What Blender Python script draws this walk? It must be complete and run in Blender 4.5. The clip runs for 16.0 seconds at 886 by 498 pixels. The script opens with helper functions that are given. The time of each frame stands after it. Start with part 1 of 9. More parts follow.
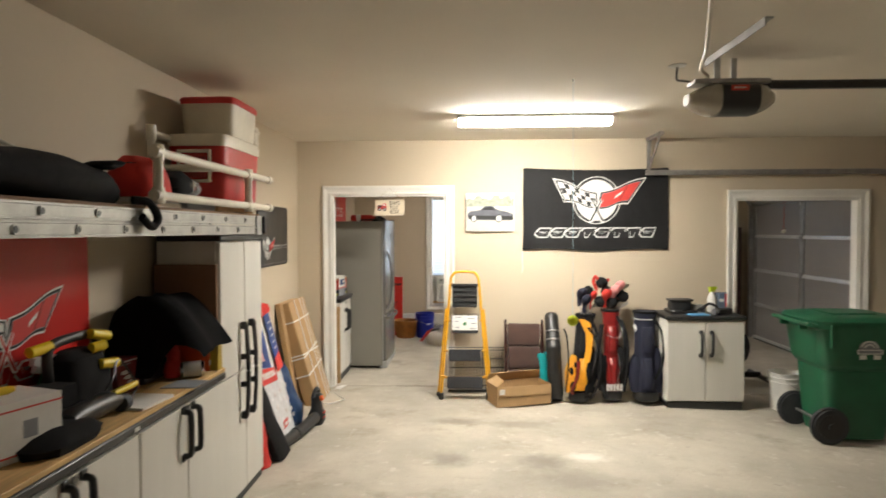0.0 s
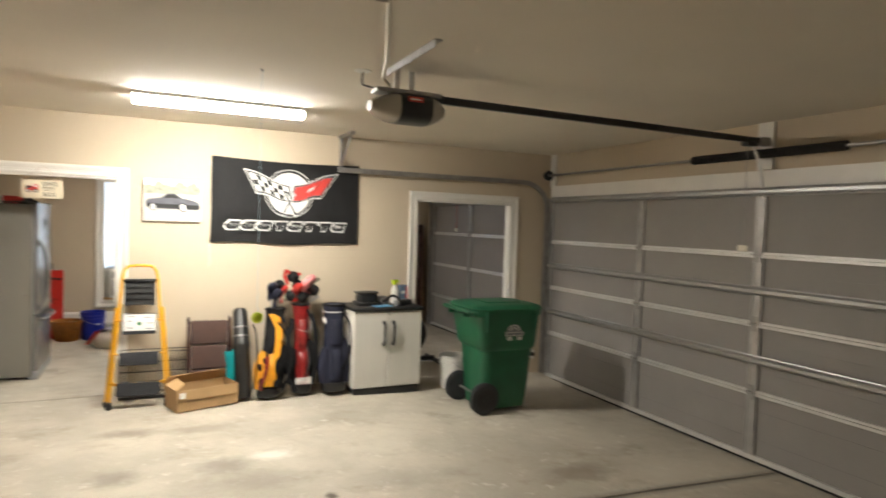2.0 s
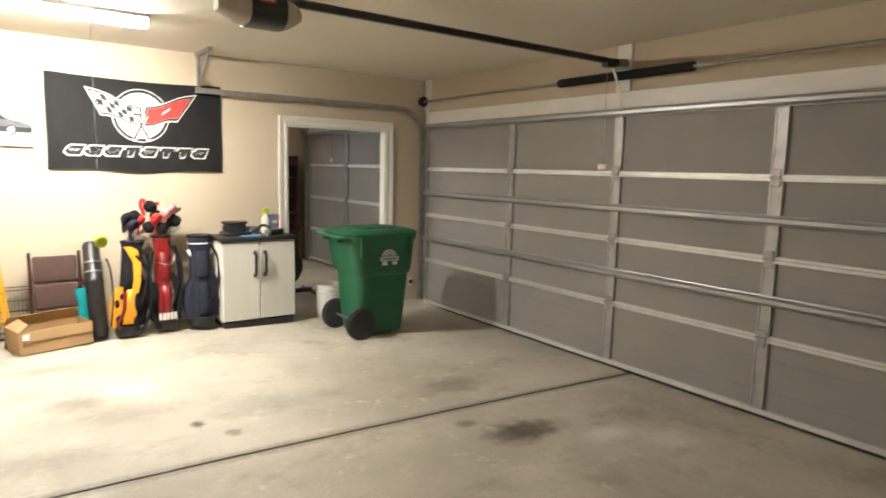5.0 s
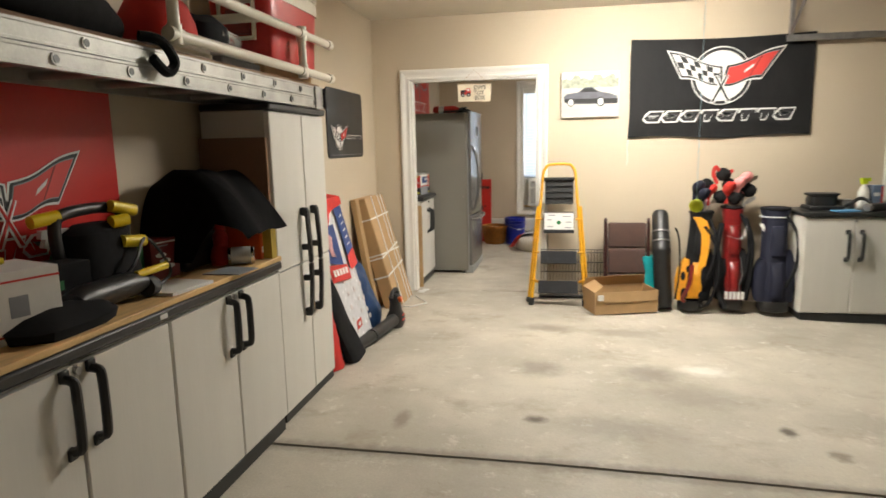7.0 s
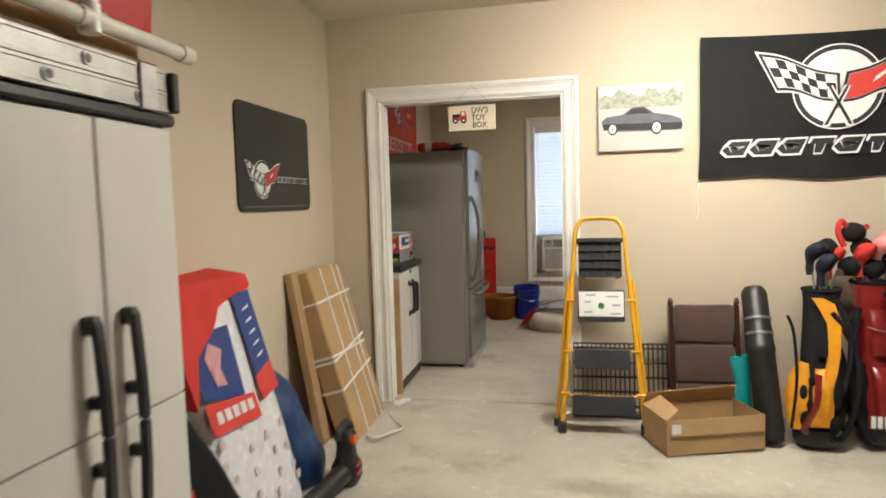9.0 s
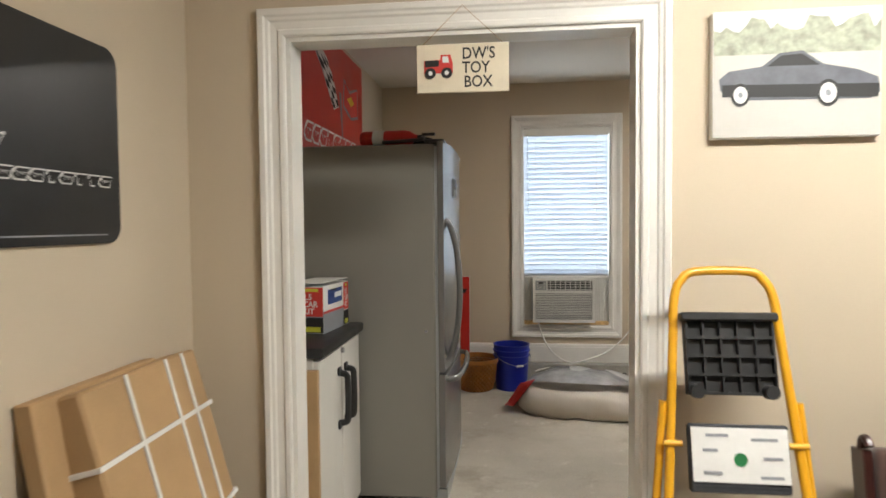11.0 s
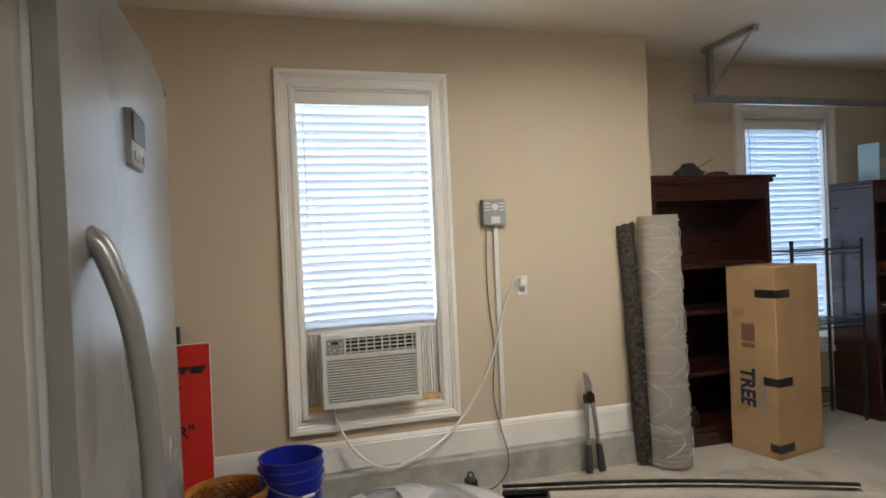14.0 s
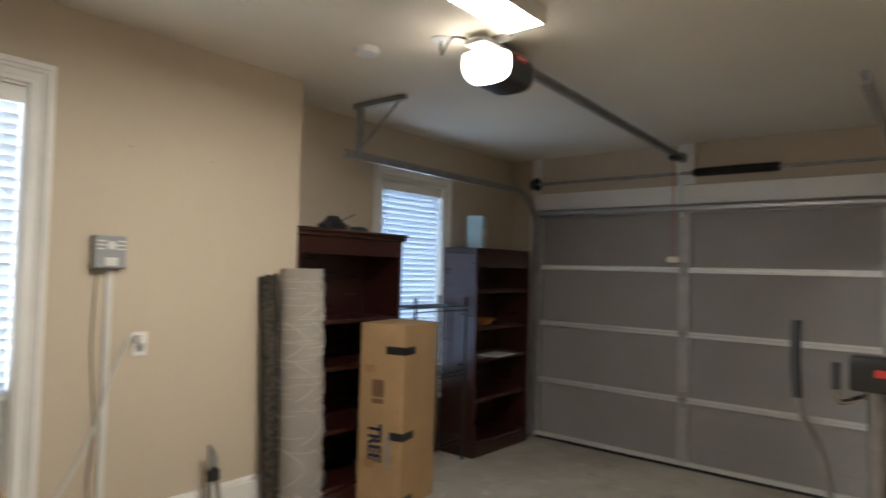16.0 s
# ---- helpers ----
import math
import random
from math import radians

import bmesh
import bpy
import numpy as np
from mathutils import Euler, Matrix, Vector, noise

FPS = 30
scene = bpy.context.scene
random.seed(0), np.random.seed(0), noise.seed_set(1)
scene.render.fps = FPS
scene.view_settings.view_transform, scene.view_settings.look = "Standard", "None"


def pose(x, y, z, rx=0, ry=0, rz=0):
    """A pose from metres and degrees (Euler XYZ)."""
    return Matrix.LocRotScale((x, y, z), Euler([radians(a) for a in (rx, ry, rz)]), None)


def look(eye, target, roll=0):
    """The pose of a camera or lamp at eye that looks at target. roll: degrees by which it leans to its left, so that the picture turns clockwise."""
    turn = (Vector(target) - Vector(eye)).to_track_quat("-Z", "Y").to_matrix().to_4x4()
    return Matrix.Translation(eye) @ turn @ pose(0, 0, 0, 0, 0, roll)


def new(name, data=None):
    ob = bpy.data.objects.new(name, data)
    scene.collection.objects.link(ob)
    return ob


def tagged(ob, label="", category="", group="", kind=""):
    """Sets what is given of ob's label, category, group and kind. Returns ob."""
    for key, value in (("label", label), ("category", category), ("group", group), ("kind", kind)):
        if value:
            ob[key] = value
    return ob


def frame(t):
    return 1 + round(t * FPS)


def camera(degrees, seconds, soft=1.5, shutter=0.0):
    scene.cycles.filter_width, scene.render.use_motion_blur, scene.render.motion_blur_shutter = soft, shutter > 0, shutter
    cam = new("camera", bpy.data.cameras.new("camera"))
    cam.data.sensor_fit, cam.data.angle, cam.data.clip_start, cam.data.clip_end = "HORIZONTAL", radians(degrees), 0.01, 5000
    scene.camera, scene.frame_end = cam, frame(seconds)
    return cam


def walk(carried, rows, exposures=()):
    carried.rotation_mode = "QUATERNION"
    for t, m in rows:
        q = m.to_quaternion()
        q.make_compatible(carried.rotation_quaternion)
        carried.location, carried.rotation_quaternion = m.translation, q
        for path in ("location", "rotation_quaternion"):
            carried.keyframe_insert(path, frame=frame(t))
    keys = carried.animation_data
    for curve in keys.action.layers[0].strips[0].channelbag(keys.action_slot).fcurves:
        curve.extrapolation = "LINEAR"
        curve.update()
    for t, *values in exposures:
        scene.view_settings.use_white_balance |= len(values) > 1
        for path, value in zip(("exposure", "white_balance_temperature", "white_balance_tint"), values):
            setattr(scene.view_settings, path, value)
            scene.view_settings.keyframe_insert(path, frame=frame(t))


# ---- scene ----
cam = camera(71.3, 16.0, soft=1.6, shutter=0.4)
PATH = [
    (0, (0.188, 0.136, 1.658), (0.109, 2.134, 1.597), -0.2),
    (0.5, (0.201, 0.16, 1.663), (0.32, 2.157, 1.646), 0.2),
    (1, (0.207, 0.18, 1.672), (0.503, 2.158, 1.652), 0.7),
    (1.5, (0.293, 0.139, 1.663), (0.794, 2.075, 1.645), 1.3),
    (2, (0.278, 0.157, 1.688), (1.123, 1.968, 1.611), 1.8),
    (2.5, (0.308, 0.166, 1.647), (1.45, 1.803, 1.506), 2.4),
    (3, (0.343, 0.156, 1.635), (1.646, 1.666, 1.488), 2.4),
    (3.2, (0.349, 0.152, 1.636), (1.701, 1.618, 1.484), 2.7),
    (5.3, (0.409, 0.14, 1.492), (1.441, 1.824, 1.179), 0.3),
    (5.5, (0.391, 0.15, 1.463), (1.233, 1.934, 1.129), 0.8),
    (6, (0.308, 0.282, 1.449), (0.605, 2.227, 1.091), -1.1),
    (6.5, (0.218, 0.473, 1.481), (0.176, 2.443, 1.141), -2.8),
    (7, (0.178, 0.739, 1.406), (-0.196, 2.676, 1.08), -1.2),
    (7.5, (0.193, 1.114, 1.364), (-0.242, 3.039, 1.042), -1.4),
    (8, (0.181, 1.544, 1.355), (-0.088, 3.514, 1.14), 1.0),
    (8.5, (0.077, 2.072, 1.336), (-0.258, 4.034, 1.136), 1.3),
    (9, (-0.057, 2.569, 1.351), (-0.438, 4.527, 1.203), -1.6),
    (9.2, (-0.101, 2.789, 1.352), (-0.392, 4.764, 1.245), -0.4),
    (11.3, (-0.487, 4.777, 1.379), (-0.68, 6.767, 1.314), -0.6),
    (11.5, (-0.497, 4.955, 1.371), (-0.609, 6.951, 1.343), -0.5),
    (12, (-0.544, 5.383, 1.398), (-0.717, 7.376, 1.418), 0.3),
    (12.5, (-0.597, 5.754, 1.415), (-0.443, 7.748, 1.395), -1.9),
    (13, (-0.594, 6.1, 1.366), (-0.299, 8.077, 1.41), -1.6),
    (13.5, (-0.552, 6.362, 1.358), (-0.172, 8.325, 1.321), -1.1),
    (14, (-0.564, 6.615, 1.367), (-0.002, 8.534, 1.348), -2.5),
    (14.5, (-0.507, 6.81, 1.374), (0.014, 8.737, 1.496), -0.8),
    (15, (-0.511, 6.924, 1.439), (0.179, 8.8, 1.517), 0.3),
    (15.5, (-0.535, 7.004, 1.501), (0.614, 8.64, 1.557), -0.2),
    (16, (-0.504, 6.983, 1.489), (1.047, 8.244, 1.558), 1.6),
]
walk(cam, [(t, look(eye, target, roll)) for t, eye, target, roll in PATH],
     exposures=((0, -0.05, 6500, 10), (1.5, 0, 6500, 10), (2.4, 0.15, 6500, 10), (3, 0.58, 6500, 10), (5.3, 0.6, 6500, 10), (5.8, 0.35, 6500, 10), (6.4, 0, 6500, 10), (7.5, -0.16, 6500, 10), (8.5, -0.38, 6500, 10), (9.2, -0.46, 6500, 10), (11.5, -0.45, 6200, 10), (12.1, -0.5, 6200, 10), (12.6, -0.2, 6200, 10), (13.5, -0.12, 6200, 10), (14.3, -0.3, 6200, 10), (15, -0.45, 6200, 10), (15.6, -0.5, 6200, 10), (16, -0.3, 6200, 10)))

# ---- world and lamps ----
world = bpy.data.worlds.new("sky")
scene.world = world
world.use_nodes = True
wn = world.node_tree
sky = wn.nodes.new("ShaderNodeTexSky")
sky.sky_type, sky.sun_disc = "NISHITA", False
sky.sun_elevation, sky.sun_rotation = radians(38), radians(200)
wn.links.new(sky.outputs[0], wn.nodes["Background"].inputs[0])
wn.nodes["Background"].inputs[1].default_value = 0.12
sun = new("sun", bpy.data.lights.new("sun", "SUN"))
sun.data.energy, sun.data.angle, sun.data.color = 1.2, radians(12), (1.0, 0.95, 0.88)
sun.matrix_basis = look((0, 0, 20), (4, -14, 0))


def window_daylight(x, y, z, w, h, watts, tint):
    """Sky light that comes in through a window's opening."""
    lamp = new("window_daylight", bpy.data.lights.new("window_daylight", "AREA"))
    lamp.data.shape, lamp.data.size, lamp.data.size_y = "RECTANGLE", w, h
    lamp.data.energy, lamp.data.color = watts, tint
    lamp.matrix_basis = look((x, y, z), (x, y - 1, z))
    return lamp


# ---- materials ----
def shader(name):
    m = bpy.data.materials.new(name)
    m.use_nodes = True
    return m, m.node_tree, m.node_tree.nodes["Principled BSDF"]


def mat(name, color, rough=0.5, metal=0.0, var=0.12, scale=6.0, grain=70.0, bump=0.15, coat=0.0, dark=None, spec=0.5, stretch=(1, 1, 1), trans=0.0, sheen=0.0):
    """A surface whose colour drifts at two scales, with a fine relief. dark: the colour of its stains."""
    m, nt, p = shader(name)
    tc = nt.nodes.new("ShaderNodeTexCoord")
    mp = nt.nodes.new("ShaderNodeMapping")
    mp.inputs["Scale"].default_value = stretch
    nt.links.new(tc.outputs["Object"], mp.inputs[0])
    big, fine = nt.nodes.new("ShaderNodeTexNoise"), nt.nodes.new("ShaderNodeTexNoise")
    big.inputs["Scale"].default_value, big.inputs["Detail"].default_value = scale, 5
    fine.inputs["Scale"].default_value, fine.inputs["Detail"].default_value = grain, 3
    for n in (big, fine):
        nt.links.new(mp.outputs[0], n.inputs["Vector"])
    add = nt.nodes.new("ShaderNodeMath")
    add.operation = "MULTIPLY_ADD"
    add.inputs[1].default_value = 0.3
    nt.links.new(fine.outputs[0], add.inputs[0])
    nt.links.new(big.outputs[0], add.inputs[2])
    ramp = nt.nodes.new("ShaderNodeMapRange")
    ramp.inputs[1].default_value, ramp.inputs[2].default_value = 0.4, 0.9
    nt.links.new(add.outputs[0], ramp.inputs[0])
    mix = nt.nodes.new("ShaderNodeMix")
    mix.data_type = "RGBA"
    lo = dark or [c * (1 - var) for c in color]
    mix.inputs[6].default_value = (*lo, 1)
    mix.inputs[7].default_value = (*[min(1, c * (1 + var * 0.6)) for c in color], 1)
    nt.links.new(ramp.outputs[0], mix.inputs[0])
    nt.links.new(mix.outputs[2], p.inputs["Base Color"])
    rr = nt.nodes.new("ShaderNodeMapRange")
    rr.inputs[3].default_value, rr.inputs[4].default_value = max(0.02, rough - 0.08), min(1, rough + 0.08)
    nt.links.new(big.outputs[0], rr.inputs[0])
    nt.links.new(rr.outputs[0], p.inputs["Roughness"])
    p.inputs["Metallic"].default_value = metal
    p.inputs["Coat Weight"].default_value = coat
    p.inputs["Specular IOR Level"].default_value = spec
    p.inputs["Sheen Weight"].default_value = sheen
    p.inputs["Transmission Weight"].default_value = trans
    if bump:
        b = nt.nodes.new("ShaderNodeBump")
        b.inputs["Strength"].default_value, b.inputs["Distance"].default_value = bump, 0.004
        nt.links.new(add.outputs[0], b.inputs["Height"])
        nt.links.new(b.outputs[0], p.inputs["Normal"])
    return m


def glow(name, color, strength):
    m, nt, p = shader(name)
    p.inputs["Base Color"].default_value = (0.8, 0.8, 0.8, 1)
    p.inputs["Emission Color"].default_value = (*color, 1)
    p.inputs["Emission Strength"].default_value = strength
    return m


def plain(name, color, rough=0.5, metal=0.0, alpha=1.0, trans=0.0):
    m, nt, p = shader(name)
    p.inputs["Base Color"].default_value = (*color, 1)
    p.inputs["Roughness"].default_value, p.inputs["Metallic"].default_value = rough, metal
    p.inputs["Transmission Weight"].default_value = trans
    return m


def concrete():
    """Worn garage slab: pale broom finish, tyre grime, oil spots, crazing."""
    m, nt, p = shader("concrete_floor")
    tc = nt.nodes.new("ShaderNodeTexCoord")

    def noise_at(s, d, rough=0.6, stretch=None):
        n = nt.nodes.new("ShaderNodeTexNoise")
        n.inputs["Scale"].default_value, n.inputs["Detail"].default_value, n.inputs["Roughness"].default_value = s, d, rough
        if stretch:
            mp = nt.nodes.new("ShaderNodeMapping")
            mp.inputs["Scale"].default_value = stretch
            nt.links.new(tc.outputs["Object"], mp.inputs[0])
            nt.links.new(mp.outputs[0], n.inputs["Vector"])
        else:
            nt.links.new(tc.outputs["Object"], n.inputs["Vector"])
        return n.outputs[0]

    def ranged(s, a, b, c=0.0, d=1.0):
        r = nt.nodes.new("ShaderNodeMapRange")
        r.interpolation_type = "SMOOTHSTEP"
        for k, v in zip((1, 2, 3, 4), (a, b, c, d)):
            r.inputs[k].default_value = v
        nt.links.new(s, r.inputs[0])
        return r.outputs[0]

    def blend(f, a, b, how="MIX"):
        x = nt.nodes.new("ShaderNodeMix")
        x.data_type, x.blend_type = "RGBA", how
        for sock, v in ((x.inputs[0], f), (x.inputs[6], a), (x.inputs[7], b)):
            if isinstance(v, tuple):
                sock.default_value = (*v, 1)
            elif isinstance(v, float):
                sock.default_value = v
            else:
                nt.links.new(v, sock)
        return x.outputs[2]

    col = blend(ranged(noise_at(0.9, 6), 0.35, 0.7), (0.40, 0.365, 0.30), (0.56, 0.515, 0.43))
    col = blend(ranged(noise_at(1.9, 8, 0.68, (1.0, 1.25, 1)), 0.52, 0.70, 0.0, 0.6), col, (0.28, 0.225, 0.16))
    col = blend(ranged(noise_at(7, 7, 0.75), 0.56, 0.70, 0.0, 0.6), col, (0.72, 0.69, 0.62))
    col = blend(ranged(noise_at(13, 8, 0.8, (1, 1.15, 1)), 0.60, 0.70, 0.0, 0.55), col, (0.17, 0.14, 0.10))
    col = blend(ranged(noise_at(90, 4), 0.3, 0.7, 0.0, 0.18), col, (0.20, 0.18, 0.15))
    # oil drips and scuffs with a shape of their own, at their places on the slab
    oil, brown, grey, pale = (0.07, 0.052, 0.036), (0.15, 0.115, 0.075), (0.17, 0.15, 0.12), (0.74, 0.72, 0.66)
    for cx, cy, rx, ry, k, tone in ((3.01, 2.84, 0.34, 0.17, 0.9, oil), (3.13, 3.76, 0.34, 0.2, 0.6, brown), (0.11, 5.45, 0.26, 0.12, 0.55, brown), (0.62, 5.41, 0.3, 0.12, 0.45, brown),
                                    (0.73, 4.56, 0.22, 0.17, 0.6, grey), (0.06, 4.55, 0.17, 0.17, 0.5, grey), (0.06, 3.79, 0.07, 0.05, 0.85, oil), (-0.63, 3.70, 0.05, 0.12, 0.6, brown),
                                    (0.46, 3.76, 0.4, 0.16, 0.4, grey), (1.3, 3.88, 0.045, 0.06, 0.9, oil), (-0.1, 2.8, 0.32, 0.14, 0.5, brown), (1.45, 3.66, 0.06, 0.06, 0.7, brown), (1.8, 4.03, 0.5, 0.2, 0.3, grey),
                                    (1.08, 4.68, 0.17, 0.1, 0.7, pale), (3.46, 2.55, 0.2, 0.12, 0.6, pale), (3.75, 2.3, 0.2, 0.16, 0.4, pale), (0.9, 4.25, 0.4, 0.2, 0.35, grey), (2.75, 3.1, 0.1, 0.06, 0.6, oil),
                                    (1.5, 3.34, 40.0, 0.065, 0.6, grey)):
        wob = min(0.35, 1.1 * min(rx, ry))
        mp = nt.nodes.new("ShaderNodeMapping")
        mp.inputs["Location"].default_value = (-(cx + wob / 2) / rx, -(cy + wob / 2) / ry, 0)
        mp.inputs["Scale"].default_value = (1 / rx, 1 / ry, 0)
        warp = nt.nodes.new("ShaderNodeTexNoise")
        warp.inputs["Scale"].default_value, warp.inputs["Detail"].default_value = max(6.0, min(30.0, 2.2 / min(rx, ry))), 5
        nt.links.new(tc.outputs["Object"], warp.inputs["Vector"])
        off = nt.nodes.new("ShaderNodeVectorMath")
        off.operation = "MULTIPLY_ADD"
        off.inputs[1].default_value = (wob, wob, 0)
        nt.links.new(warp.outputs[1], off.inputs[0])
        nt.links.new(tc.outputs["Object"], off.inputs[2])
        nt.links.new(off.outputs[0], mp.inputs[0])
        ln = nt.nodes.new("ShaderNodeVectorMath")
        ln.operation = "LENGTH"
        nt.links.new(mp.outputs[0], ln.inputs[0])
        col = blend(ranged(ln.outputs["Value"], 0.25, 1.25, k, 0.0), col, tone)
    nt.links.new(col, p.inputs["Base Color"])
    nt.links.new(ranged(noise_at(4, 5), 0.3, 0.7, 0.5, 0.75), p.inputs["Roughness"])
    b = nt.nodes.new("ShaderNodeBump")
    b.inputs["Strength"].default_value, b.inputs["Distance"].default_value = 0.25, 0.004
    nt.links.new(noise_at(45, 7, 0.7), b.inputs["Height"])
    nt.links.new(b.outputs[0], p.inputs["Normal"])
    return m


M = dict(
    wall=mat("beige_wall_paint", (0.56, 0.475, 0.355), 0.75, var=0.05, scale=1.2, grain=160, bump=0.12),
    ceiling=mat("ceiling_paint", (0.70, 0.645, 0.55), 0.9, var=0.05, scale=1.5, grain=120, bump=0.3),
    trim=mat("white_trim_paint", (0.78, 0.76, 0.71), 0.4, var=0.06, scale=5, grain=60, bump=0.05),
    concrete=concrete(),
    joint=mat("joint_dirt", (0.11, 0.095, 0.075), 0.9, var=0.4, scale=12),
    curb=mat("curb_concrete", (0.40, 0.385, 0.34), 0.85, var=0.35, scale=7, grain=60, bump=0.5),
    door_skin=mat("grey_door_skin", (0.28, 0.264, 0.25), 0.6, var=0.08, scale=2.5, grain=50, bump=0.1),
    steel=mat("galvanised_steel", (0.70, 0.695, 0.68), 0.38, 0.4, var=0.12, scale=14, grain=90, bump=0.05),
    stile=mat("grey_steel_stile", (0.42, 0.41, 0.40), 0.42, 0.55, var=0.2, scale=9, grain=70, bump=0.04),
    strut=mat("shiny_galvanised_strut", (0.42, 0.42, 0.415), 0.42, 0.75, var=0.08, scale=3, grain=60, bump=0.02),
    dull_steel=mat("dull_steel", (0.38, 0.37, 0.36), 0.45, 0.8, var=0.25, scale=12),
    resin=mat("pale_grey_resin", (0.62, 0.60, 0.55), 0.5, var=0.07, scale=5, grain=130, bump=0.22, stretch=(1, 1, 0.05)),
    black=mat("black_plastic", (0.018, 0.018, 0.018), 0.42, var=0.3, scale=20, bump=0.05),
    black_matt=mat("black_cloth", (0.012, 0.012, 0.013), 0.9, var=0.4, scale=25, grain=300, bump=0.3, spec=0.2),
    white_plastic=mat("white_plastic", (0.74, 0.73, 0.69), 0.35, var=0.06, scale=6, bump=0.03),
    card=mat("cardboard", (0.42, 0.27, 0.13), 0.8, var=0.14, scale=5, grain=140, bump=0.12),
    card_dark=mat("brown_cardboard", (0.20, 0.11, 0.06), 0.8, var=0.15, scale=5, grain=140, bump=0.1),
    red=mat("red_plastic", (0.50, 0.022, 0.018), 0.4, var=0.15, scale=8, bump=0.04),
    glass=plain("window_glass", (0.9, 0.95, 1.0), 0.02, trans=1.0),
)


# ---- building helpers ----
def box(bm, x0, x1, y0, y1, z0, z1, m=None, bevel=0.0, seg=1):
    r = bmesh.ops.create_cube(bm, size=1.0)
    vs = r["verts"]
    bmesh.ops.scale(bm, vec=(x1 - x0, y1 - y0, z1 - z0), verts=vs)
    bmesh.ops.translate(bm, vec=((x0 + x1) / 2, (y0 + y1) / 2, (z0 + z1) / 2), verts=vs)
    if bevel:
        edges = list({e for v in vs for e in v.link_edges})
        out = bmesh.ops.bevel(bm, geom=edges, offset=bevel, segments=seg, affect="EDGES", profile=0.5)
        vs = list({v for f in out["faces"] for v in f.verts} | {v for v in vs if v.is_valid})
    if m is not None:
        bmesh.ops.transform(bm, matrix=m, verts=vs)
    return vs


def rod(bm, a, b, r, r2=None, seg=12, caps=True):
    a, b = Vector(a), Vector(b)
    d = b - a
    turn = d.to_track_quat("Z", "Y").to_matrix().to_4x4()
    out = bmesh.ops.create_cone(bm, cap_ends=caps, segments=seg, radius1=r, radius2=r if r2 is None else r2, depth=d.length)
    bmesh.ops.transform(bm, matrix=Matrix.Translation((a + b) / 2) @ turn, verts=out["verts"])
    return out["verts"]


def pipe(bm, pts, r, seg=8, closed=False):
    """A round bar along a polyline."""
    pts = [Vector(p) for p in pts]
    rings, n = [], len(pts)
    side = None
    for i, p in enumerate(pts):
        a = pts[i - 1] if (i or closed) else p
        b = pts[(i + 1) % n] if (i < n - 1 or closed) else p
        d = (b - a).normalized()
        if side is None:
            side = d.orthogonal().normalized()
        side = (side - d * side.dot(d)).normalized()
        up = d.cross(side)
        rad = r[i] if isinstance(r, (list, tuple)) else r
        rings.append([bm.verts.new(p + rad * (math.cos(k * math.tau / seg) * side + math.sin(k * math.tau / seg) * up)) for k in range(seg)])
    for i in range(n if closed else n - 1):
        u, v = rings[i], rings[(i + 1) % n]
        for k in range(seg):
            bm.faces.new((u[k], u[(k + 1) % seg], v[(k + 1) % seg], v[k]))
    if not closed:
        bm.faces.new(rings[0][::-1])
        bm.faces.new(rings[-1])


def arc(pts, steps=6):
    """Rounds a polyline off with a Catmull-Rom curve."""
    pts = [Vector(p) for p in pts]
    out = []
    for i in range(len(pts) - 1):
        p0, p1, p2, p3 = pts[max(i - 1, 0)], pts[i], pts[i + 1], pts[min(i + 2, len(pts) - 1)]
        for k in range(steps):
            t = k / steps
            out.append(0.5 * (2 * p1 + (p2 - p0) * t + (2 * p0 - 5 * p1 + 4 * p2 - p3) * t * t + (3 * p1 - p0 - 3 * p2 + p3) * t ** 3))
    return out + [pts[-1]]


def lathe(bm, profile, seg=28, at=(0, 0, 0), sx=1.0, sy=1.0):
    rings = []
    for r, z in profile:
        if r < 1e-5:
            rings.append([bm.verts.new((at[0], at[1], at[2] + z))])
        else:
            rings.append([bm.verts.new((at[0] + sx * r * math.cos(k * math.tau / seg), at[1] + sy * r * math.sin(k * math.tau / seg), at[2] + z)) for k in range(seg)])
    for u, v in zip(rings, rings[1:]):
        for k in range(seg):
            q = [u[k % len(u)], u[(k + 1) % len(u)], v[(k + 1) % len(v)], v[k % len(v)]]
            q = list(dict.fromkeys(q))
            if len(q) > 2:
                bm.faces.new(q)


def slab(bm, outline, z0, z1, plane="xy"):
    """A flat plate from an outline, given in a plane, from z0 to z1 along the third axis."""
    def put(a, b, c):
        return {"xy": (a, b, c), "xz": (a, c, b), "yz": (c, a, b)}[plane]
    lo = [bm.verts.new(put(a, b, z0)) for a, b in outline]
    hi = [bm.verts.new(put(a, b, z1)) for a, b in outline]
    n = len(outline)
    bm.faces.new(lo[::-1])
    bm.faces.new(hi)
    for k in range(n):
        bm.faces.new((lo[k], lo[(k + 1) % n], hi[(k + 1) % n], hi[k]))
    return lo + hi


def rings(bm, sections):
    """A skin over a row of closed sections with the same number of points, capped."""
    rows = [[bm.verts.new(p) for p in s] for s in sections]
    n = len(rows[0])
    for u, v in zip(rows, rows[1:]):
        for k in range(n):
            bm.faces.new((u[k], u[(k + 1) % n], v[(k + 1) % n], v[k]))
    bm.faces.new(rows[0][::-1])
    bm.faces.new(rows[-1])


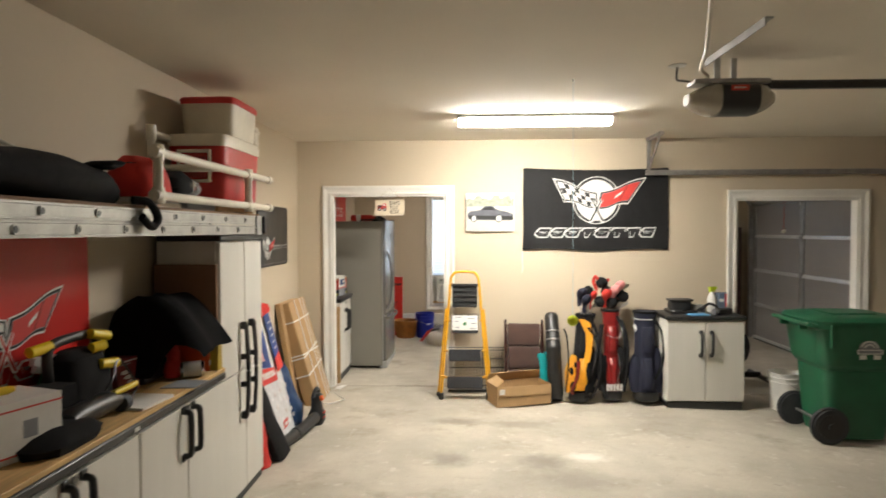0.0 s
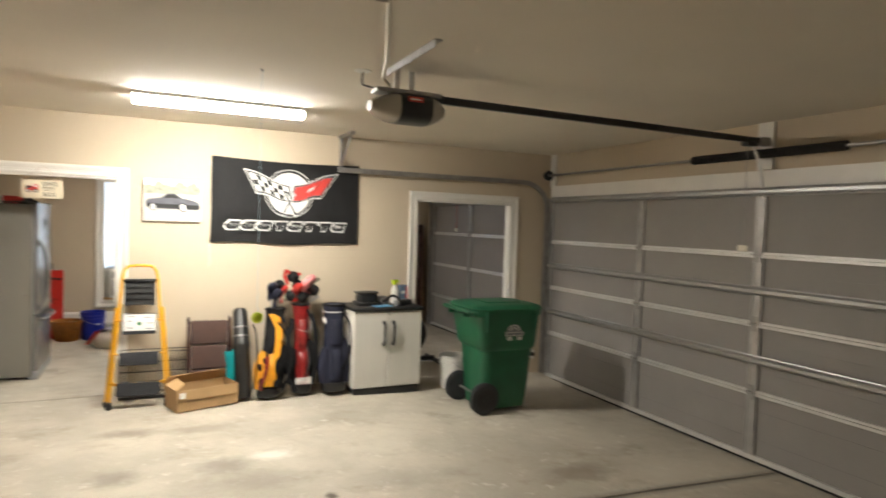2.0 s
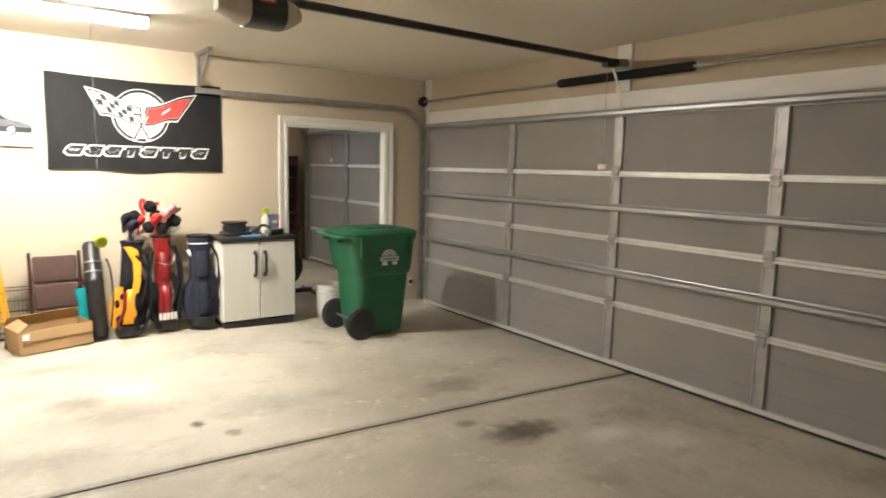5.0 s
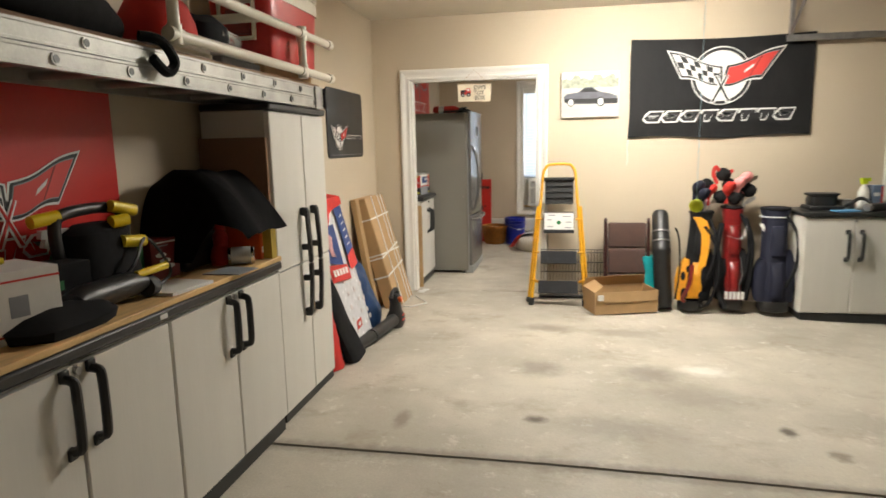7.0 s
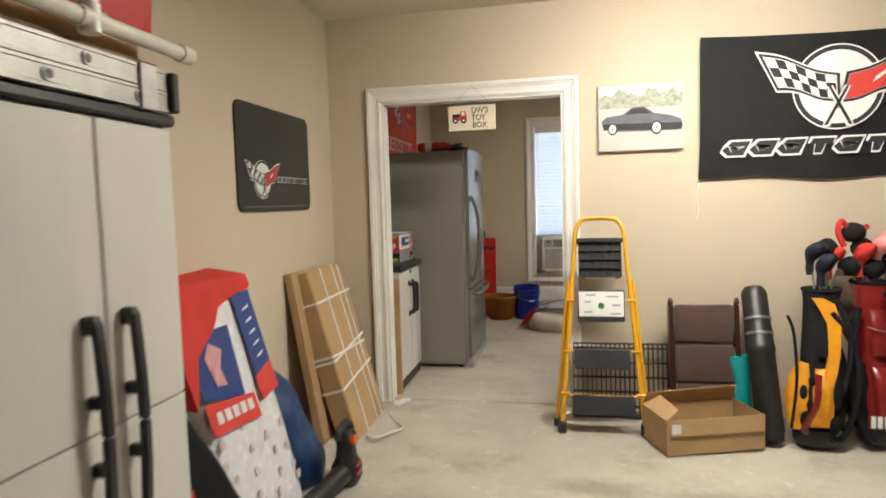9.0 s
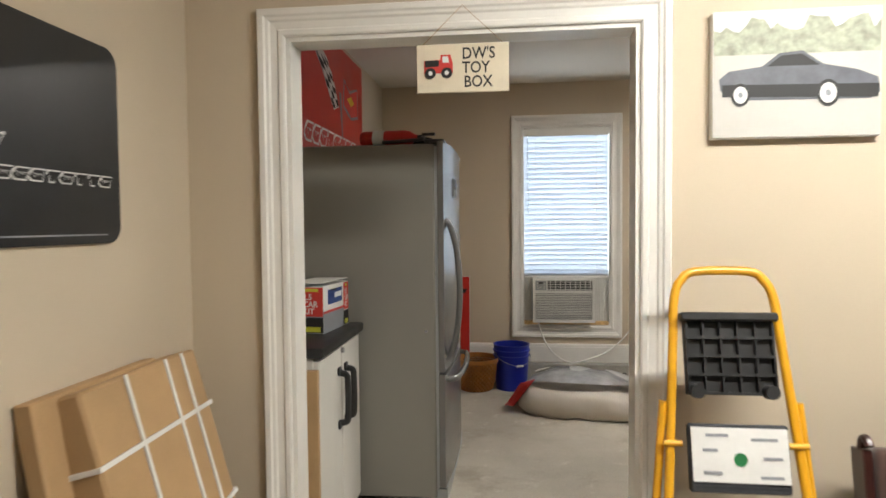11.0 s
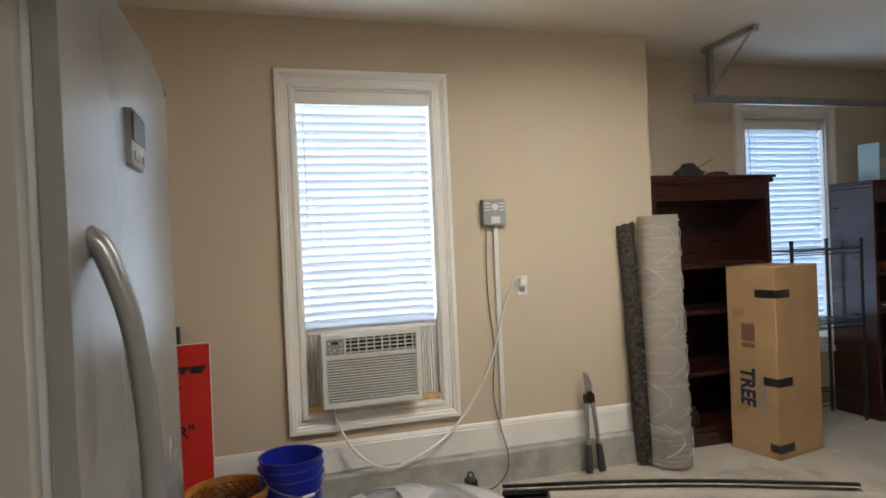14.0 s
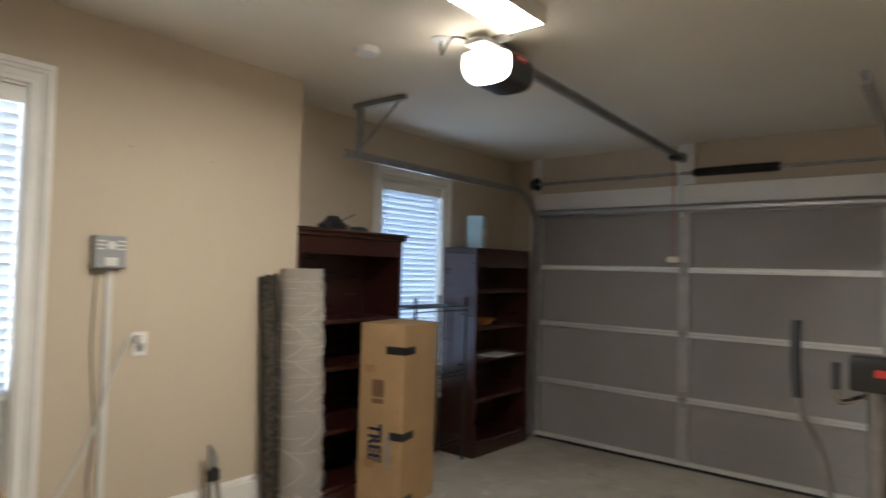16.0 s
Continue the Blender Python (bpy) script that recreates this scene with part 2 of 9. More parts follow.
def oval(cx, cy, z, rx, ry, n=20, p=2.0, turn=0.0):
    """A superellipse section, level at z."""
    out = []
    for k in range(n):
        a = k * math.tau / n
        c, s = math.cos(a), math.sin(a)
        x, y = rx * math.copysign(abs(c) ** (2 / p), c), ry * math.copysign(abs(s) ** (2 / p), s)
        out.append((cx + x * math.cos(turn) - y * math.sin(turn), cy + x * math.sin(turn) + y * math.cos(turn), z))
    return out


def crumple(bm, amount, scale, seed=0.0, verts=None):
    bm.normal_update()
    for v in verts or bm.verts:
        v.co += v.normal * amount * noise.noise(v.co * scale + Vector((seed, seed * 1.7, 0)))


def mesh_of(name, bm, material, smooth=False):
    bmesh.ops.recalc_face_normals(bm, faces=bm.faces)
    me = bpy.data.meshes.new(name)
    bm.to_mesh(me)
    bm.free()
    for m in material if isinstance(material, (list, tuple)) else (material,):
        me.materials.append(m)
    if smooth:
        me.polygons.foreach_set("use_smooth", [True] * len(me.polygons))
        me.set_sharp_from_angle(angle=radians(38))
    return me


def part(name, bm, material, parent, label="", smooth=True):
    ob = new(name, mesh_of(name, bm, material, smooth))
    ob.parent = parent
    if label:
        tagged(ob, label)
    return ob


def thing(name, label, category, at=(0, 0, 0), turn=0.0, group="", tilt=(0, 0)):
    ob = new(name)
    ob.empty_display_size = 0.1
    ob.matrix_basis = pose(*at, tilt[0], tilt[1], turn)
    return tagged(ob, label, category, group)


def solid(name, bm, material, label, category, at=(0, 0, 0), turn=0.0, group="", kind="", smooth=True, tilt=(0, 0)):
    """A thing that is one mesh."""
    ob = new(name, mesh_of(name, bm, material, smooth))
    ob.matrix_basis = pose(*at, tilt[0], tilt[1], turn)
    return tagged(ob, label, category, group, kind)


def structure(name, bm, material, label, category, smooth=False):
    return solid(name, bm, material, label, category, kind="structure", smooth=smooth)


def B():
    return bmesh.new()


def boxes(*rows, bevel=0.0, seg=1):
    bm = bmesh.new()
    for r in rows:
        box(bm, *r, bevel=bevel, seg=seg)
    return bm


def lettering(body, size, material, parent, m, extrude=0.0006, name="lettering", bold=0.0, shear=0.0, space=1.0, width=1.0):
    """Words in the built-in font, as a mesh under parent. m: their pose; they read along x, up along y."""
    cu = bpy.data.curves.new(name, "FONT")
    cu.body, cu.size, cu.extrude, cu.offset, cu.shear, cu.space_character = body, size, extrude, bold, shear, space
    cu.resolution_u = 3
    tmp = bpy.data.objects.new(name, cu)
    me = bpy.data.meshes.new_from_object(tmp)
    bpy.data.objects.remove(tmp)
    me.transform(Matrix.Diagonal((width, 1, 1, 1)))
    me.materials.clear()
    me.materials.append(material)
    ob = new(name, me)
    ob.parent, ob.matrix_basis = parent, m
    return ob


# ---- plan ----
XL, XR, YB, YM, YM2, YF, YS, H = -1.606, 4.74, -1.9, 6.605, 6.71, 9.955, 10.36, 2.595
JOG = 1.785
T = 0.15


def ground(x, y):
    """The slab falls towards the vehicle doors."""
    k = min(1.0, max(0.0, (y - 6.2) / 0.9))
    fall = 0.16 * (1 - k) + 0.07 * k
    return -fall * max(0.0, x / 4.7) ** 1.4


def slab_sheet(bm, x0, x1, y0, y1, drop=0.0, thick=0.1):
    nx, ny = max(2, int((x1 - x0) / 0.25)), max(2, int((y1 - y0) / 0.3))
    top = [[bm.verts.new((x0 + (x1 - x0) * i / nx, y0 + (y1 - y0) * j / ny, ground(x0 + (x1 - x0) * i / nx, y0 + (y1 - y0) * j / ny) - drop)) for j in range(ny + 1)] for i in range(nx + 1)]
    for i in range(nx):
        for j in range(ny):
            bm.faces.new((top[i][j], top[i + 1][j], top[i + 1][j + 1], top[i][j + 1]))
    rim = [top[i][0] for i in range(nx + 1)] + [top[nx][j] for j in range(1, ny + 1)] + [top[i][ny] for i in range(nx - 1, -1, -1)] + [top[0][j] for j in range(ny - 1, 0, -1)]
    low = [bm.verts.new((v.co.x, v.co.y, -0.3)) for v in rim]
    n = len(rim)
    for k in range(n):
        bm.faces.new((rim[k], low[k], low[(k + 1) % n], rim[(k + 1) % n]))


bm = B()
for a, b in ((YB - T, 3.328), (3.35, 6.64), (6.65, YS + T)):
    slab_sheet(bm, XL - T, XR + T, a, b)
floor = structure("floor", bm, M["concrete"], "stained pale concrete garage slab with control joints", "floor")
bm = B()
slab_sheet(bm, XL - T, XR + T, 3.32, 3.36, 0.01)
slab_sheet(bm, XL - T, XR + T, 6.63, 6.66, 0.005)
structure("floor_joint", bm, M["joint"], "dirt-filled control joint in the concrete slab", "floor joint")
bm = boxes((XL - T, XR + T, YB - T, YS + T, H, H + 0.1))
structure("ceiling", bm, M["ceiling"], "beige painted plasterboard garage ceiling", "ceiling")


def wall(name, axis, c0, c1, a0, a1, holes, label, z0=-0.3, z1=H):
    """A wall between c0 and c1 across, from a0 to a1 along, with openings (a, b, low, high)."""
    cuts = sorted({a0, a1, *[h[0] for h in holes], *[h[1] for h in holes]})
    bm = B()
    for u, v in zip(cuts, cuts[1:]):
        spans = [(z0, z1)]
        for a, b, lo, hi in holes:
            if a <= u and v <= b:
                spans = [(z0, lo), (hi, z1)]
        for lo, hi in spans:
            if hi - lo > 0.001:
                if axis == "x":
                    box(bm, u, v, c0, c1, lo, hi)
                else:
                    box(bm, c0, c1, u, v, lo, hi)
    return structure(name, bm, M["wall"], label, "wall")


D1 = (-1.239, -0.043, 2.03)
D2 = (2.95, 4.18, 1.967)
W1 = (-0.375, 0.377, 0.485, 2.22)
W2 = (2.88, 3.63, 0.5, 2.195)
G1 = (0.70, 6.46, 2.06)
G2 = (7.28, 9.99, 2.10)
wall("wall_west", "y", XL - T, XL, YB - T, YS + T, [], "smooth beige painted garage side wall")
wall("wall_middle", "x", YM, YM2, XL, XR, [(D1[0], D1[1], -0.3, D1[2]), (D2[0], D2[1], -0.3, D2[2])], "beige painted wall between the two garage bays")
wall("wall_north", "x", YF, YF + T, XL, JOG, [W1], "tan painted end wall with a window")
wall("wall_jog", "y", JOG - T, JOG, YF + T, YS, [], "short tan return of the end wall")
wall("wall_alcove", "x", YS, YS + T, JOG - T, XR, [W2], "tan painted set-back wall with a window")
wall("wall_east", "y", XR, XR + 0.2, YB - T, YS + T, [(G1[0], G1[1], -0.3, G1[2]), (G2[0], G2[1], -0.3, G2[2])], "beige wall round the vehicle doors")
wall("wall_south", "x", YB - T, YB, XL, XR, [], "plain beige garage back wall")


def casing(name, a0, a1, z0, z1, y, face, width=0.095, sill=False, label="white moulded door casing", axis="x"):
    """A stepped moulding round an opening, mitred at the corners. face: -1 if it looks towards -y."""
    prof = [(0, 0), (0, 0.012), (0.006, 0.016), (0.02, 0.016), (0.026, 0.010), (0.05, 0.012), (0.056, 0.018), (0.066, 0.020), (0.072, 0.026), (width - 0.004, 0.026), (width, 0.02), (width, 0)]
    path = [(a0, z0, -1, 0), (a0, z1, -1, 1), (a1, z1, 1, 1), (a1, z0, 1, 0)]
    if sill:
        path = [(a0, z0, -1, -1), (a0, z1, -1, 1), (a1, z1, 1, 1), (a1, z0, 1, -1), (a0, z0, -1, -1)]
    holder = thing(name, label, "trim")
    tagged(holder, kind="structure")
    for p, q in zip(path, path[1:]):
        bm = B()
        ends = [[bm.verts.new((a + u * da, y + face * v, z + u * dz)) for u, v in prof] for a, z, da, dz in (p, q)]
        n = len(prof)
        for k in range(n):
            bm.faces.new((ends[0][k], ends[0][(k + 1) % n], ends[1][(k + 1) % n], ends[1][k]))
        bm.faces.new(ends[0])
        bm.faces.new(ends[1][::-1])
        part("casing_board", bm, M["trim"], holder, smooth=False)
    return holder


for n, (a, b, top), z in (("trim_door_1", D1, 0.0), ("trim_door_2", D2, -0.12)):
    casing(n, a, b, z, top, YM - 0.001, -1)
    casing(n + "_inner", a, b, z, top, YM2 + 0.001, 1)
    # the lining of the opening
    bm = boxes((a, a + 0.016, YM - 0.003, YM2 + 0.003, z, top), (b - 0.016, b, YM - 0.003, YM2 + 0.003, z - 0.03, top), (a + 0.016, b - 0.016, YM - 0.003, YM2 + 0.003, top - 0.016, top))
    structure("trim_lining", bm, M["trim"], "painted lining of the cased opening", "trim")
casing("trim_window_1", W1[0], W1[1], W1[2], W1[3], YF - 0.001, -1, sill=True, label="white moulded window casing")
casing("trim_window_2", W2[0], W2[1], W2[2], W2[3], YS - 0.001, -1, sill=True, label="white moulded window casing")

# baseboard on top of the concrete curb along the end wall
def skirting(name, a0, a1, y, lo, hi):
    bm = B()
    prof = [(0, lo), (-0.015, lo), (-0.015, hi - 0.03), (-0.012, hi - 0.026), (-0.012, hi - 0.018), (-0.006, hi - 0.004), (0, hi)]
    ends = [[bm.verts.new((a, y + u, z)) for u, z in prof] for a in (a0, a1)]
    for k in range(len(prof)):
        j = (k + 1) % len(prof)
        bm.faces.new((ends[0][k], ends[0][j], ends[1][j], ends[1][k]))
    bm.faces.new(ends[0])
    bm.faces.new(ends[1][::-1])
    return structure(name, bm, M["trim"], "white moulded baseboard above a bare concrete curb", "baseboard")


skirting("baseboard_north", XL, JOG, YF - 0.001, 0.172, 0.332)
bm = B()
box(bm, XL, JOG, 9.88, YF, -0.1, 0.167, bevel=0.008)
structure("curb_north", bm, M["curb"], "rough grey concrete curb under the baseboard", "curb")


# ---- vehicle doors ----
def sectional_door(name, y0, y1, stiles, low, top, rails, struts, label):
    """A sectional overhead door seen from inside: sections, stiles, rails, struts and tracks."""
    door = thing(name, label, "garage door")
    tagged(door, kind="structure")
    x = XR - 0.03
    edges = [low, *rails, top]
    for a, b in zip(edges, edges[1:]):
        # each section between two stiles is one skin panel with a pressed line
        for u, v in zip(stiles, stiles[1:]):
            bm = boxes((x, x + 0.035, u, v, a + 0.002, b - 0.002))
            for f in (0.30, 0.72):
                z = a + (b - a) * f
                box(bm, x - 0.003, x, u + 0.05, v - 0.05, z, z + 0.004)
            part("panel", bm, M["door_skin"], door, smooth=False)
    for z in rails:
        for u, v in zip(stiles, stiles[1:]):
            bm = boxes((x - 0.028, x - 0.001, u + 0.03, v - 0.03, z - 0.024, z - 0.002), (x - 0.022, x - 0.001, u + 0.03, v - 0.03, z + 0.002, z + 0.022))
            part("rail", bm, M["steel"], door, smooth=False)
    bm = boxes((x - 0.03, x - 0.001, y0, y1, low, low + 0.035))
    part("bottom_rail", bm, M["steel"], door, smooth=False)
    bm = boxes((x - 0.01, x + 0.03, y0, y1, low - 0.03, low))
    part("bottom_seal", bm, M["black"], door, smooth=False)
    for s in stiles:
        w = 0.045
        for a, b in zip(edges, edges[1:]):
            bm = boxes((x - 0.018, x - 0.001, s - w, s + w, a + 0.01, b - 0.01), (x - 0.024, x - 0.018, s - w, s - w + 0.012, a + 0.01, b - 0.01), (x - 0.024, x - 0.018, s + w - 0.012, s + w, a + 0.01, b - 0.01))
            part("stile", bm, M["stile"], door, smooth=False)
        for z in rails:
            bm = boxes((x - 0.036, x - 0.024, s - 0.03, s + 0.03, z - 0.06, z + 0.06), bevel=0.003)
            rod(bm, (x - 0.04, s - 0.035, z), (x - 0.04, s + 0.035, z), 0.011)
            part("hinge", bm, M["dull_steel"], door, smooth=False)
    for z in struts:
        bm = B()
        hat = [(x - 0.024, 0.036), (x - 0.030, 0.036), (x - 0.034, 0.026), (x - 0.066, 0.020), (x - 0.074, 0.012), (x - 0.074, -0.012), (x - 0.066, -0.020), (x - 0.034, -0.026), (x - 0.030, -0.036), (x - 0.024, -0.036)]
        slab(bm, [(u, z + v) for u, v in hat], y0 + 0.02, y1 - 0.02, "xz")
        part("strut", bm, M["strut"], door, smooth=False)
    return door


def lift_gear(name, y0, y1, top, run, label, coil, hang, shift=0.0):
    """Tracks, curves, torsion shaft, spring and drums of one door. hang: the sides whose track is carried by a bracket."""
    gear = thing(name, label, "door track")
    for y in (y0 - 0.06, y1 + 0.06):
        bm = B()
        pts = [(XR - 0.10, y, ground(XR, y) + 0.03), (XR - 0.10, y, top - 0.12)]
        pts += [(XR - 0.10 - 0.36 * (1 - math.cos(a)), y, top - 0.12 + 0.30 * math.sin(a)) for a in [radians(9 * k) for k in range(1, 11)]]
        pts.append((run, y, top + 0.18))
        sec = [(-0.026, -0.014), (0.026, -0.014), (0.026, 0.014), (0.018, 0.014), (0.018, -0.006), (-0.018, -0.006), (-0.018, 0.014), (-0.026, 0.014)]
        rows = []
        for i, q in enumerate(pts):
            a, b = Vector(pts[max(i - 1, 0)]), Vector(pts[min(i + 1, len(pts) - 1)])
            d = (b - a).normalized()
            out = d.cross(Vector((0, 1, 0))).normalized()
            rows.append([Vector(q) + out * u + Vector((0, w, 0)) for u, w in sec])
        rings(bm, rows)
        part("track", bm, M["dull_steel"], gear, smooth=False)
        if abs(y - hang) < 0.01:
            run = run + shift
            bm = boxes((run + 0.02, run + 0.06, y - 0.4, y + 0.06, H - 0.036, H - 0.002), (run + 0.02, run + 0.05, y - 0.018, y + 0.018, top + 0.19, H - 0.03))
            rod(bm, (run + 0.035, y - 0.36, H - 0.03), (run + 0.035, y, top + 0.22), 0.013, seg=4)
            part("hanger_bracket", bm, M["dull_steel"], gear, smooth=False)
    bm = B()
    zt = top + 0.28
    rod(bm, (XR - 0.09, y0 - 0.12, zt), (XR - 0.09, y1 + 0.12, zt), 0.013)
    part("torsion_shaft", bm, M["dull_steel"], gear)
    bm = B()
    for k in range(int((coil[1] - coil[0]) / 0.018)):
        y = coil[0] + k * 0.018
        loop = [(XR - 0.09 + 0.030 * math.cos(a), y, zt + 0.030 * math.sin(a)) for a in [j * math.tau / 12 for j in range(12)]]
        pipe(bm, loop, 0.008, 5, True)
    rod(bm, (XR - 0.09, coil[0], zt), (XR - 0.09, coil[1], zt), 0.027)
    part("torsion_spring", bm, M["black"], gear)
    for y in (y0 - 0.10, y1 + 0.06):
        bm = B()
        rod(bm, (XR - 0.09, y, zt), (XR - 0.09, y + 0.045, zt), 0.05, seg=20)
        rod(bm, (XR - 0.09, y - 0.008, zt), (XR - 0.09, y + 0.006, zt), 0.062, seg=20)
        part("cable_drum", bm, M["black"], gear)
    return gear


low1 = ground(XR, 3) + 0.0
sectional_door("door_1", 0.66, 6.50, [0.66, 2.25, 3.595, 4.94, 6.50], low1 + 0.03, 2.06, [0.41, 0.968, 1.528], [0.682, 1.238, 2.035], "closed grey double garage door with steel rails and struts")
low2 = ground(XR, 9)
sectional_door("door_2", 7.27, 10.02, [7.27, 8.645, 10.02], low2 + 0.03, 2.08, [0.488, 1.021, 1.548], [2.05], "closed grey single garage door with steel rails")
lift_gear("door_track", 0.66, 6.46, 2.055, 2.0, "galvanised overhead track and torsion gear above the garage door", (2.91, 4.28), 6.52)
lift_gear("door_track", 7.27, 9.97, 2.06, 2.20, "galvanised overhead track hung beside the alcove window", (7.95, 8.57), 10.03, 0.09)
for y0, y1, z in ((0.6, 6.56, 2.06), (7.23, 10.09, 2.10)):
    bm = boxes((XR - 0.022, XR + 0.001, y0 - 0.1, y1, z - 0.005, z + 0.15))
    structure("trim_header", bm, M["trim"], "white painted board above the vehicle door", "trim")
for y, z0, w in ((3.6, 2.21, 0.07), (6.53, 2.2, 0.05), (8.645, 2.25, 0.07), (10.07, 2.25, 0.05)):
    bm = boxes((XR - 0.024, XR + 0.001, y - w, y + w, z0 + 0.006, H - 0.001))
    structure("trim_backing", bm, M["trim"], "white painted backing board on the wall", "trim")
for y in (6.53, 10.08):
    bm = boxes((XR - 0.022, XR + 0.001, y - 0.025, y + 0.06, -0.15, 2.05))
    structure("trim_jamb", bm, M["trim"], "white painted jamb board of the vehicle door", "trim")



# ---- lamps of the place, and one added out of view ----
def strip_light(name, x0, x1, y0, y1, label, strength, tint=(1.0, 0.955, 0.865), flat=False):
    """A wraparound ceiling light with end caps."""
    lamp = thing(name, label, "ceiling light")
    along = (x1 - x0) > (y1 - y0)
    L = (x1 - x0) if along else (y1 - y0)
    W = (y1 - y0) if along else (x1 - x0)
    cx, cy = (x0 + x1) / 2, (y0 + y1) / 2
    m = pose(cx, cy, H - 0.001, 0, 0, 0 if along else 90)
    bm = B()
    box(bm, -L / 2 + 0.01, L / 2 - 0.01, -W / 2, W / 2, -0.03, 0, m=m)
    part("pan", bm, M["white_plastic"], lamp)
    bm = B()
    sec = [(-W / 2, -0.03), (-W / 2 + 0.006, -0.055), (-W / 2 + 0.03, -0.078), (0, -0.085), (W / 2 - 0.03, -0.078), (W / 2 - 0.006, -0.055), (W / 2, -0.03)]
    if flat:
        # added opaque white sides steer the light; the flat lens looks straight down
        for e in (-1, 1):
            box(bm, -L / 2 + 0.012, L / 2 - 0.012, e * W / 2 - 0.004, e * W / 2 + 0.004, -0.085, -0.03, m=m)
        part("added_side_baffle", bm, M["white_plastic"], lamp, smooth=False)
        bm = B()
        sec = [(-W / 2 + 0.005, -0.072), (-W / 2 + 0.005, -0.079), (W / 2 - 0.005, -0.079), (W / 2 - 0.005, -0.072)]
    rings(bm, [[m @ Vector((u, a, b)) for a, b in sec] for u in (-L / 2 + 0.012, L / 2 - 0.012)])
    part("diffuser", bm, glow(name + "_glow", tint, strength), lamp, "glowing white acrylic diffuser", smooth=False)
    for s in (-1, 1):
        bm = B()
        u = s * (L / 2 - 0.006)
        rings(bm, [[m @ Vector((u + e, a * 1.03, b * 1.03 if b < -0.031 else b)) for a, b in [(-W / 2, -0.001)] + sec + [(W / 2, -0.001)]] for e in (-0.006, 0.006)])
        part("end_cap", bm, M["white_plastic"], lamp, smooth=False)
    return lamp


strip_light("ceiling_light", 0.11, 1.36, 5.16, 5.34, "glowing fluorescent strip light on the ceiling", 172.0)
# added strip, never in view, that only lifts light from the south end
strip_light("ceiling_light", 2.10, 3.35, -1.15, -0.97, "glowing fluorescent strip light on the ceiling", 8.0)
strip_light("ceiling_light", 0.45, 1.70, 8.26, 8.44, "glowing fluorescent strip light on the ceiling", 95.0, (1.0, 0.935, 0.835), True)
window_daylight((W1[0] + W1[1]) / 2, YF + 0.084, 1.56, 0.72, 1.26, 22, (0.80, 0.90, 1.0))
window_daylight((W2[0] + W2[1]) / 2, YS + 0.084, 1.34, 0.70, 1.54, 21, (0.55, 0.74, 1.0))



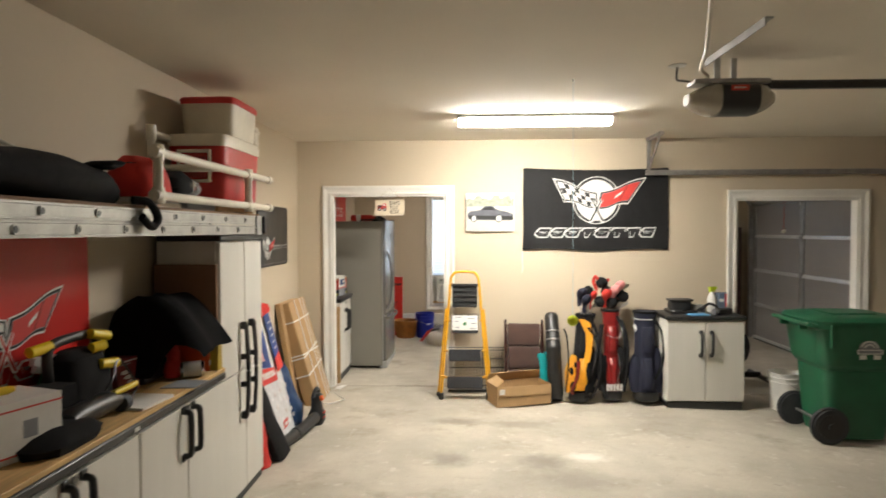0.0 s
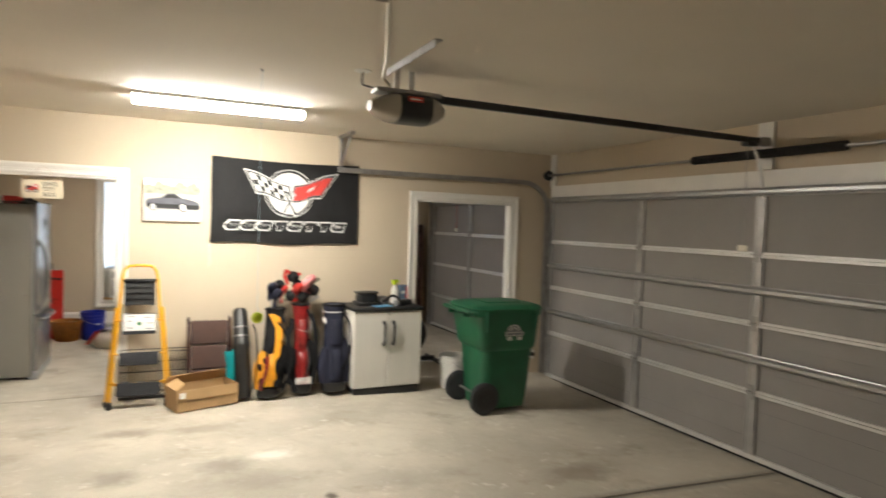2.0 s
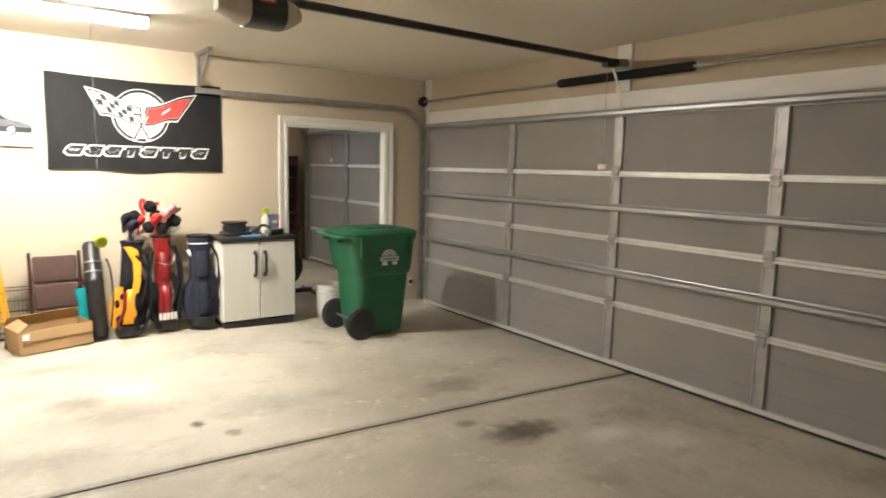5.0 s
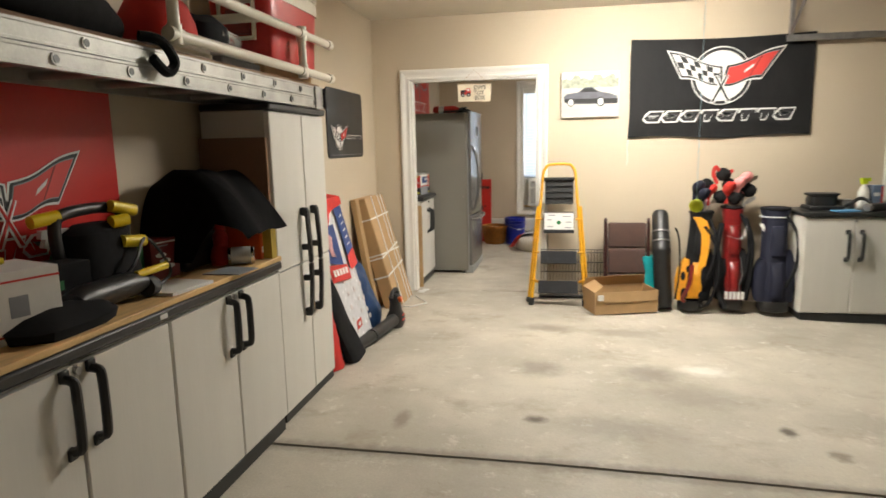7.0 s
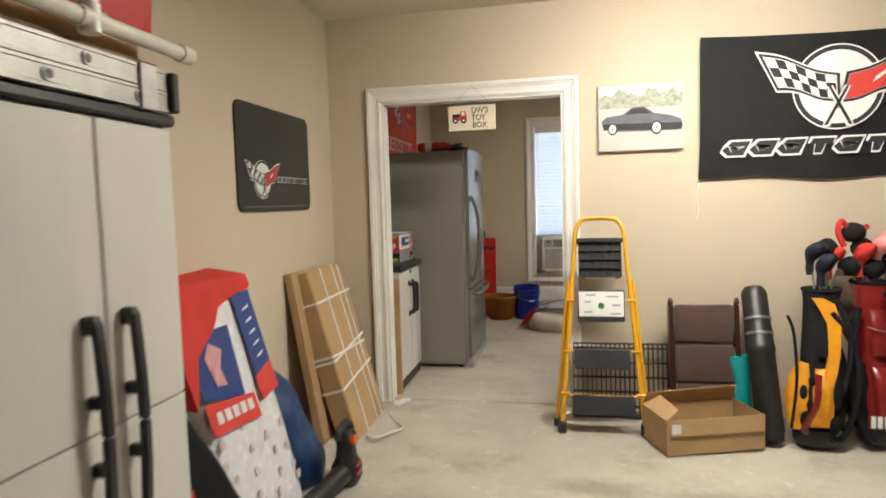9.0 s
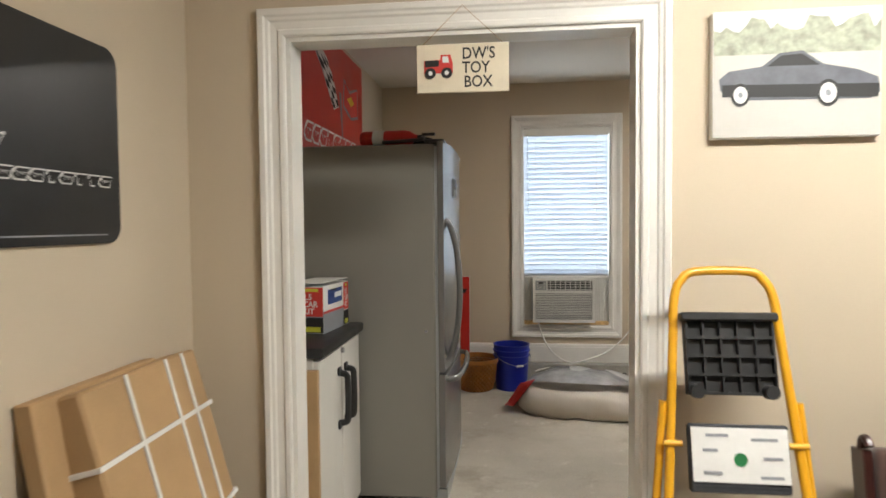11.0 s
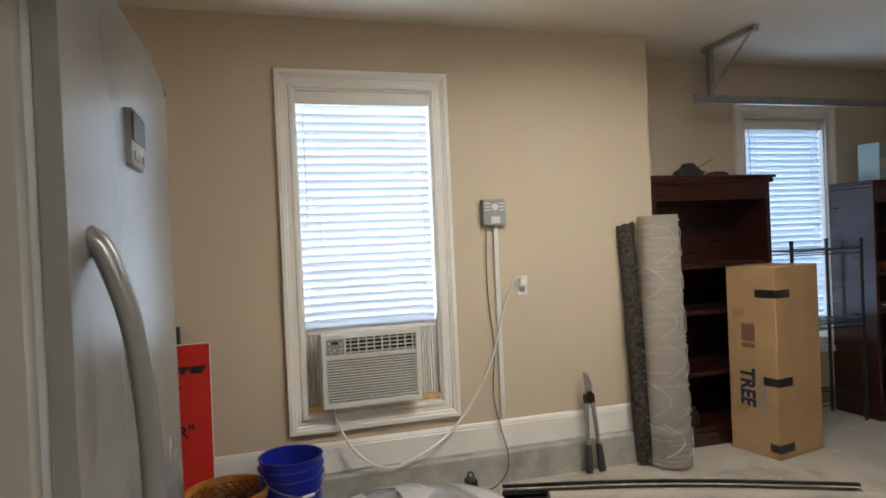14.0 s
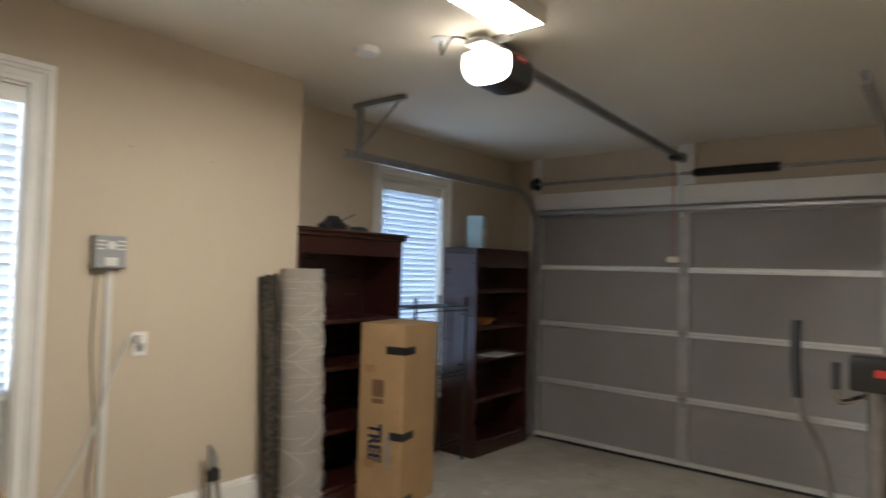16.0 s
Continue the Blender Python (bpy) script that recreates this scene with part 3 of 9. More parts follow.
# ---- more materials ----
M.update(
    yellow=mat("yellow_paint", (0.72, 0.36, 0.015), 0.35, var=0.1, scale=10, bump=0.03, coat=0.2),
    rubber=mat("ribbed_rubber", (0.035, 0.037, 0.042), 0.7, var=0.3, scale=14),
    green=mat("green_bin_plastic", (0.010, 0.105, 0.048), 0.42, var=0.2, scale=5, grain=160, bump=0.12),
    brown=mat("brown_suede", (0.062, 0.03, 0.022), 0.85, var=0.25, scale=9, grain=220, bump=0.25, sheen=0.3),
    gold=mat("golden_nylon", (0.75, 0.32, 0.012), 0.55, var=0.15, scale=14, grain=260, bump=0.2),
    navy=mat("navy_nylon", (0.006, 0.008, 0.025), 0.75, var=0.3, scale=12, grain=260, bump=0.25),
    blue=mat("blue_nylon", (0.012, 0.045, 0.13), 0.5, var=0.25, scale=9, grain=220, bump=0.3),
    red_vinyl=mat("red_vinyl", (0.20, 0.012, 0.012), 0.3, var=0.3, scale=10, bump=0.15, coat=0.2),
    red_cloth=mat("red_cloth", (0.55, 0.03, 0.022), 0.8, var=0.2, scale=10, grain=280, bump=0.25),
    teal=mat("teal_nylon", (0.0, 0.28, 0.30), 0.55, var=0.2, scale=12),
    pink=mat("pink_mesh", (0.75, 0.28, 0.28), 0.6, var=0.2, scale=16),
    aluminium=mat("worn_aluminium", (0.36, 0.35, 0.32), 0.5, 0.7, var=0.25, scale=9, grain=120, bump=0.08),
    pine=mat("pine_board", (0.64, 0.42, 0.18), 0.6, var=0.3, scale=6, grain=60, bump=0.1, stretch=(6, 0.6, 6)),
    pvc=mat("white_pvc", (0.72, 0.68, 0.58), 0.35, var=0.07, scale=8, bump=0.02),
    cooler_white=mat("aged_white_plastic", (0.66, 0.61, 0.50), 0.45, var=0.12, scale=6, bump=0.05),
    flag_black=mat("black_flag_cloth", (0.02, 0.02, 0.021), 0.7, var=0.3, scale=9, grain=90, bump=0.8, sheen=0.25, stretch=(1, 1, 0.3)),
    ink_white=mat("white_print", (0.72, 0.72, 0.70), 0.6, var=0.06, scale=10, bump=0),
    ink_red=mat("red_print", (0.60, 0.05, 0.04), 0.6, var=0.08, scale=10, bump=0),
    ink_black=mat("black_print", (0.015, 0.015, 0.015), 0.6, var=0.2, scale=10, bump=0),
    ink_grey=mat("grey_print", (0.25, 0.26, 0.28), 0.6, var=0.1, scale=10, bump=0),
    ink_slate=mat("slate_print", (0.10, 0.105, 0.125), 0.5, var=0.3, scale=14, bump=0),
    paper=mat("white_paper", (0.72, 0.71, 0.68), 0.7, var=0.08, scale=9, bump=0.05),
    lens=mat("frosted_lens", (0.40, 0.37, 0.31), 0.25, var=0.08, scale=8, bump=0.02, coat=0.3),
    chrome=mat("polished_metal", (0.7, 0.7, 0.7), 0.15, 1.0, var=0.1, scale=10, bump=0),
    poster=mat("red_poster", (0.53, 0.022, 0.016), 0.35, var=0.1, scale=3, bump=0.03),
    clear=plain("clear_plastic", (0.9, 0.92, 0.92), 0.08, trans=0.9),
    neon=mat("tennis_felt", (0.62, 0.72, 0.03), 0.9, var=0.15, scale=30, grain=300, bump=0.4),
    dark_wood=mat("dark_red_wood", (0.035, 0.009, 0.007), 0.3, var=0.35, scale=4, grain=50, bump=0.05, stretch=(1, 1, 8), coat=0.3),
    ink_blue=mat("blue_print", (0.02, 0.05, 0.20), 0.5, var=0.1, scale=10, bump=0),
    ink_green=mat("green_print", (0.02, 0.16, 0.05), 0.5, var=0.1, scale=10, bump=0),
    sky_print=mat("sky_print", (0.62, 0.66, 0.70), 0.6, var=0.05, scale=5, bump=0),
    tree_print=mat("tree_print", (0.36, 0.38, 0.29), 0.6, var=0.5, scale=28, bump=0),
    ground_print=mat("ground_print", (0.50, 0.48, 0.44), 0.6, var=0.06, scale=6, bump=0),
)


def plate(name, outline, material, parent, m, thick=0.0012, label=""):
    """A flat printed shape: an outline in the xy plane of the pose m, standing proud by thick."""
    bm = B()
    slab(bm, outline, 0.0, thick)
    ob = part(name, bm, material, parent, label, smooth=False)
    ob.matrix_basis = m
    return ob


def disc(cx, cy, rx, ry=None, n=28, a0=0.0, a1=math.tau):
    return [(cx + rx * math.cos(a0 + (a1 - a0) * k / n), cy + (ry or rx) * math.sin(a0 + (a1 - a0) * k / n)) for k in range(n)]


def emblem(parent, m, s, back, ring=True):
    """Two crossed flags over a ring, as plain coloured shapes; s: the size of the ring."""
    def at(d):
        return m @ Matrix.Translation((0, 0, d))
    if ring:
        plate("emblem_ring", disc(0, 0, s, s, 40), M["ink_white"], parent, at(0.0))
        plate("emblem_ring_line", disc(0, 0, s * 0.965, None, 40), back, parent, at(0.0012))
        plate("emblem_disc", disc(0, 0, s * 0.86, None, 40), M["ink_white"], parent, at(0.0024))

    def banner(c, wave):
        def p(u, v):
            a = Vector(c[0]).lerp(Vector(c[1]), u)
            b = Vector(c[3]).lerp(Vector(c[2]), u)
            q = a.lerp(b, v)
            return (q.x * s, (q.y + wave * math.sin(u * math.tau)) * s)
        return p

    def rim(p, grow, mt, d):
        edge = [p(u / 8 * (1 + 2 * grow) - grow, -grow * 2.2) for u in range(9)] + [p(1 + grow - u / 8 * (1 + 2 * grow), 1 + grow * 2.2) for u in range(9)]
        plate("banner_border", edge, mt, parent, at(d))
    left = banner([(-1.62, 0.76), (-0.08, 0.25), (-0.04, -0.26), (-1.30, 0.08)], 0.045)
    right = banner([(0.26, 0.27), (1.80, 0.76), (1.30, 0.0), (0.11, -0.28)], -0.045)
    for p, field in ((left, M["ink_black"]), (right, M["ink_red"])):
        rim(p, 0.10, M["ink_white"], 0.0036)
        rim(p, 0.068, M["ink_black"], 0.0046)
        rim(p, 0.022, M["ink_grey"] if field == M["ink_red"] else M["ink_white"], 0.0056)
        rim(p, 0.006, field, 0.0066)
    for i in range(7):
        for j in range(3):
            if (i + j) % 2 == 0:
                cell = [left(i / 7, j / 3), left((i + 1) / 7, j / 3), left((i + 1) / 7, (j + 1) / 3), left(i / 7, (j + 1) / 3)]
                plate("check", cell, M["ink_white"], parent, at(0.0076))
    plate("banner_mark", [right(0.42, 0.42), right(0.6, 0.3), right(0.6, 0.5), right(0.42, 0.62)], M["ink_white"], parent, at(0.0076))
    plate("banner_fold", [right(0.66, 0.0), right(0.69, 0.0), right(0.69, 1.0), right(0.66, 1.0)], M["red_vinyl"], parent, at(0.0076))
    for e in (-1, 1):
        plate("flag_pole", [(e * 0.26 * s, 0.0), (e * 0.13 * s, 0.03 * s), (-e * 0.36 * s, -0.93 * s), (-e * 0.18 * s, -0.93 * s)], M["ink_white"], parent, at(0.0086))
        plate("flag_pole_core", [(e * 0.22 * s, 0.0), (e * 0.17 * s, 0.02 * s), (-e * 0.31 * s, -0.89 * s), (-e * 0.23 * s, -0.89 * s)], back, parent, at(0.0096))


def name_blocks(parent, m, width, h, back, ink=None, n=8):
    """A brand name as a row of plain outlined slanted blocks, joined along the top."""
    step = width / n
    for k in range(n):
        x, w = k * step, step * 0.93
        for grow, mm, d in ((0, ink or M["ink_white"], 0.0), (h * 0.11, back, 0.0013), (h * 0.40, ink or M["ink_white"], 0.0026), (h * 0.45, back, 0.0036)):
            c = min(h * 0.30, w * 0.25)
            a, b, e = x + grow, x + w - grow, h - grow
            if b - a < 0.01:
                continue
            sh = h * 0.4
            if k in (3, 5, 6):
                q = (b - a) * 0.28
                if grow > h * 0.3:
                    continue
                t = h * 0.36 - grow * 0.4
                pts = [(a + q + c * 0.5, grow), (b - q, grow), (b - q + sh * 0.55, e - t), (b + sh * 0.6, e - t), (b + sh, e), (a + sh, e), (a + sh * 0.6, e - t), (a + q + sh * 0.55, e - t)]
            else:
                pts = [(a + c, grow), (b, grow), (b + sh * 0.45, grow + (e - grow) * 0.45), (b + sh, e), (a + sh + c * 0.5, e), (a + sh * 0.5, e - c), (a, grow + c)]
            plate("name_block", pts, mm, parent, m @ Matrix.Translation((0, 0, d)))


WALL_Y = lambda x, y, z: pose(x, y, z, 90, 0, 0)  # printed face towards -y
WALL_X = lambda x, y, z: Matrix(((0, 0, 1, x), (1, 0, 0, y), (0, 1, 0, z), (0, 0, 0, 1)))  # printed face towards +x


# ---- things on the middle wall ----
def wall_flag():
    f = thing("flag", "black cloth flag with crossed racing flags emblem, pinned to the wall", "flag", (0.769, YM, 1.45))
    bm = B()
    nx, nz, w, h = 48, 20, 1.485, 0.848
    grid = []
    for i in range(nx + 1):
        row = []
        for j in range(nz + 1):
            u, v = i / nx, j / nz
            sag = -0.022 * math.sin(u * math.pi) * v
            z = v * h + sag + 0.012 * (1 - v) * math.sin(u * 9) - 0.006 * u
            y = -0.018 - 0.006 * math.sin(u * 17 + v * 2) * (1 - 0.6 * v) - 0.008 * abs(math.sin(v * 3 + u * 5))
            row.append(bm.verts.new((u * w + 0.008 * math.sin(v * 5) * (1 - v) - 0.01 * (1 - v) * (1 - u), y, z)))
        grid.append(row)
    fs = []
    for i in range(nx):
        for j in range(nz):
            fs.append(bm.faces.new((grid[i][j], grid[i + 1][j], grid[i + 1][j + 1], grid[i][j + 1])))
    bmesh.ops.solidify(bm, geom=fs, thickness=0.002)
    part("cloth", bm, M["flag_black"], f)
    emblem(f, pose(0.75, -0.034, 0.51, 90), 0.245, M["flag_black"])
    name_blocks(f, pose(0.11, -0.034, 0.125, 90), 1.22, 0.105, M["flag_black"])
    for z, ln in ((0.02, 0.26), (0.80, 0.05)):
        bm = B()
        pipe(bm, arc([(0.0, -0.012, z), (-0.012, -0.008, z - ln * 0.4), (-0.004, -0.006, z - ln * 0.8), (-0.016, -0.006, z - ln)]), 0.003, 6)
        part("tie_cord", bm, M["paper"], f, "loose white tie cord")
    return f


wall_flag()


def canvas_print():
    p = thing("picture", "canvas print of a dark convertible car on pale ground", "picture", (0.170, YM, 1.642))
    w, h, d = 0.502, 0.398, 0.032
    bm = boxes((0, w, -d, 0, 0, h), bevel=0.003)
    part("canvas", bm, M["paper"], p)
    m = pose(0, -d - 0.0006, 0, 90)
    plate("print_ground", [(0.004, 0.004), (w - 0.004, 0.004), (w - 0.004, 0.27), (0.004, 0.27)], M["ground_print"], p, m, 0.0006)
    plate("print_sky", [(0.004, 0.27), (w - 0.004, 0.27), (w - 0.004, h - 0.004), (0.004, h - 0.004)], M["sky_print"], p, m, 0.0006)
    rnd = random.Random(4)
    top = [(0.004 + (w - 0.008) * k / 26, 0.352 + rnd.uniform(-0.025, 0.03)) for k in range(27)]
    plate("print_foliage", [(0.004, 0.26), *[(w - 0.004, 0.26)], *top[::-1]], M["tree_print"], p, m @ Matrix.Translation((0, 0, 0.0008)), 0.0006)
    body = [(0.025, 0.15), (0.02, 0.185), (0.05, 0.21), (0.15, 0.222), (0.2, 0.262), (0.27, 0.268), (0.33, 0.225), (0.43, 0.205), (0.49, 0.18), (0.498, 0.135), (0.47, 0.115), (0.1, 0.118), (0.05, 0.13)]
    plate("print_car", body[::-1], M["ink_slate"], p, m @ Matrix.Translation((0, 0, 0.0016)), 0.0006)
    plate("print_car_sill", [(0.03, 0.13), (0.49, 0.118), (0.495, 0.16), (0.03, 0.168)], M["ink_black"], p, m @ Matrix.Translation((0, 0, 0.0024)), 0.0006)
    plate("print_car_glass", [(0.165, 0.222), (0.32, 0.222), (0.268, 0.258), (0.205, 0.254)], M["ink_black"], p, m @ Matrix.Translation((0, 0, 0.0024)), 0.0006)
    for cx, r in ((0.085, 0.036), (0.345, 0.042)):
        plate("print_tyre", disc(cx, 0.135, r * 0.8, r), M["ink_black"], p, m @ Matrix.Translation((0, 0, 0.0032)), 0.0006)
        plate("print_wheel", disc(cx, 0.135, r * 0.58, r * 0.74), M["ink_white"], p, m @ Matrix.Translation((0, 0, 0.004)), 0.0006)
        plate("print_hub", disc(cx, 0.135, r * 0.2, r * 0.25), M["ink_grey"], p, m @ Matrix.Translation((0, 0, 0.0048)), 0.0006)
    return p


canvas_print()


def step_ladder():
    s = thing("step_ladder", "yellow steel folding step ladder with black treads, leaning", "step ladder", (0.16, 6.14, 0))
    def front(z, side):
        k = z / 1.23
        return Vector((side * (0.235 - 0.10 * k), 0.30 * k, z))
    bm = B()
    pts = [front(0.02, -1), front(0.5, -1), front(1.0, -1), front(1.15, -1), front(1.205, -1) + Vector((0.02, 0, 0)), front(1.23, -1) + Vector((0.06, 0, 0))]
    pts = pts + [Vector((-p.x, p.y, p.z)) for p in pts[::-1]]
    pipe(bm, arc(pts, 4), 0.0135, 10)
    part("front_frame", bm, M["yellow"], s)
    for side in (-1, 1):
        bm = B()
        a, b = front(0.86, side) + Vector((side * 0.022, 0.005, 0)), front(0.03, side) + Vector((side * 0.03, 0.10, 0))
        d = (b - a).normalized()
        pipe(bm, [a, a + d * 0.4, b], 0.0125, 8)
        part("rear_leg", bm, M["yellow"], s)
        bm = B()
        f = front(0.02, side)
        box(bm, f.x - 0.025, f.x + 0.025, f.y - 0.03, f.y + 0.04, 0, 0.065, bevel=0.01)
        part("rubber_foot", bm, M["black"], s)
        g = front(0.03, side) + Vector((side * 0.03, 0.10, 0))
        bm = boxes((g.x - 0.02, g.x + 0.02, g.y - 0.02, g.y + 0.02, 0, 0.05), bevel=0.008)
        part("rubber_foot", bm, M["black"], s)
        for z in (0.22, 0.46, 0.75):
            bm = B()
            q = front(z, side)
            rod(bm, q + Vector((side * 0.022, -0.012, 0)), q + Vector((-side * 0.03, -0.012, 0)), 0.009)
            part("rivet", bm, M["yellow"], s)
    bm = B()
    rod(bm, front(0.205, -1), front(0.205, 1), 0.011)
    part("cross_bar", bm, M["yellow"], s)
    for z, hgt, lean in ((0.165, 0.115, 18), (0.42, 0.115, 18), (0.72, 0.185, 12)):
        c = front(z, 0)
        wd = 0.205 - 0.07 * z
        m = pose(0, c.y - 0.03, z, -lean, 0, 0)
        bm = B()
        box(bm, -wd + 0.02, wd - 0.02, -0.012, 0.012, -hgt / 2, hgt / 2, bevel=0.006, m=m)
        tread = part("tread", bm, M["rubber"], s)
        bm = B()
        n = int(hgt / 0.011)
        for k in range(n):
            zz = -hgt / 2 + 0.008 + k * (hgt - 0.016) / max(1, n - 1)
            box(bm, -wd + 0.03, wd - 0.03, -0.0155, -0.0115, zz - 0.0028, zz + 0.0028, m=m)
        part("rib", bm, M["rubber"], tread)
        if z > 0.7:
            bm = B()
            box(bm, -wd + 0.026, wd - 0.026, -0.0185, -0.0165, -hgt / 2 + 0.03, hgt / 2 - 0.008, m=m)
            crumple(bm, 0.004, 30)
            label = part("label_sheet", bm, M["paper"], tread, "crumpled white printed label")
            plate("label_mark", disc(0, 0, 0.018), M["ink_green"], tread, m @ pose(0, -0.0195, 0.0, 90))
            for k, (u, v, ww) in enumerate(((-0.09, 0.06, 0.06), (0.03, 0.05, 0.07), (-0.1, -0.04, 0.05), (0.05, -0.05, 0.06), (-0.1, 0.02, 0.04), (0.06, 0.0, 0.05))):
                plate("label_line", [(u, v), (u + ww, v), (u + ww, v + 0.008), (u, v + 0.008)], M["ink_grey"], tread, m @ pose(0, -0.0195, 0, 90))
    # the folded tool tray
    m = pose(0, 0.225, 0.99, -14, 0, 0)
    bm = B()
    box(bm, -0.125, 0.125, 0.0, 0.012, -0.11, 0.11, m=m)
    tray = part("tool_tray", bm, M["black"], s)
    for k in range(6):
        x = -0.12 + k * 0.048
        bm = B()
        box(bm, x - 0.003, x + 0.003, -0.016, 0.0, -0.105, 0.105, m=m)
        part("tray_rib", bm, M["black"], tray)
    for k in range(5):
        z = -0.105 + k * 0.0525
        bm = B()
        box(bm, -0.123, 0.123, -0.018, -0.001, z - 0.004, z + 0.004, m=m)
        part("tray_rib", bm, M["black"], tray)
    bm = B()
    box(bm, -0.135, 0.135, -0.03, 0.012, 0.10, 0.125, m=m, bevel=0.005)
    part("tray_lip", bm, M["black"], tray)
    for sx in (-1, 1):
        bm = B()
        rod(bm, m @ Vector((sx * 0.1, -0.034, -0.1)), m @ Vector((sx * 0.1, 0.0, -0.1)), 0.02)
        part("tray_knob", bm, M["black"], s)
    return s


step_ladder()


def wire_crate():
    c = thing("wire_crate", "folded black wire pet crate leaning on the wall", "crate", (0.0, 6.44, 0), tilt=(-8, 0))
    for lay in range(3):
        bm = B()
        y = 0.03 * lay
        for k in range(21):
            x = k * 0.0285
            rod(bm, (x, y, 0.01), (x, y, 0.45), 0.0017, seg=5)
        for z in (0.012, 0.06, 0.15, 0.24, 0.33, 0.42, 0.448):
            rod(bm, (0, y, z), (0.57, y, z), 0.0028, seg=6)
        tagged(part("wire_panel", bm, M["black"], c), kind="stuff")
    bm = boxes((-0.01, 0.58, -0.03, 0.09, 0.0, 0.022), bevel=0.004)
    part("base_tray", bm, M["black"], c)


wire_crate()


def folding_cushion():
    c = thing("folding_seat", "brown padded folding seat with dark wooden posts, leaning", "seat", (0.76, 6.34, 0), tilt=(-10, 0))
    for k in range(3):
        bm = B()
        z0 = 0.02 + k * 0.232
        box(bm, -0.165, 0.165, -0.045, 0.03, z0, z0 + 0.228, bevel=0.022, seg=3)
        bmesh.ops.subdivide_edges(bm, edges=bm.edges, cuts=2, use_grid_fill=True)
        crumple(bm, 0.006, 9, k)
        part("cushion", bm, M["brown"], c)
    for s in (-1, 1):
        bm = B()
        box(bm, s * 0.185 - 0.014, s * 0.185 + 0.014, -0.03, 0.04, 0, 0.71, bevel=0.004)
        pipe(bm, arc([(s * 0.185, 0.005, 0.70), (s * 0.187, -0.01, 0.735), (s * 0.185, -0.03, 0.74), (s * 0.185, -0.042, 0.72)]), 0.013, 8)
        part("side_post", bm, M["dark_wood"], c)


folding_cushion()


def open_carton():
    c = thing("cardboard_box", "shallow open cardboard box with loose flaps on the floor", "cardboard box", (0.463, 5.86, 0), 18)
    w, d, h, t = 0.55, 0.29, 0.185, 0.005
    bm = boxes((0, w, 0, t, 0, h), (0, w, d - t, d, 0, h), (0, t, t, d - t, 0, h), (w - t, w, t, d - t, 0, h), (t, w - t, t, d - t, 0, t))
    part("carton_body", bm, M["card"], c, smooth=False)
    for pts, ax in (([(0, 0), (0, d), (0.06, d - 0.02), (0.06, 0.03)], 0),):
        bm = B()
        vs = slab(bm, [(0, 0.0), (0.0, d), (0.11, d - 0.02), (0.09, 0.02)], 0, t)
        bmesh.ops.transform(bm, matrix=pose(0, 0, h, 0, -32, 0), verts=vs)
        part("flap", bm, M["card"], c, smooth=False)
    bm = B()
    vs = slab(bm, [(0, 0), (w, 0), (w - 0.01, -0.10), (0.01, -0.09)], 0, t)
    bmesh.ops.transform(bm, matrix=pose(0, d, h, -62, 0, 0), verts=vs)
    part("flap", bm, M["card"], c, smooth=False)
    bm = B()
    vs = slab(bm, [(0, 0), (w, 0), (w - 0.01, -0.085), (0.02, -0.08)], -t, 0)
    bmesh.ops.transform(bm, matrix=pose(0, 0, h, 84, 0, 0), verts=vs)
    part("flap", bm, M["card"], c, smooth=False)
    plate("shipping_label", [(0.02, 0.10), (0.07, 0.10), (0.07, 0.15), (0.02, 0.15)], M["paper"], c, pose(0, -0.0125, 0.02, 90))
    bm = boxes((0.1, 0.34, -0.002, -0.0005, 0.085, 0.088))
    part("tape_seam", bm, M["card_dark"], c, smooth=False)


open_carton()


def tube_case():
    a, b = Vector((0, 0, 0)), Vector((-0.01, 0.33, 0.80))
    c = thing("tube_case", "tall black cylindrical gun-style case leaning on the wall", "case", (1.05, 6.10, 0))
    d = b - a
    prof = [0.0, 0.05, 0.06, 0.55, 0.56, 0.60, 0.61, 0.72, 0.73, 0.95, 0.97, 1.0]
    rad = [0.062, 0.066, 0.072, 0.072, 0.077, 0.077, 0.073, 0.073, 0.07, 0.07, 0.066, 0.05]
    bm = B()
    pipe(bm, [a + Vector((0, 0.03, 0.005)) + d * t for t in prof], rad, 18)
    part("tube_body", bm, M["black"], c)
    for t in (0.68, 0.78):
        bm = B()
        pipe(bm, [a + Vector((0, 0.03, 0.005)) + d * (t - 0.008), a + Vector((0, 0.03, 0.005)) + d * (t + 0.008)], 0.079, 18)
        part("clasp_ring", bm, M["dull_steel"], c)
    bm = B()
    pipe(bm, arc([(0.07, 0.03, 0.7), (0.10, 0.02, 0.6), (0.11, 0.0, 0.35), (0.08, -0.02, 0.1)]), 0.008, 6)
    part("strap", bm, M["black_matt"], c)
    bm = B()
    rings(bm, [oval(0.955, 6.36 + 0.1 * z, z, 0.055 + 0.01 * math.sin(z * 20), 0.06, 14, 3) for z in (0.0, 0.06, 0.15, 0.25, 0.33, 0.38, 0.41)])
    crumple(bm, 0.012, 12)
    solid("folded_bag", bm, M["teal"], "teal nylon bag tucked behind the tube case", "bag")


tube_case()


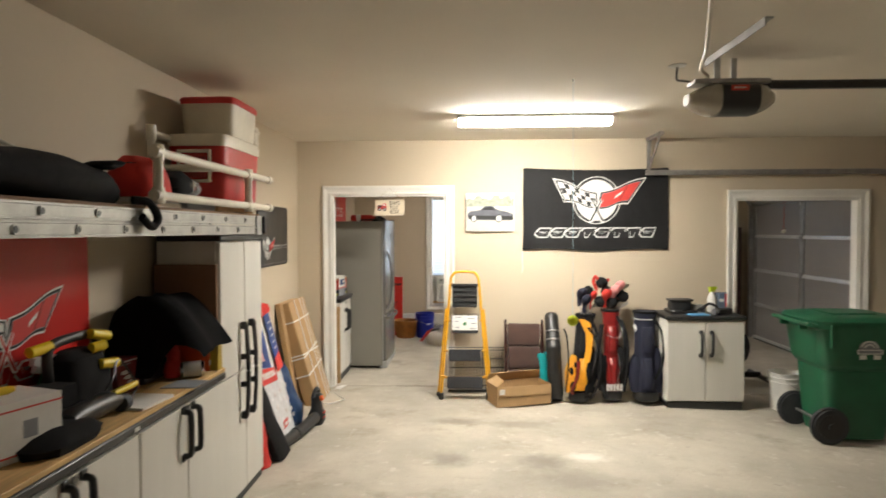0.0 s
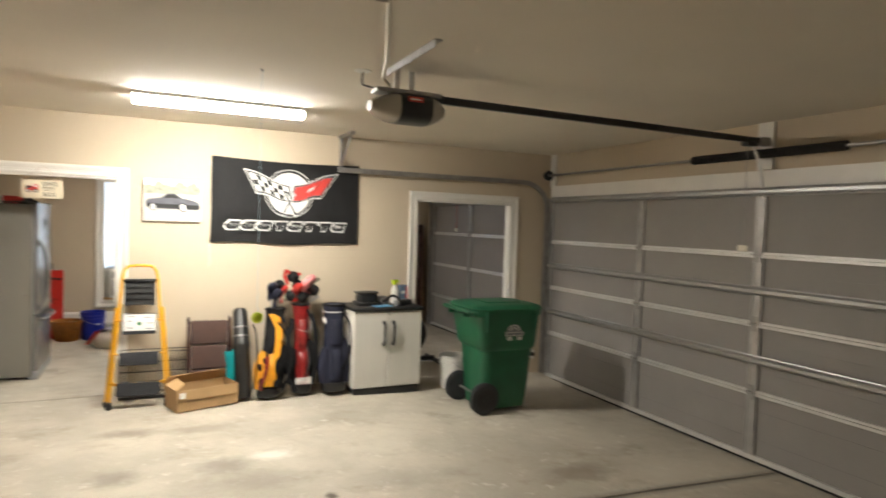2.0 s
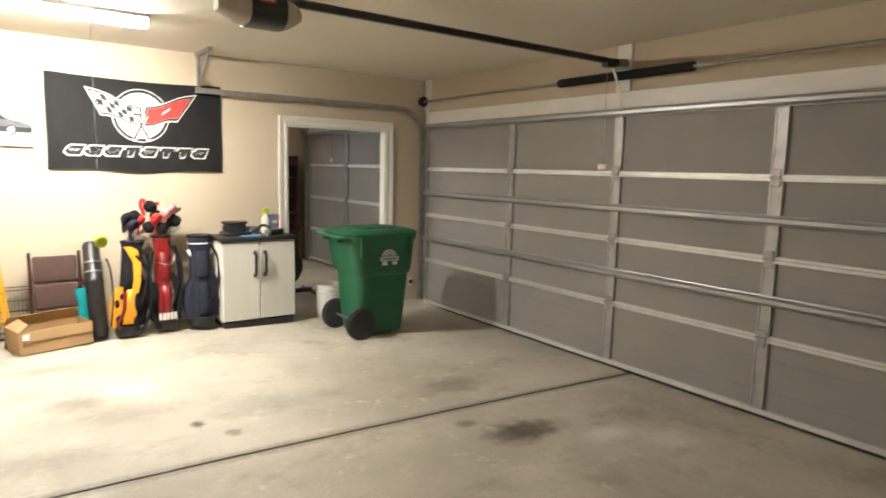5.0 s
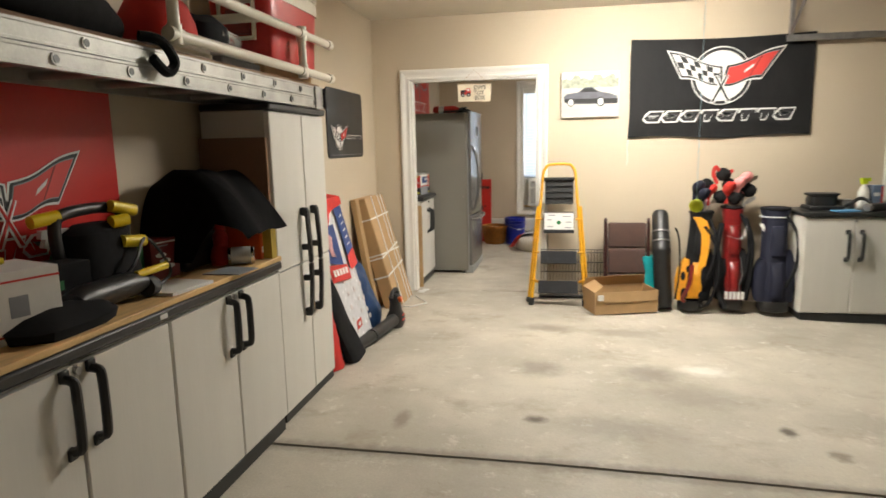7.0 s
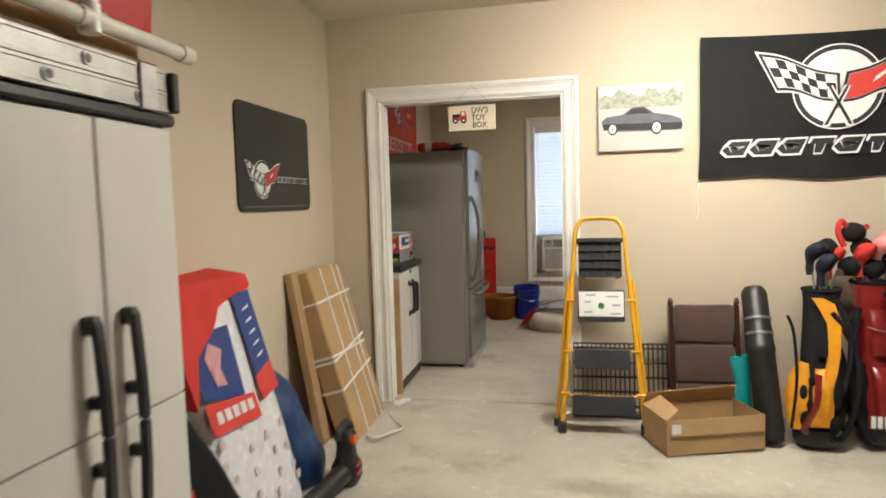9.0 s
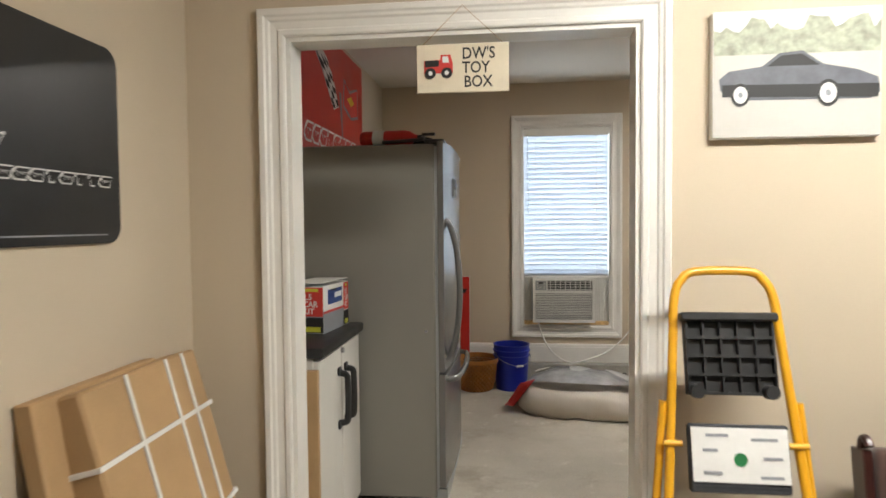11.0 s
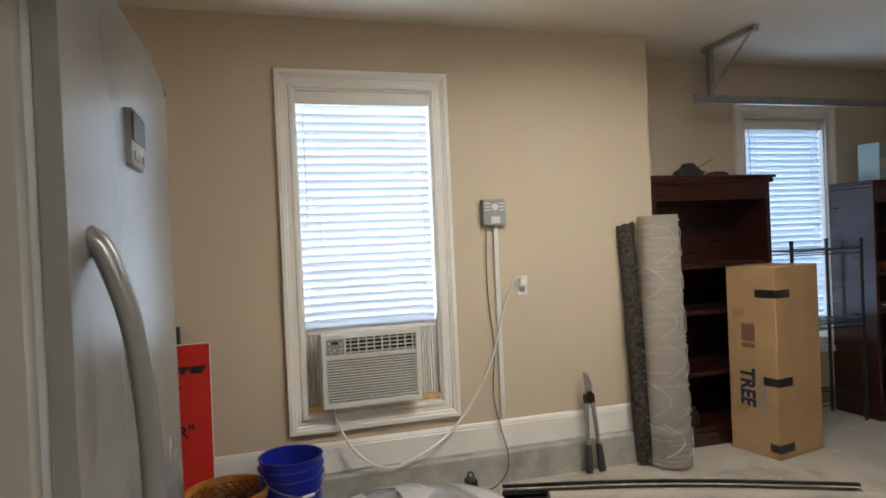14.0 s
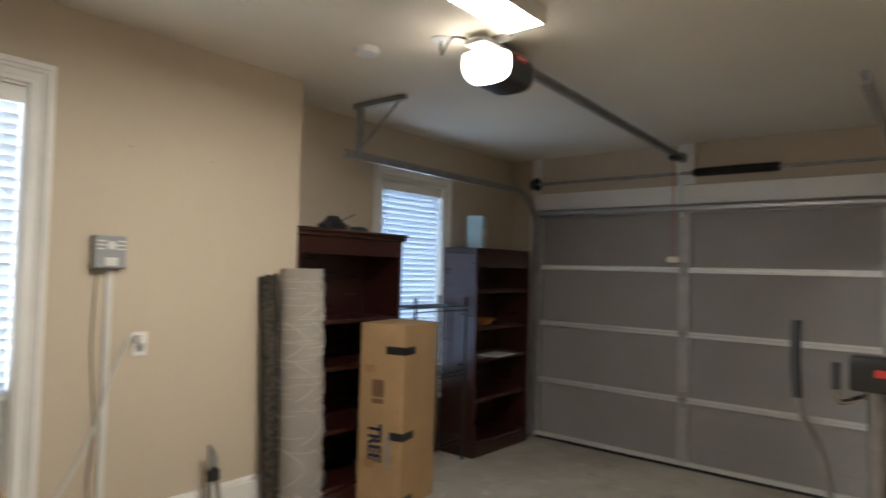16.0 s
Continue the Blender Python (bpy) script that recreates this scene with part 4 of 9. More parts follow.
def golf_bag(name_label, at, top, r, skin, trim_mat, second):
    """A golf bag: fluted barrel, collar, base, pockets, spine and sling, leaning back."""
    g = thing("golf_bag", name_label, "golf bag", at, group="golf bags along the wall")
    top = Vector(top)
    def mid(t):
        return top * t
    bm = B()
    secs = []
    for t, k in ((0, 0.95), (0.04, 1.08), (0.3, 1.02), (0.55, 0.95), (0.8, 0.92), (0.93, 0.98), (0.96, 1.05), (1.0, 1.04)):
        c = mid(t)
        secs.append(oval(c.x, c.y, c.z + 0.012, r * k, r * k * 0.9, 24, 2.4))
    rings(bm, secs)
    crumple(bm, 0.006, 14, at[0])
    body = part("barrel", bm, skin, g)
    bm = B()
    c = mid(0)
    rings(bm, [oval(c.x, c.y, z, r * k, r * k * 0.92, 24, 2.4) for z, k in ((0.0, 1.05), (0.02, 1.16), (0.06, 1.15), (0.085, 1.06))])
    part("base", bm, M["black"], g)
    bm = B()
    c = mid(0.985)
    pipe(bm, [(c.x + r * 1.05 * math.cos(a), c.y + r * 0.95 * math.sin(a), c.z + 0.02) for a in [k * math.tau / 24 for k in range(24)]], 0.012, 8, True)
    part("collar", bm, M["black_matt"], g)
    # side and front pockets
    for side, z0, z1, dep, mt in ((-1, 0.08, 0.42, 0.06, trim_mat), (1, 0.08, 0.5, 0.055, M["black_matt"] if second == M["gold"] else trim_mat), (0, 0.12, 0.40, 0.05, second), (0, 0.46, 0.70, 0.03, skin)):
        bm = B()
        secs = []
        for k in range(9):
            t = k / 8
            z = z0 + (z1 - z0) * t
            c = mid(z / top.z)
            bulge = dep * math.sin(math.pi * min(1, 0.12 + 0.88 * t)) ** 0.6 if t < 1 else 0.004
            if side:
                secs.append(oval(c.x + side * r * 0.9, c.y - r * 0.2, z, 0.02 + bulge, r * 0.55, 14, 2.6))
            else:
                secs.append(oval(c.x, c.y - r * 0.85, z, r * 0.5, 0.012 + bulge, 14, 2.6))
        rings(bm, secs)
        crumple(bm, 0.008, 16, side + z0)
        part("pocket", bm, mt, g)
    bm = B()
    pipe(bm, arc([mid(0.95) + Vector((r * 0.6, -r * 0.8, 0)), mid(0.75) + Vector((r * 1.3, -r * 1.2, 0)), mid(0.45) + Vector((r * 1.2, -r * 1.3, 0)), mid(0.25) + Vector((r * 0.6, -r, 0))]), 0.013, 6)
    part("sling", bm, M["black_matt"], g)
    return g, mid


g, mid = golf_bag("black and golden nylon golf bag with clubs and head covers", (1.27, 6.16, 0), (0.10, 0.20, 0.80), 0.088, M["black_matt"], M["gold"], M["gold"])
bm = B()
secs = []
for t, x, w in ((0.97, -0.06, 0.03), (0.93, -0.02, 0.045), (0.8, 0.028, 0.034), (0.6, 0.036, 0.028), (0.45, 0.022, 0.028), (0.3, 0.0, 0.045), (0.14, -0.012, 0.055)):
    c = mid(t)
    secs.append([(c.x + x - w, c.y - 0.105, c.z), (c.x + x + w, c.y - 0.109, c.z), (c.x + x + w, c.y - 0.122, c.z), (c.x + x - w, c.y - 0.120, c.z)])
rings(bm, secs)
part("golden_panel", bm, M["gold"], g, "golden yellow curved panel")
for x, z, rx, rz in ((-0.115, 0.30, 0.02, 0.04), (-0.10, 0.15, 0.03, 0.05), (-0.075, 0.36, 0.018, 0.03), (0.035, 0.13, 0.03, 0.05), (0.045, 0.3, 0.025, 0.09)):
    bm = B()
    lathe(bm, [(0, -0.012), (0.7, -0.008), (1.0, 0), (0.7, 0.008), (0, 0.012)], 12)
    bmesh.ops.transform(bm, matrix=Matrix.Translation((x + 0.03, -0.085 - 0.02 * (x > 0), z)) @ pose(0, 0, 0, 90) @ Matrix.Diagonal((rx, rz, 1.0, 1.0)), verts=bm.verts)
    part("black_panel", bm, M["black_matt"], g, "black nylon panel")
for pts in (((0.10, 0.06, 0.70), (0.20, 0.03, 0.52), (0.21, -0.02, 0.28), (0.13, -0.05, 0.06), (0.05, -0.1, 0.05)), ((-0.02, -0.10, 0.40), (-0.04, -0.14, 0.25), (-0.09, -0.12, 0.12), (-0.07, -0.1, 0.09))):
    bm = B()
    pipe(bm, arc([Vector(q) for q in pts], 4), 0.016, 7)
    part("strap", bm, M["black_matt"] if pts[0][0] > 0 else M["red_vinyl"], g)


def club(parent, foot, head, kind, mt):
    bm = B()
    pipe(bm, [foot, head], 0.006, 6)
    shaft = part("club_shaft", bm, M["dull_steel"], parent)
    h = Vector(head)
    bm = B()
    if kind == "cover":
        pipe(bm, arc([h - Vector((0, 0, 0.10)), h - Vector((0, 0, 0.03)), h + Vector((0.01, -0.02, 0.03)), h + Vector((0.03, -0.05, 0.05)), h + Vector((0.045, -0.07, 0.045))], 4), [0.02] * 4 + [0.022, 0.026, 0.034, 0.04, 0.043, 0.044, 0.044, 0.043, 0.042, 0.040, 0.036, 0.03, 0.01], 12)
        crumple(bm, 0.006, 25, h.x)
    elif kind == "ball":
        lathe(bm, [(0.0, -0.05), (0.03, -0.045), (0.055, -0.015), (0.06, 0.015), (0.045, 0.045), (0.02, 0.06), (0, 0.062)], 16, tuple(h))
        crumple(bm, 0.008, 25, h.y)
    else:
        slab(bm, [(h.x - 0.01, h.z - 0.02), (h.x + 0.015, h.z - 0.02), (h.x + 0.075, h.z + 0.02), (h.x + 0.07, h.z + 0.045), (h.x + 0.01, h.z + 0.02)], h.y - 0.012, h.y + 0.006, "xz")
    part("club_head", bm, mt, shaft)


for dx, dy, z, kind, mt in ((-0.04, 0.2, 0.99, "cover", M["navy"]), (0.0, 0.16, 0.93, "cover", M["navy"]), (0.05, 0.22, 1.03, "ball", M["black_matt"]), (0.09, 0.2, 0.9, "iron", M["chrome"]), (0.07, 0.24, 0.96, "cover", M["red_cloth"])):
    club(g, (0.08 + dx * 0.4, 0.17, 0.72), (0.08 + dx, dy, z), kind, mt)
g, mid = golf_bag("worn dark red vinyl golf bag full of covered clubs", (1.605, 6.22, 0), (0.02, 0.18, 0.84), 0.082, M["red_vinyl"], M["black_matt"], M["red_vinyl"])
for dx, dy, z, kind, mt in ((-0.07, 0.16, 1.12, "ball", M["black_matt"]), (0.03, 0.12, 1.02, "cover", M["pink"]), (0.08, 0.15, 1.06, "cover", M["pink"]), (0.13, 0.18, 1.07, "iron", M["chrome"]), (0.14, 0.16, 0.98, "ball", M["black_matt"]), (0.0, 0.2, 0.95, "cover", M["black_matt"]), (-0.05, 0.13, 0.98, "cover", M["red_cloth"]), (0.10, 0.1, 0.9, "iron", M["dull_steel"])):
    club(g, (0.02 + dx * 0.4, 0.15, 0.74), (0.0 + dx, dy, z), kind, mt)
bm = B()
pipe(bm, arc([(-0.12, 0.15, 1.05), (-0.155, 0.14, 1.13), (-0.14, 0.14, 1.19), (-0.10, 0.15, 1.15), (-0.05, 0.15, 1.13), (0.0, 0.16, 1.16)]), 0.016, 8)
part("towel_loop", bm, M["red_cloth"], g, "red looped towel")
for dx, dy, z, kind, mt in ((-0.02, 0.17, 1.03, "ball", M["black_matt"]), (0.05, 0.18, 0.95, "ball", M["black_matt"]), (-0.09, 0.15, 0.93, "ball", M["black_matt"]), (0.11, 0.17, 1.0, "ball", M["black_matt"]), (0.02, 0.13, 0.92, "ball", M["black_matt"])):
    club(g, (0.02 + dx * 0.4, 0.15, 0.74), (0.0 + dx, dy, z), kind, mt)
for pts in (((0.09, 0.07, 0.80), (0.115, 0.06, 0.72), (0.06, 0.0, 0.60), (-0.05, 0.02, 0.62)), ((0.03, -0.09, 0.46), (0.05, -0.11, 0.32), (0.03, -0.10, 0.20), (0.06, -0.1, 0.16))):
    bm = B()
    pipe(bm, arc([Vector(q) for q in pts], 4), 0.003, 6)
    part("stand_rod", bm, M["dull_steel"], g, "thin chrome rod")
for pts in (((0.10, 0.08, 0.76), (0.15, 0.03, 0.55), (0.13, -0.02, 0.25), (0.1, -0.04, 0.08)), ((-0.09, 0.05, 0.72), (-0.14, -0.02, 0.45), (-0.13, -0.06, 0.18), (-0.07, -0.11, 0.03))):
    bm = B()
    pipe(bm, arc([Vector(q) for q in pts], 4), 0.022, 7)
    part("strap", bm, M["black_matt"], g)
for k in range(5):
    bm = boxes((-0.075 + k * 0.032, -0.052 + k * 0.032, -0.105, -0.098, 0.10, 0.165), bevel=0.002)
    part("white_stripe", bm, M["ink_white"], g)
g, mid = golf_bag("empty navy blue nylon golf bag with white piping", (1.925, 6.2, 0), (0.03, 0.16, 0.83), 0.105, M["navy"], M["navy"], M["navy"])
c = mid(0.93)
bm = B()
pipe(bm, [(c.x + 0.112 * math.cos(a), c.y + 0.1 * math.sin(a), c.z) for a in [k * math.tau / 24 for k in range(24)]], 0.005, 6, True)
part("piping", bm, M["ink_white"], g, "white piping")
for s in (-1, 1):
    bm = B()
    slab(bm, [(-0.015, 0.035), (0.018, 0.03), (0.012, -0.01), (-0.004, -0.04)], -0.003, 0.003)
    bmesh.ops.transform(bm, matrix=pose(c.x + s * 0.105, c.y - 0.05, c.z - 0.09, 80, s * 30, s * 40), verts=bm.verts)
    part("badge", bm, M["ink_white"], g)


# ---- resin cabinets ----
def ribbed_door(parent, w, h, t, m, plain_rim=0.03, ribs=True):
    bm = B()
    n = int((w - 2 * plain_rim) / 0.016)
    front = [(0.005, -t)]
    for k in range(n if ribs else 0):
        x = plain_rim + k * (w - 2 * plain_rim) / n
        q = (w - 2 * plain_rim) / n
        front += [(x, -t), (x + q * 0.2, -t - 0.0016), (x + q * 0.75, -t - 0.0016), (x + q * 0.95, -t)]
    front.append((w - 0.005, -t))
    vs = slab(bm, [(0, 0), (0, -t + 0.005), *front, (w, -t + 0.005), (w, 0)], 0, h)
    bmesh.ops.transform(bm, matrix=m, verts=vs)
    return part("door", bm, M["resin"], parent, smooth=False)


def grip(parent, x, z0, z1, m, reach=0.04, bar=0.014):
    bm = B()
    L = z1 - z0
    sec = [(x, -0.002, z0 + 0.008), (x, -reach * 0.75, z0 + 0.012), (x, -reach, z0 + 0.03), (x, -reach * 1.05, z0 + L * 0.5), (x, -reach, z1 - 0.03), (x, -reach * 0.75, z1 - 0.012), (x, -0.002, z1 - 0.008)]
    pipe(bm, [m @ Vector(p) for p in arc(sec, 3)], bar, 8)
    for z in (z0, z1):
        box(bm, x - 0.018, x + 0.018, -0.012, 0, z - 0.018, z + 0.018, bevel=0.004, m=m)
    return part("handle", bm, M["black"], parent, "black plastic handle")


def base_unit(label, at, turn, w, d, h, hz=(0.56, 0.80), name="cabinet", group=""):
    """A two-door resin base cabinet on a black plinth. Its front looks towards local -y, at y = 0."""
    c = thing(name, label, "cabinet", at, turn, group)
    bm = boxes((0, w, 0.022, d, 0.07, h), bevel=0.004)
    part("carcass", bm, M["resin"], c, smooth=False)
    bm = boxes((0.01, w - 0.01, 0.012, d - 0.02, 0, 0.07), bevel=0.004)
    part("plinth", bm, M["black"], c)
    for k in range(2):
        m = Matrix.Translation((k * w / 2 + 0.004, 0.022, 0.085))
        dr = ribbed_door(c, w / 2 - 0.008, h - 0.10, 0.022, m, ribs=False)
        grip(dr, (w / 2 - 0.05) if k == 0 else (w / 2 + 0.05), hz[0], hz[1], Matrix.Translation((0, 0, 0)))
    bm = B()
    rod(bm, (w / 2, 0.002, h - 0.03), (w / 2, -0.012, h - 0.03), 0.012)
    part("lock", bm, M["dull_steel"], c)
    return c


zc = ground(2.5, 6.3)
cab = base_unit("white resin cabinet with black top and handles against the wall", (2.09, 6.075, zc), 0, 0.73, 0.46, 0.86, (0.52, 0.74))
bm = B()
box(bm, -0.015, 0.745, -0.02, 0.47, 0.86, 0.895, bevel=0.01, seg=2)
part("top", bm, M["black"], cab, "black moulded resin top")
bm = B()
n = 26
slab(bm, [(-0.001, 0.03)] + [(-0.006 if k % 2 else -0.002, 0.04 + 0.40 * k / n) for k in range(n + 1)] + [(-0.001, 0.45)], 0.08, 0.85)
part("side_panel", bm, M["resin"], cab, "ribbed resin side", smooth=False)
before = set(bpy.data.objects)
for k in range(3):
    base_unit("pale grey resin base cabinet under the wooden counter", (-1.205, 0.85 + 0.875 * k, 0), 90, 0.872, 0.39, 0.83, (0.57, 0.80), group="base cabinets along the side wall")


def long_grip(parent, x, far, near):
    """A tapered bar that bows out from its far end to the seam between two doors, on two feet."""
    s = 1 if near > far else -1
    bm = B()
    L = abs(near - far)
    side = [(-0.001, 0), (-0.034, 0), (-0.044, 0.02), (-0.054, L * 0.6), (-0.056, L), (-0.036, L), (-0.034, L * 0.6), (-0.026, 0.045), (-0.001, 0.045)]
    slab(bm, [(u, far + s * v) for u, v in side], x - 0.015, x + 0.015, "yz")
    z = far + s * L * 0.72
    box(bm, x - 0.013, x + 0.013, -0.04, 0, z - 0.016, z + 0.016, bevel=0.003)
    bmesh.ops.bevel(bm, geom=[e for e in bm.edges if len(e.link_faces) == 2 and e.calc_face_angle() > 1.2], offset=0.004, segments=2, affect="EDGES")
    return part("handle", bm, M["black"], parent, "long black plastic handle")


def tall_unit():
    c = thing("tall_cabinet", "tall pale grey resin cabinet with long black handles", "cabinet", (-1.235, 3.525, 0), 90)
    w, d, h, s = 0.70, 0.362, 1.60, 0.385
    bm = boxes((0, w, 0.022, d, 0.05, h), bevel=0.004)
    part("carcass", bm, M["resin"], c, smooth=False)
    bm = boxes((0.01, w - 0.01, 0.01, d - 0.02, 0, 0.05))
    part("plinth", bm, M["black"], c)
    bm = B()
    box(bm, -0.01, w + 0.01, -0.012, d, h, h + 0.035, bevel=0.008)
    part("top", bm, M["black"], c, "black moulded top")
    for x0, x1 in ((0.004, s - 0.003), (s + 0.003, w - 0.004)):
        for z0, z1 in ((0.055, 0.795), (0.803, 1.59)):
            dr = ribbed_door(c, x1 - x0, z1 - z0, 0.022, Matrix.Translation((x0, 0.022, z0)), ribs=False)
            hx = s - 0.075 if x0 < 0.1 else s + 0.06
            long_grip(dr, hx, *((0.50, 0.797) if z0 < 0.5 else (1.10, 0.801)))
    return c


tall_unit()
bm = boxes((-1.6, -1.192, 0.82, 3.485, 0.832, 0.872), bevel=0.008)
solid("counter_lip", bm, M["black"], "black resin top edge running under the wooden counter", "counter")
bm = B()
box(bm, -1.6, -1.196, 0.82, 3.49, 0.873, 0.895, bevel=0.003)
solid("counter", bm, M["pine"], "pine board counter laid over the base cabinets", "counter")
bm = boxes((-0.02, 0.02, -0.004, 0, -0.009, 0.009), bevel=0.002)
solid("maker_badge", bm, M["ink_white"], "small white oval badge on the counter edge", "badge", (-1.191, 2.55, 0.851), 90)

# the whole row stands a little clear of the wall
for ob in set(bpy.data.objects) - before:
    if ob.parent is None and not ob.name.startswith(("poster", "shelf_bracket", "stay_rod")):
        ob.matrix_basis = Matrix.Translation((0.03, 0.03, 0)) @ ob.matrix_basis


# ---- green wheeled bin ----
def wheeled_bin():
    z = ground(3.3, 5.5)
    b = thing("wheeled_bin", "green plastic wheeled refuse bin with closed lid", "bin", (3.355, 5.49, z))
    bm = B()
    secs = []
    for h, x0, x1, wy in ((0.03, -0.20, 0.27, 0.215), (0.10, -0.215, 0.28, 0.222), (0.30, -0.235, 0.295, 0.24), (0.60, -0.255, 0.32, 0.262), (0.62, -0.275, 0.335, 0.285), (0.66, -0.30, 0.345, 0.295), (0.93, -0.345, 0.37, 0.312), (0.95, -0.37, 0.385, 0.325), (0.985, -0.37, 0.385, 0.325)):
        secs.append(oval((x0 + x1) / 2, 0, h, (x1 - x0) / 2, wy, 40, 7))
    rings(bm, secs)
    part("bin_body", bm, M["green"], b)
    bm = B()
    secs = []
    for h, x0, x1, wy in ((0.985, -0.375, 0.395, 0.333), (1.01, -0.385, 0.40, 0.338), (1.03, -0.36, 0.385, 0.318), (1.045, -0.30, 0.33, 0.26), (1.052, -0.15, 0.15, 0.13)):
        secs.append(oval((x0 + x1) / 2, 0, h, (x1 - x0) / 2, wy, 40, 6))
    rings(bm, secs)
    lid = part("lid", bm, M["green"], b)
    bm = B()
    box(bm, -0.18, 0.2, -0.17, 0.17, 1.045, 1.06, bevel=0.008)
    part("lid_panel", bm, M["green"], lid)
    bm = B()
    pipe(bm, arc([(-0.36, -0.29, 0.97), (-0.42, -0.28, 0.985), (-0.43, -0.2, 0.985), (-0.43, 0.2, 0.985), (-0.42, 0.28, 0.985), (-0.36, 0.29, 0.97)]), 0.017, 8)
    for y in (-0.15, 0.15):
        box(bm, -0.43, -0.36, y - 0.015, y + 0.015, 0.93, 0.985)
    part("handle_bar", bm, M["green"], b)
    for x in (-0.26, 0.27):
        bm = boxes((x - 0.012, x + 0.012, -0.345, -0.318, 0.80, 0.985), bevel=0.004)
        part("lid_rib", bm, M["green"], b)
    for s in (-1, 1):
        bm = B()
        rod(bm, (-0.235, s * 0.235, 0.155), (-0.235, s * 0.30, 0.155), 0.15, seg=32)
        bmesh.ops.bevel(bm, geom=[e for e in bm.edges if len(e.link_faces) == 2 and e.calc_face_angle() > 1], offset=0.015, segments=2, affect="EDGES")
        wh = part("wheel", bm, M["rubber"], b)
        bm = B()
        rod(bm, (-0.235, s * 0.30, 0.155), (-0.235, s * 0.304, 0.155), 0.10, seg=28)
        rod(bm, (-0.235, s * 0.302, 0.155), (-0.235, s * 0.315, 0.155), 0.028, seg=16)
        part("hub", bm, M["black"], wh)
    bm = B()
    rod(bm, (-0.235, -0.23, 0.155), (-0.235, 0.23, 0.155), 0.012)
    part("axle", bm, M["dull_steel"], b)
    m = pose(0.045, -0.309, 0.78, 86.3)
    plate("sticker_arch", disc(0, 0, 0.085, n=20, a0=0, a1=math.pi * 20 / 19), M["ink_grey"], b, m, 0.003)
    for k in range(4):
        plate("sticker_line", disc(0, 0, 0.074 - k * 0.014, n=20, a0=0.25, a1=math.pi - 0.2), M["ink_white"] if k % 2 == 0 else M["ink_grey"], b, m @ Matrix.Translation((0, 0.003 + k * 0.002, 0.003 + 0.001 * k)), 0.001)
    plate("sticker_band", [(-0.10, -0.03), (0.10, -0.03), (0.10, 0.008), (-0.10, 0.008)], M["ink_white"], b, m @ Matrix.Translation((0, 0, 0.008)), 0.001)
    plate("sticker_band_print", [(-0.088, -0.022), (0.088, -0.022), (0.088, 0.0), (-0.088, 0.0)], M["ink_grey"], b, m @ Matrix.Translation((0, 0, 0.0095)), 0.001)
    for x in (-0.055, 0.055):
        plate("sticker_dot", [(x - 0.028, -0.07), (x + 0.028, -0.07), (x + 0.028, -0.036), (x - 0.028, -0.036)], M["ink_white"], b, m @ Matrix.Translation((0, 0, 0.008)), 0.001)


wheeled_bin()


def pail(name, label, at, r, h, material, turn=0, filled=None):
    p = thing(name, label, "bucket", at, turn)
    bm = B()
    lathe(bm, [(0, 0), (r * 0.86, 0), (r * 0.87, 0.01), (r * 0.96, h * 0.74), (r * 1.03, h * 0.745), (r * 1.03, h * 0.765), (r * 0.97, h * 0.77), (r * 0.985, h * 0.86), (r * 1.05, h * 0.865), (r * 1.05, h * 0.885), (r * 0.99, h * 0.89), (r, h * 0.985), (r * 1.03, h), (r * 0.97, h), (r * 0.95, h * 0.97), (r * 0.84, 0.012), (0, 0.012)], 36)
    part("pail_body", bm, material, p)
    bm = B()
    pipe(bm, arc([(r * 1.02, 0, h * 0.87), (r * 0.95, -r * 0.45, h * 0.72), (r * 0.5, -r * 0.96, h * 0.62), (0, -r * 1.07, h * 0.58), (-r * 0.5, -r * 0.96, h * 0.62), (-r * 0.95, -r * 0.45, h * 0.72), (-r * 1.02, 0, h * 0.87)], 5), 0.0025, 6)
    bail = part("bail", bm, M["dull_steel"], p, "thin wire handle")
    bm = B()
    rod(bm, (-0.03, -r * 1.07, h * 0.58), (0.03, -r * 1.07, h * 0.58), 0.008)
    part("bail_grip", bm, M["white_plastic"], bail)
    return p


pail("bucket", "white plastic bucket beside the doorway", (3.27, 6.22, ground(3.27, 6.2)), 0.15, 0.37, M["white_plastic"], 60)


# ---- hanging tennis ball, openers, cords ----
def ball_string():
    b = thing("ball_on_string", "yellow tennis ball hung from the ceiling on a string", "ball", (0.851, 4.047, H))
    bm = B()
    lathe(bm, [(0.034 * math.sin(a), -0.034 * math.cos(a)) for a in [math.pi * k / 12 for k in range(13)]], 20, (0, 0, 1.085 - H))
    part("ball", bm, M["neon"], b)
    bm = B()
    rod(bm, (0, 0, 1.115 - H), (0, 0, -0.001), 0.0016, seg=6)
    part("string", bm, mat("blue_string", (0.35, 0.50, 0.58), 0.7, var=0.2), b)
    bm = B()
    rod(bm, (0, 0, -0.012), (0, 0, 0), 0.008)
    part("hook", bm, M["dull_steel"], b)


ball_string()


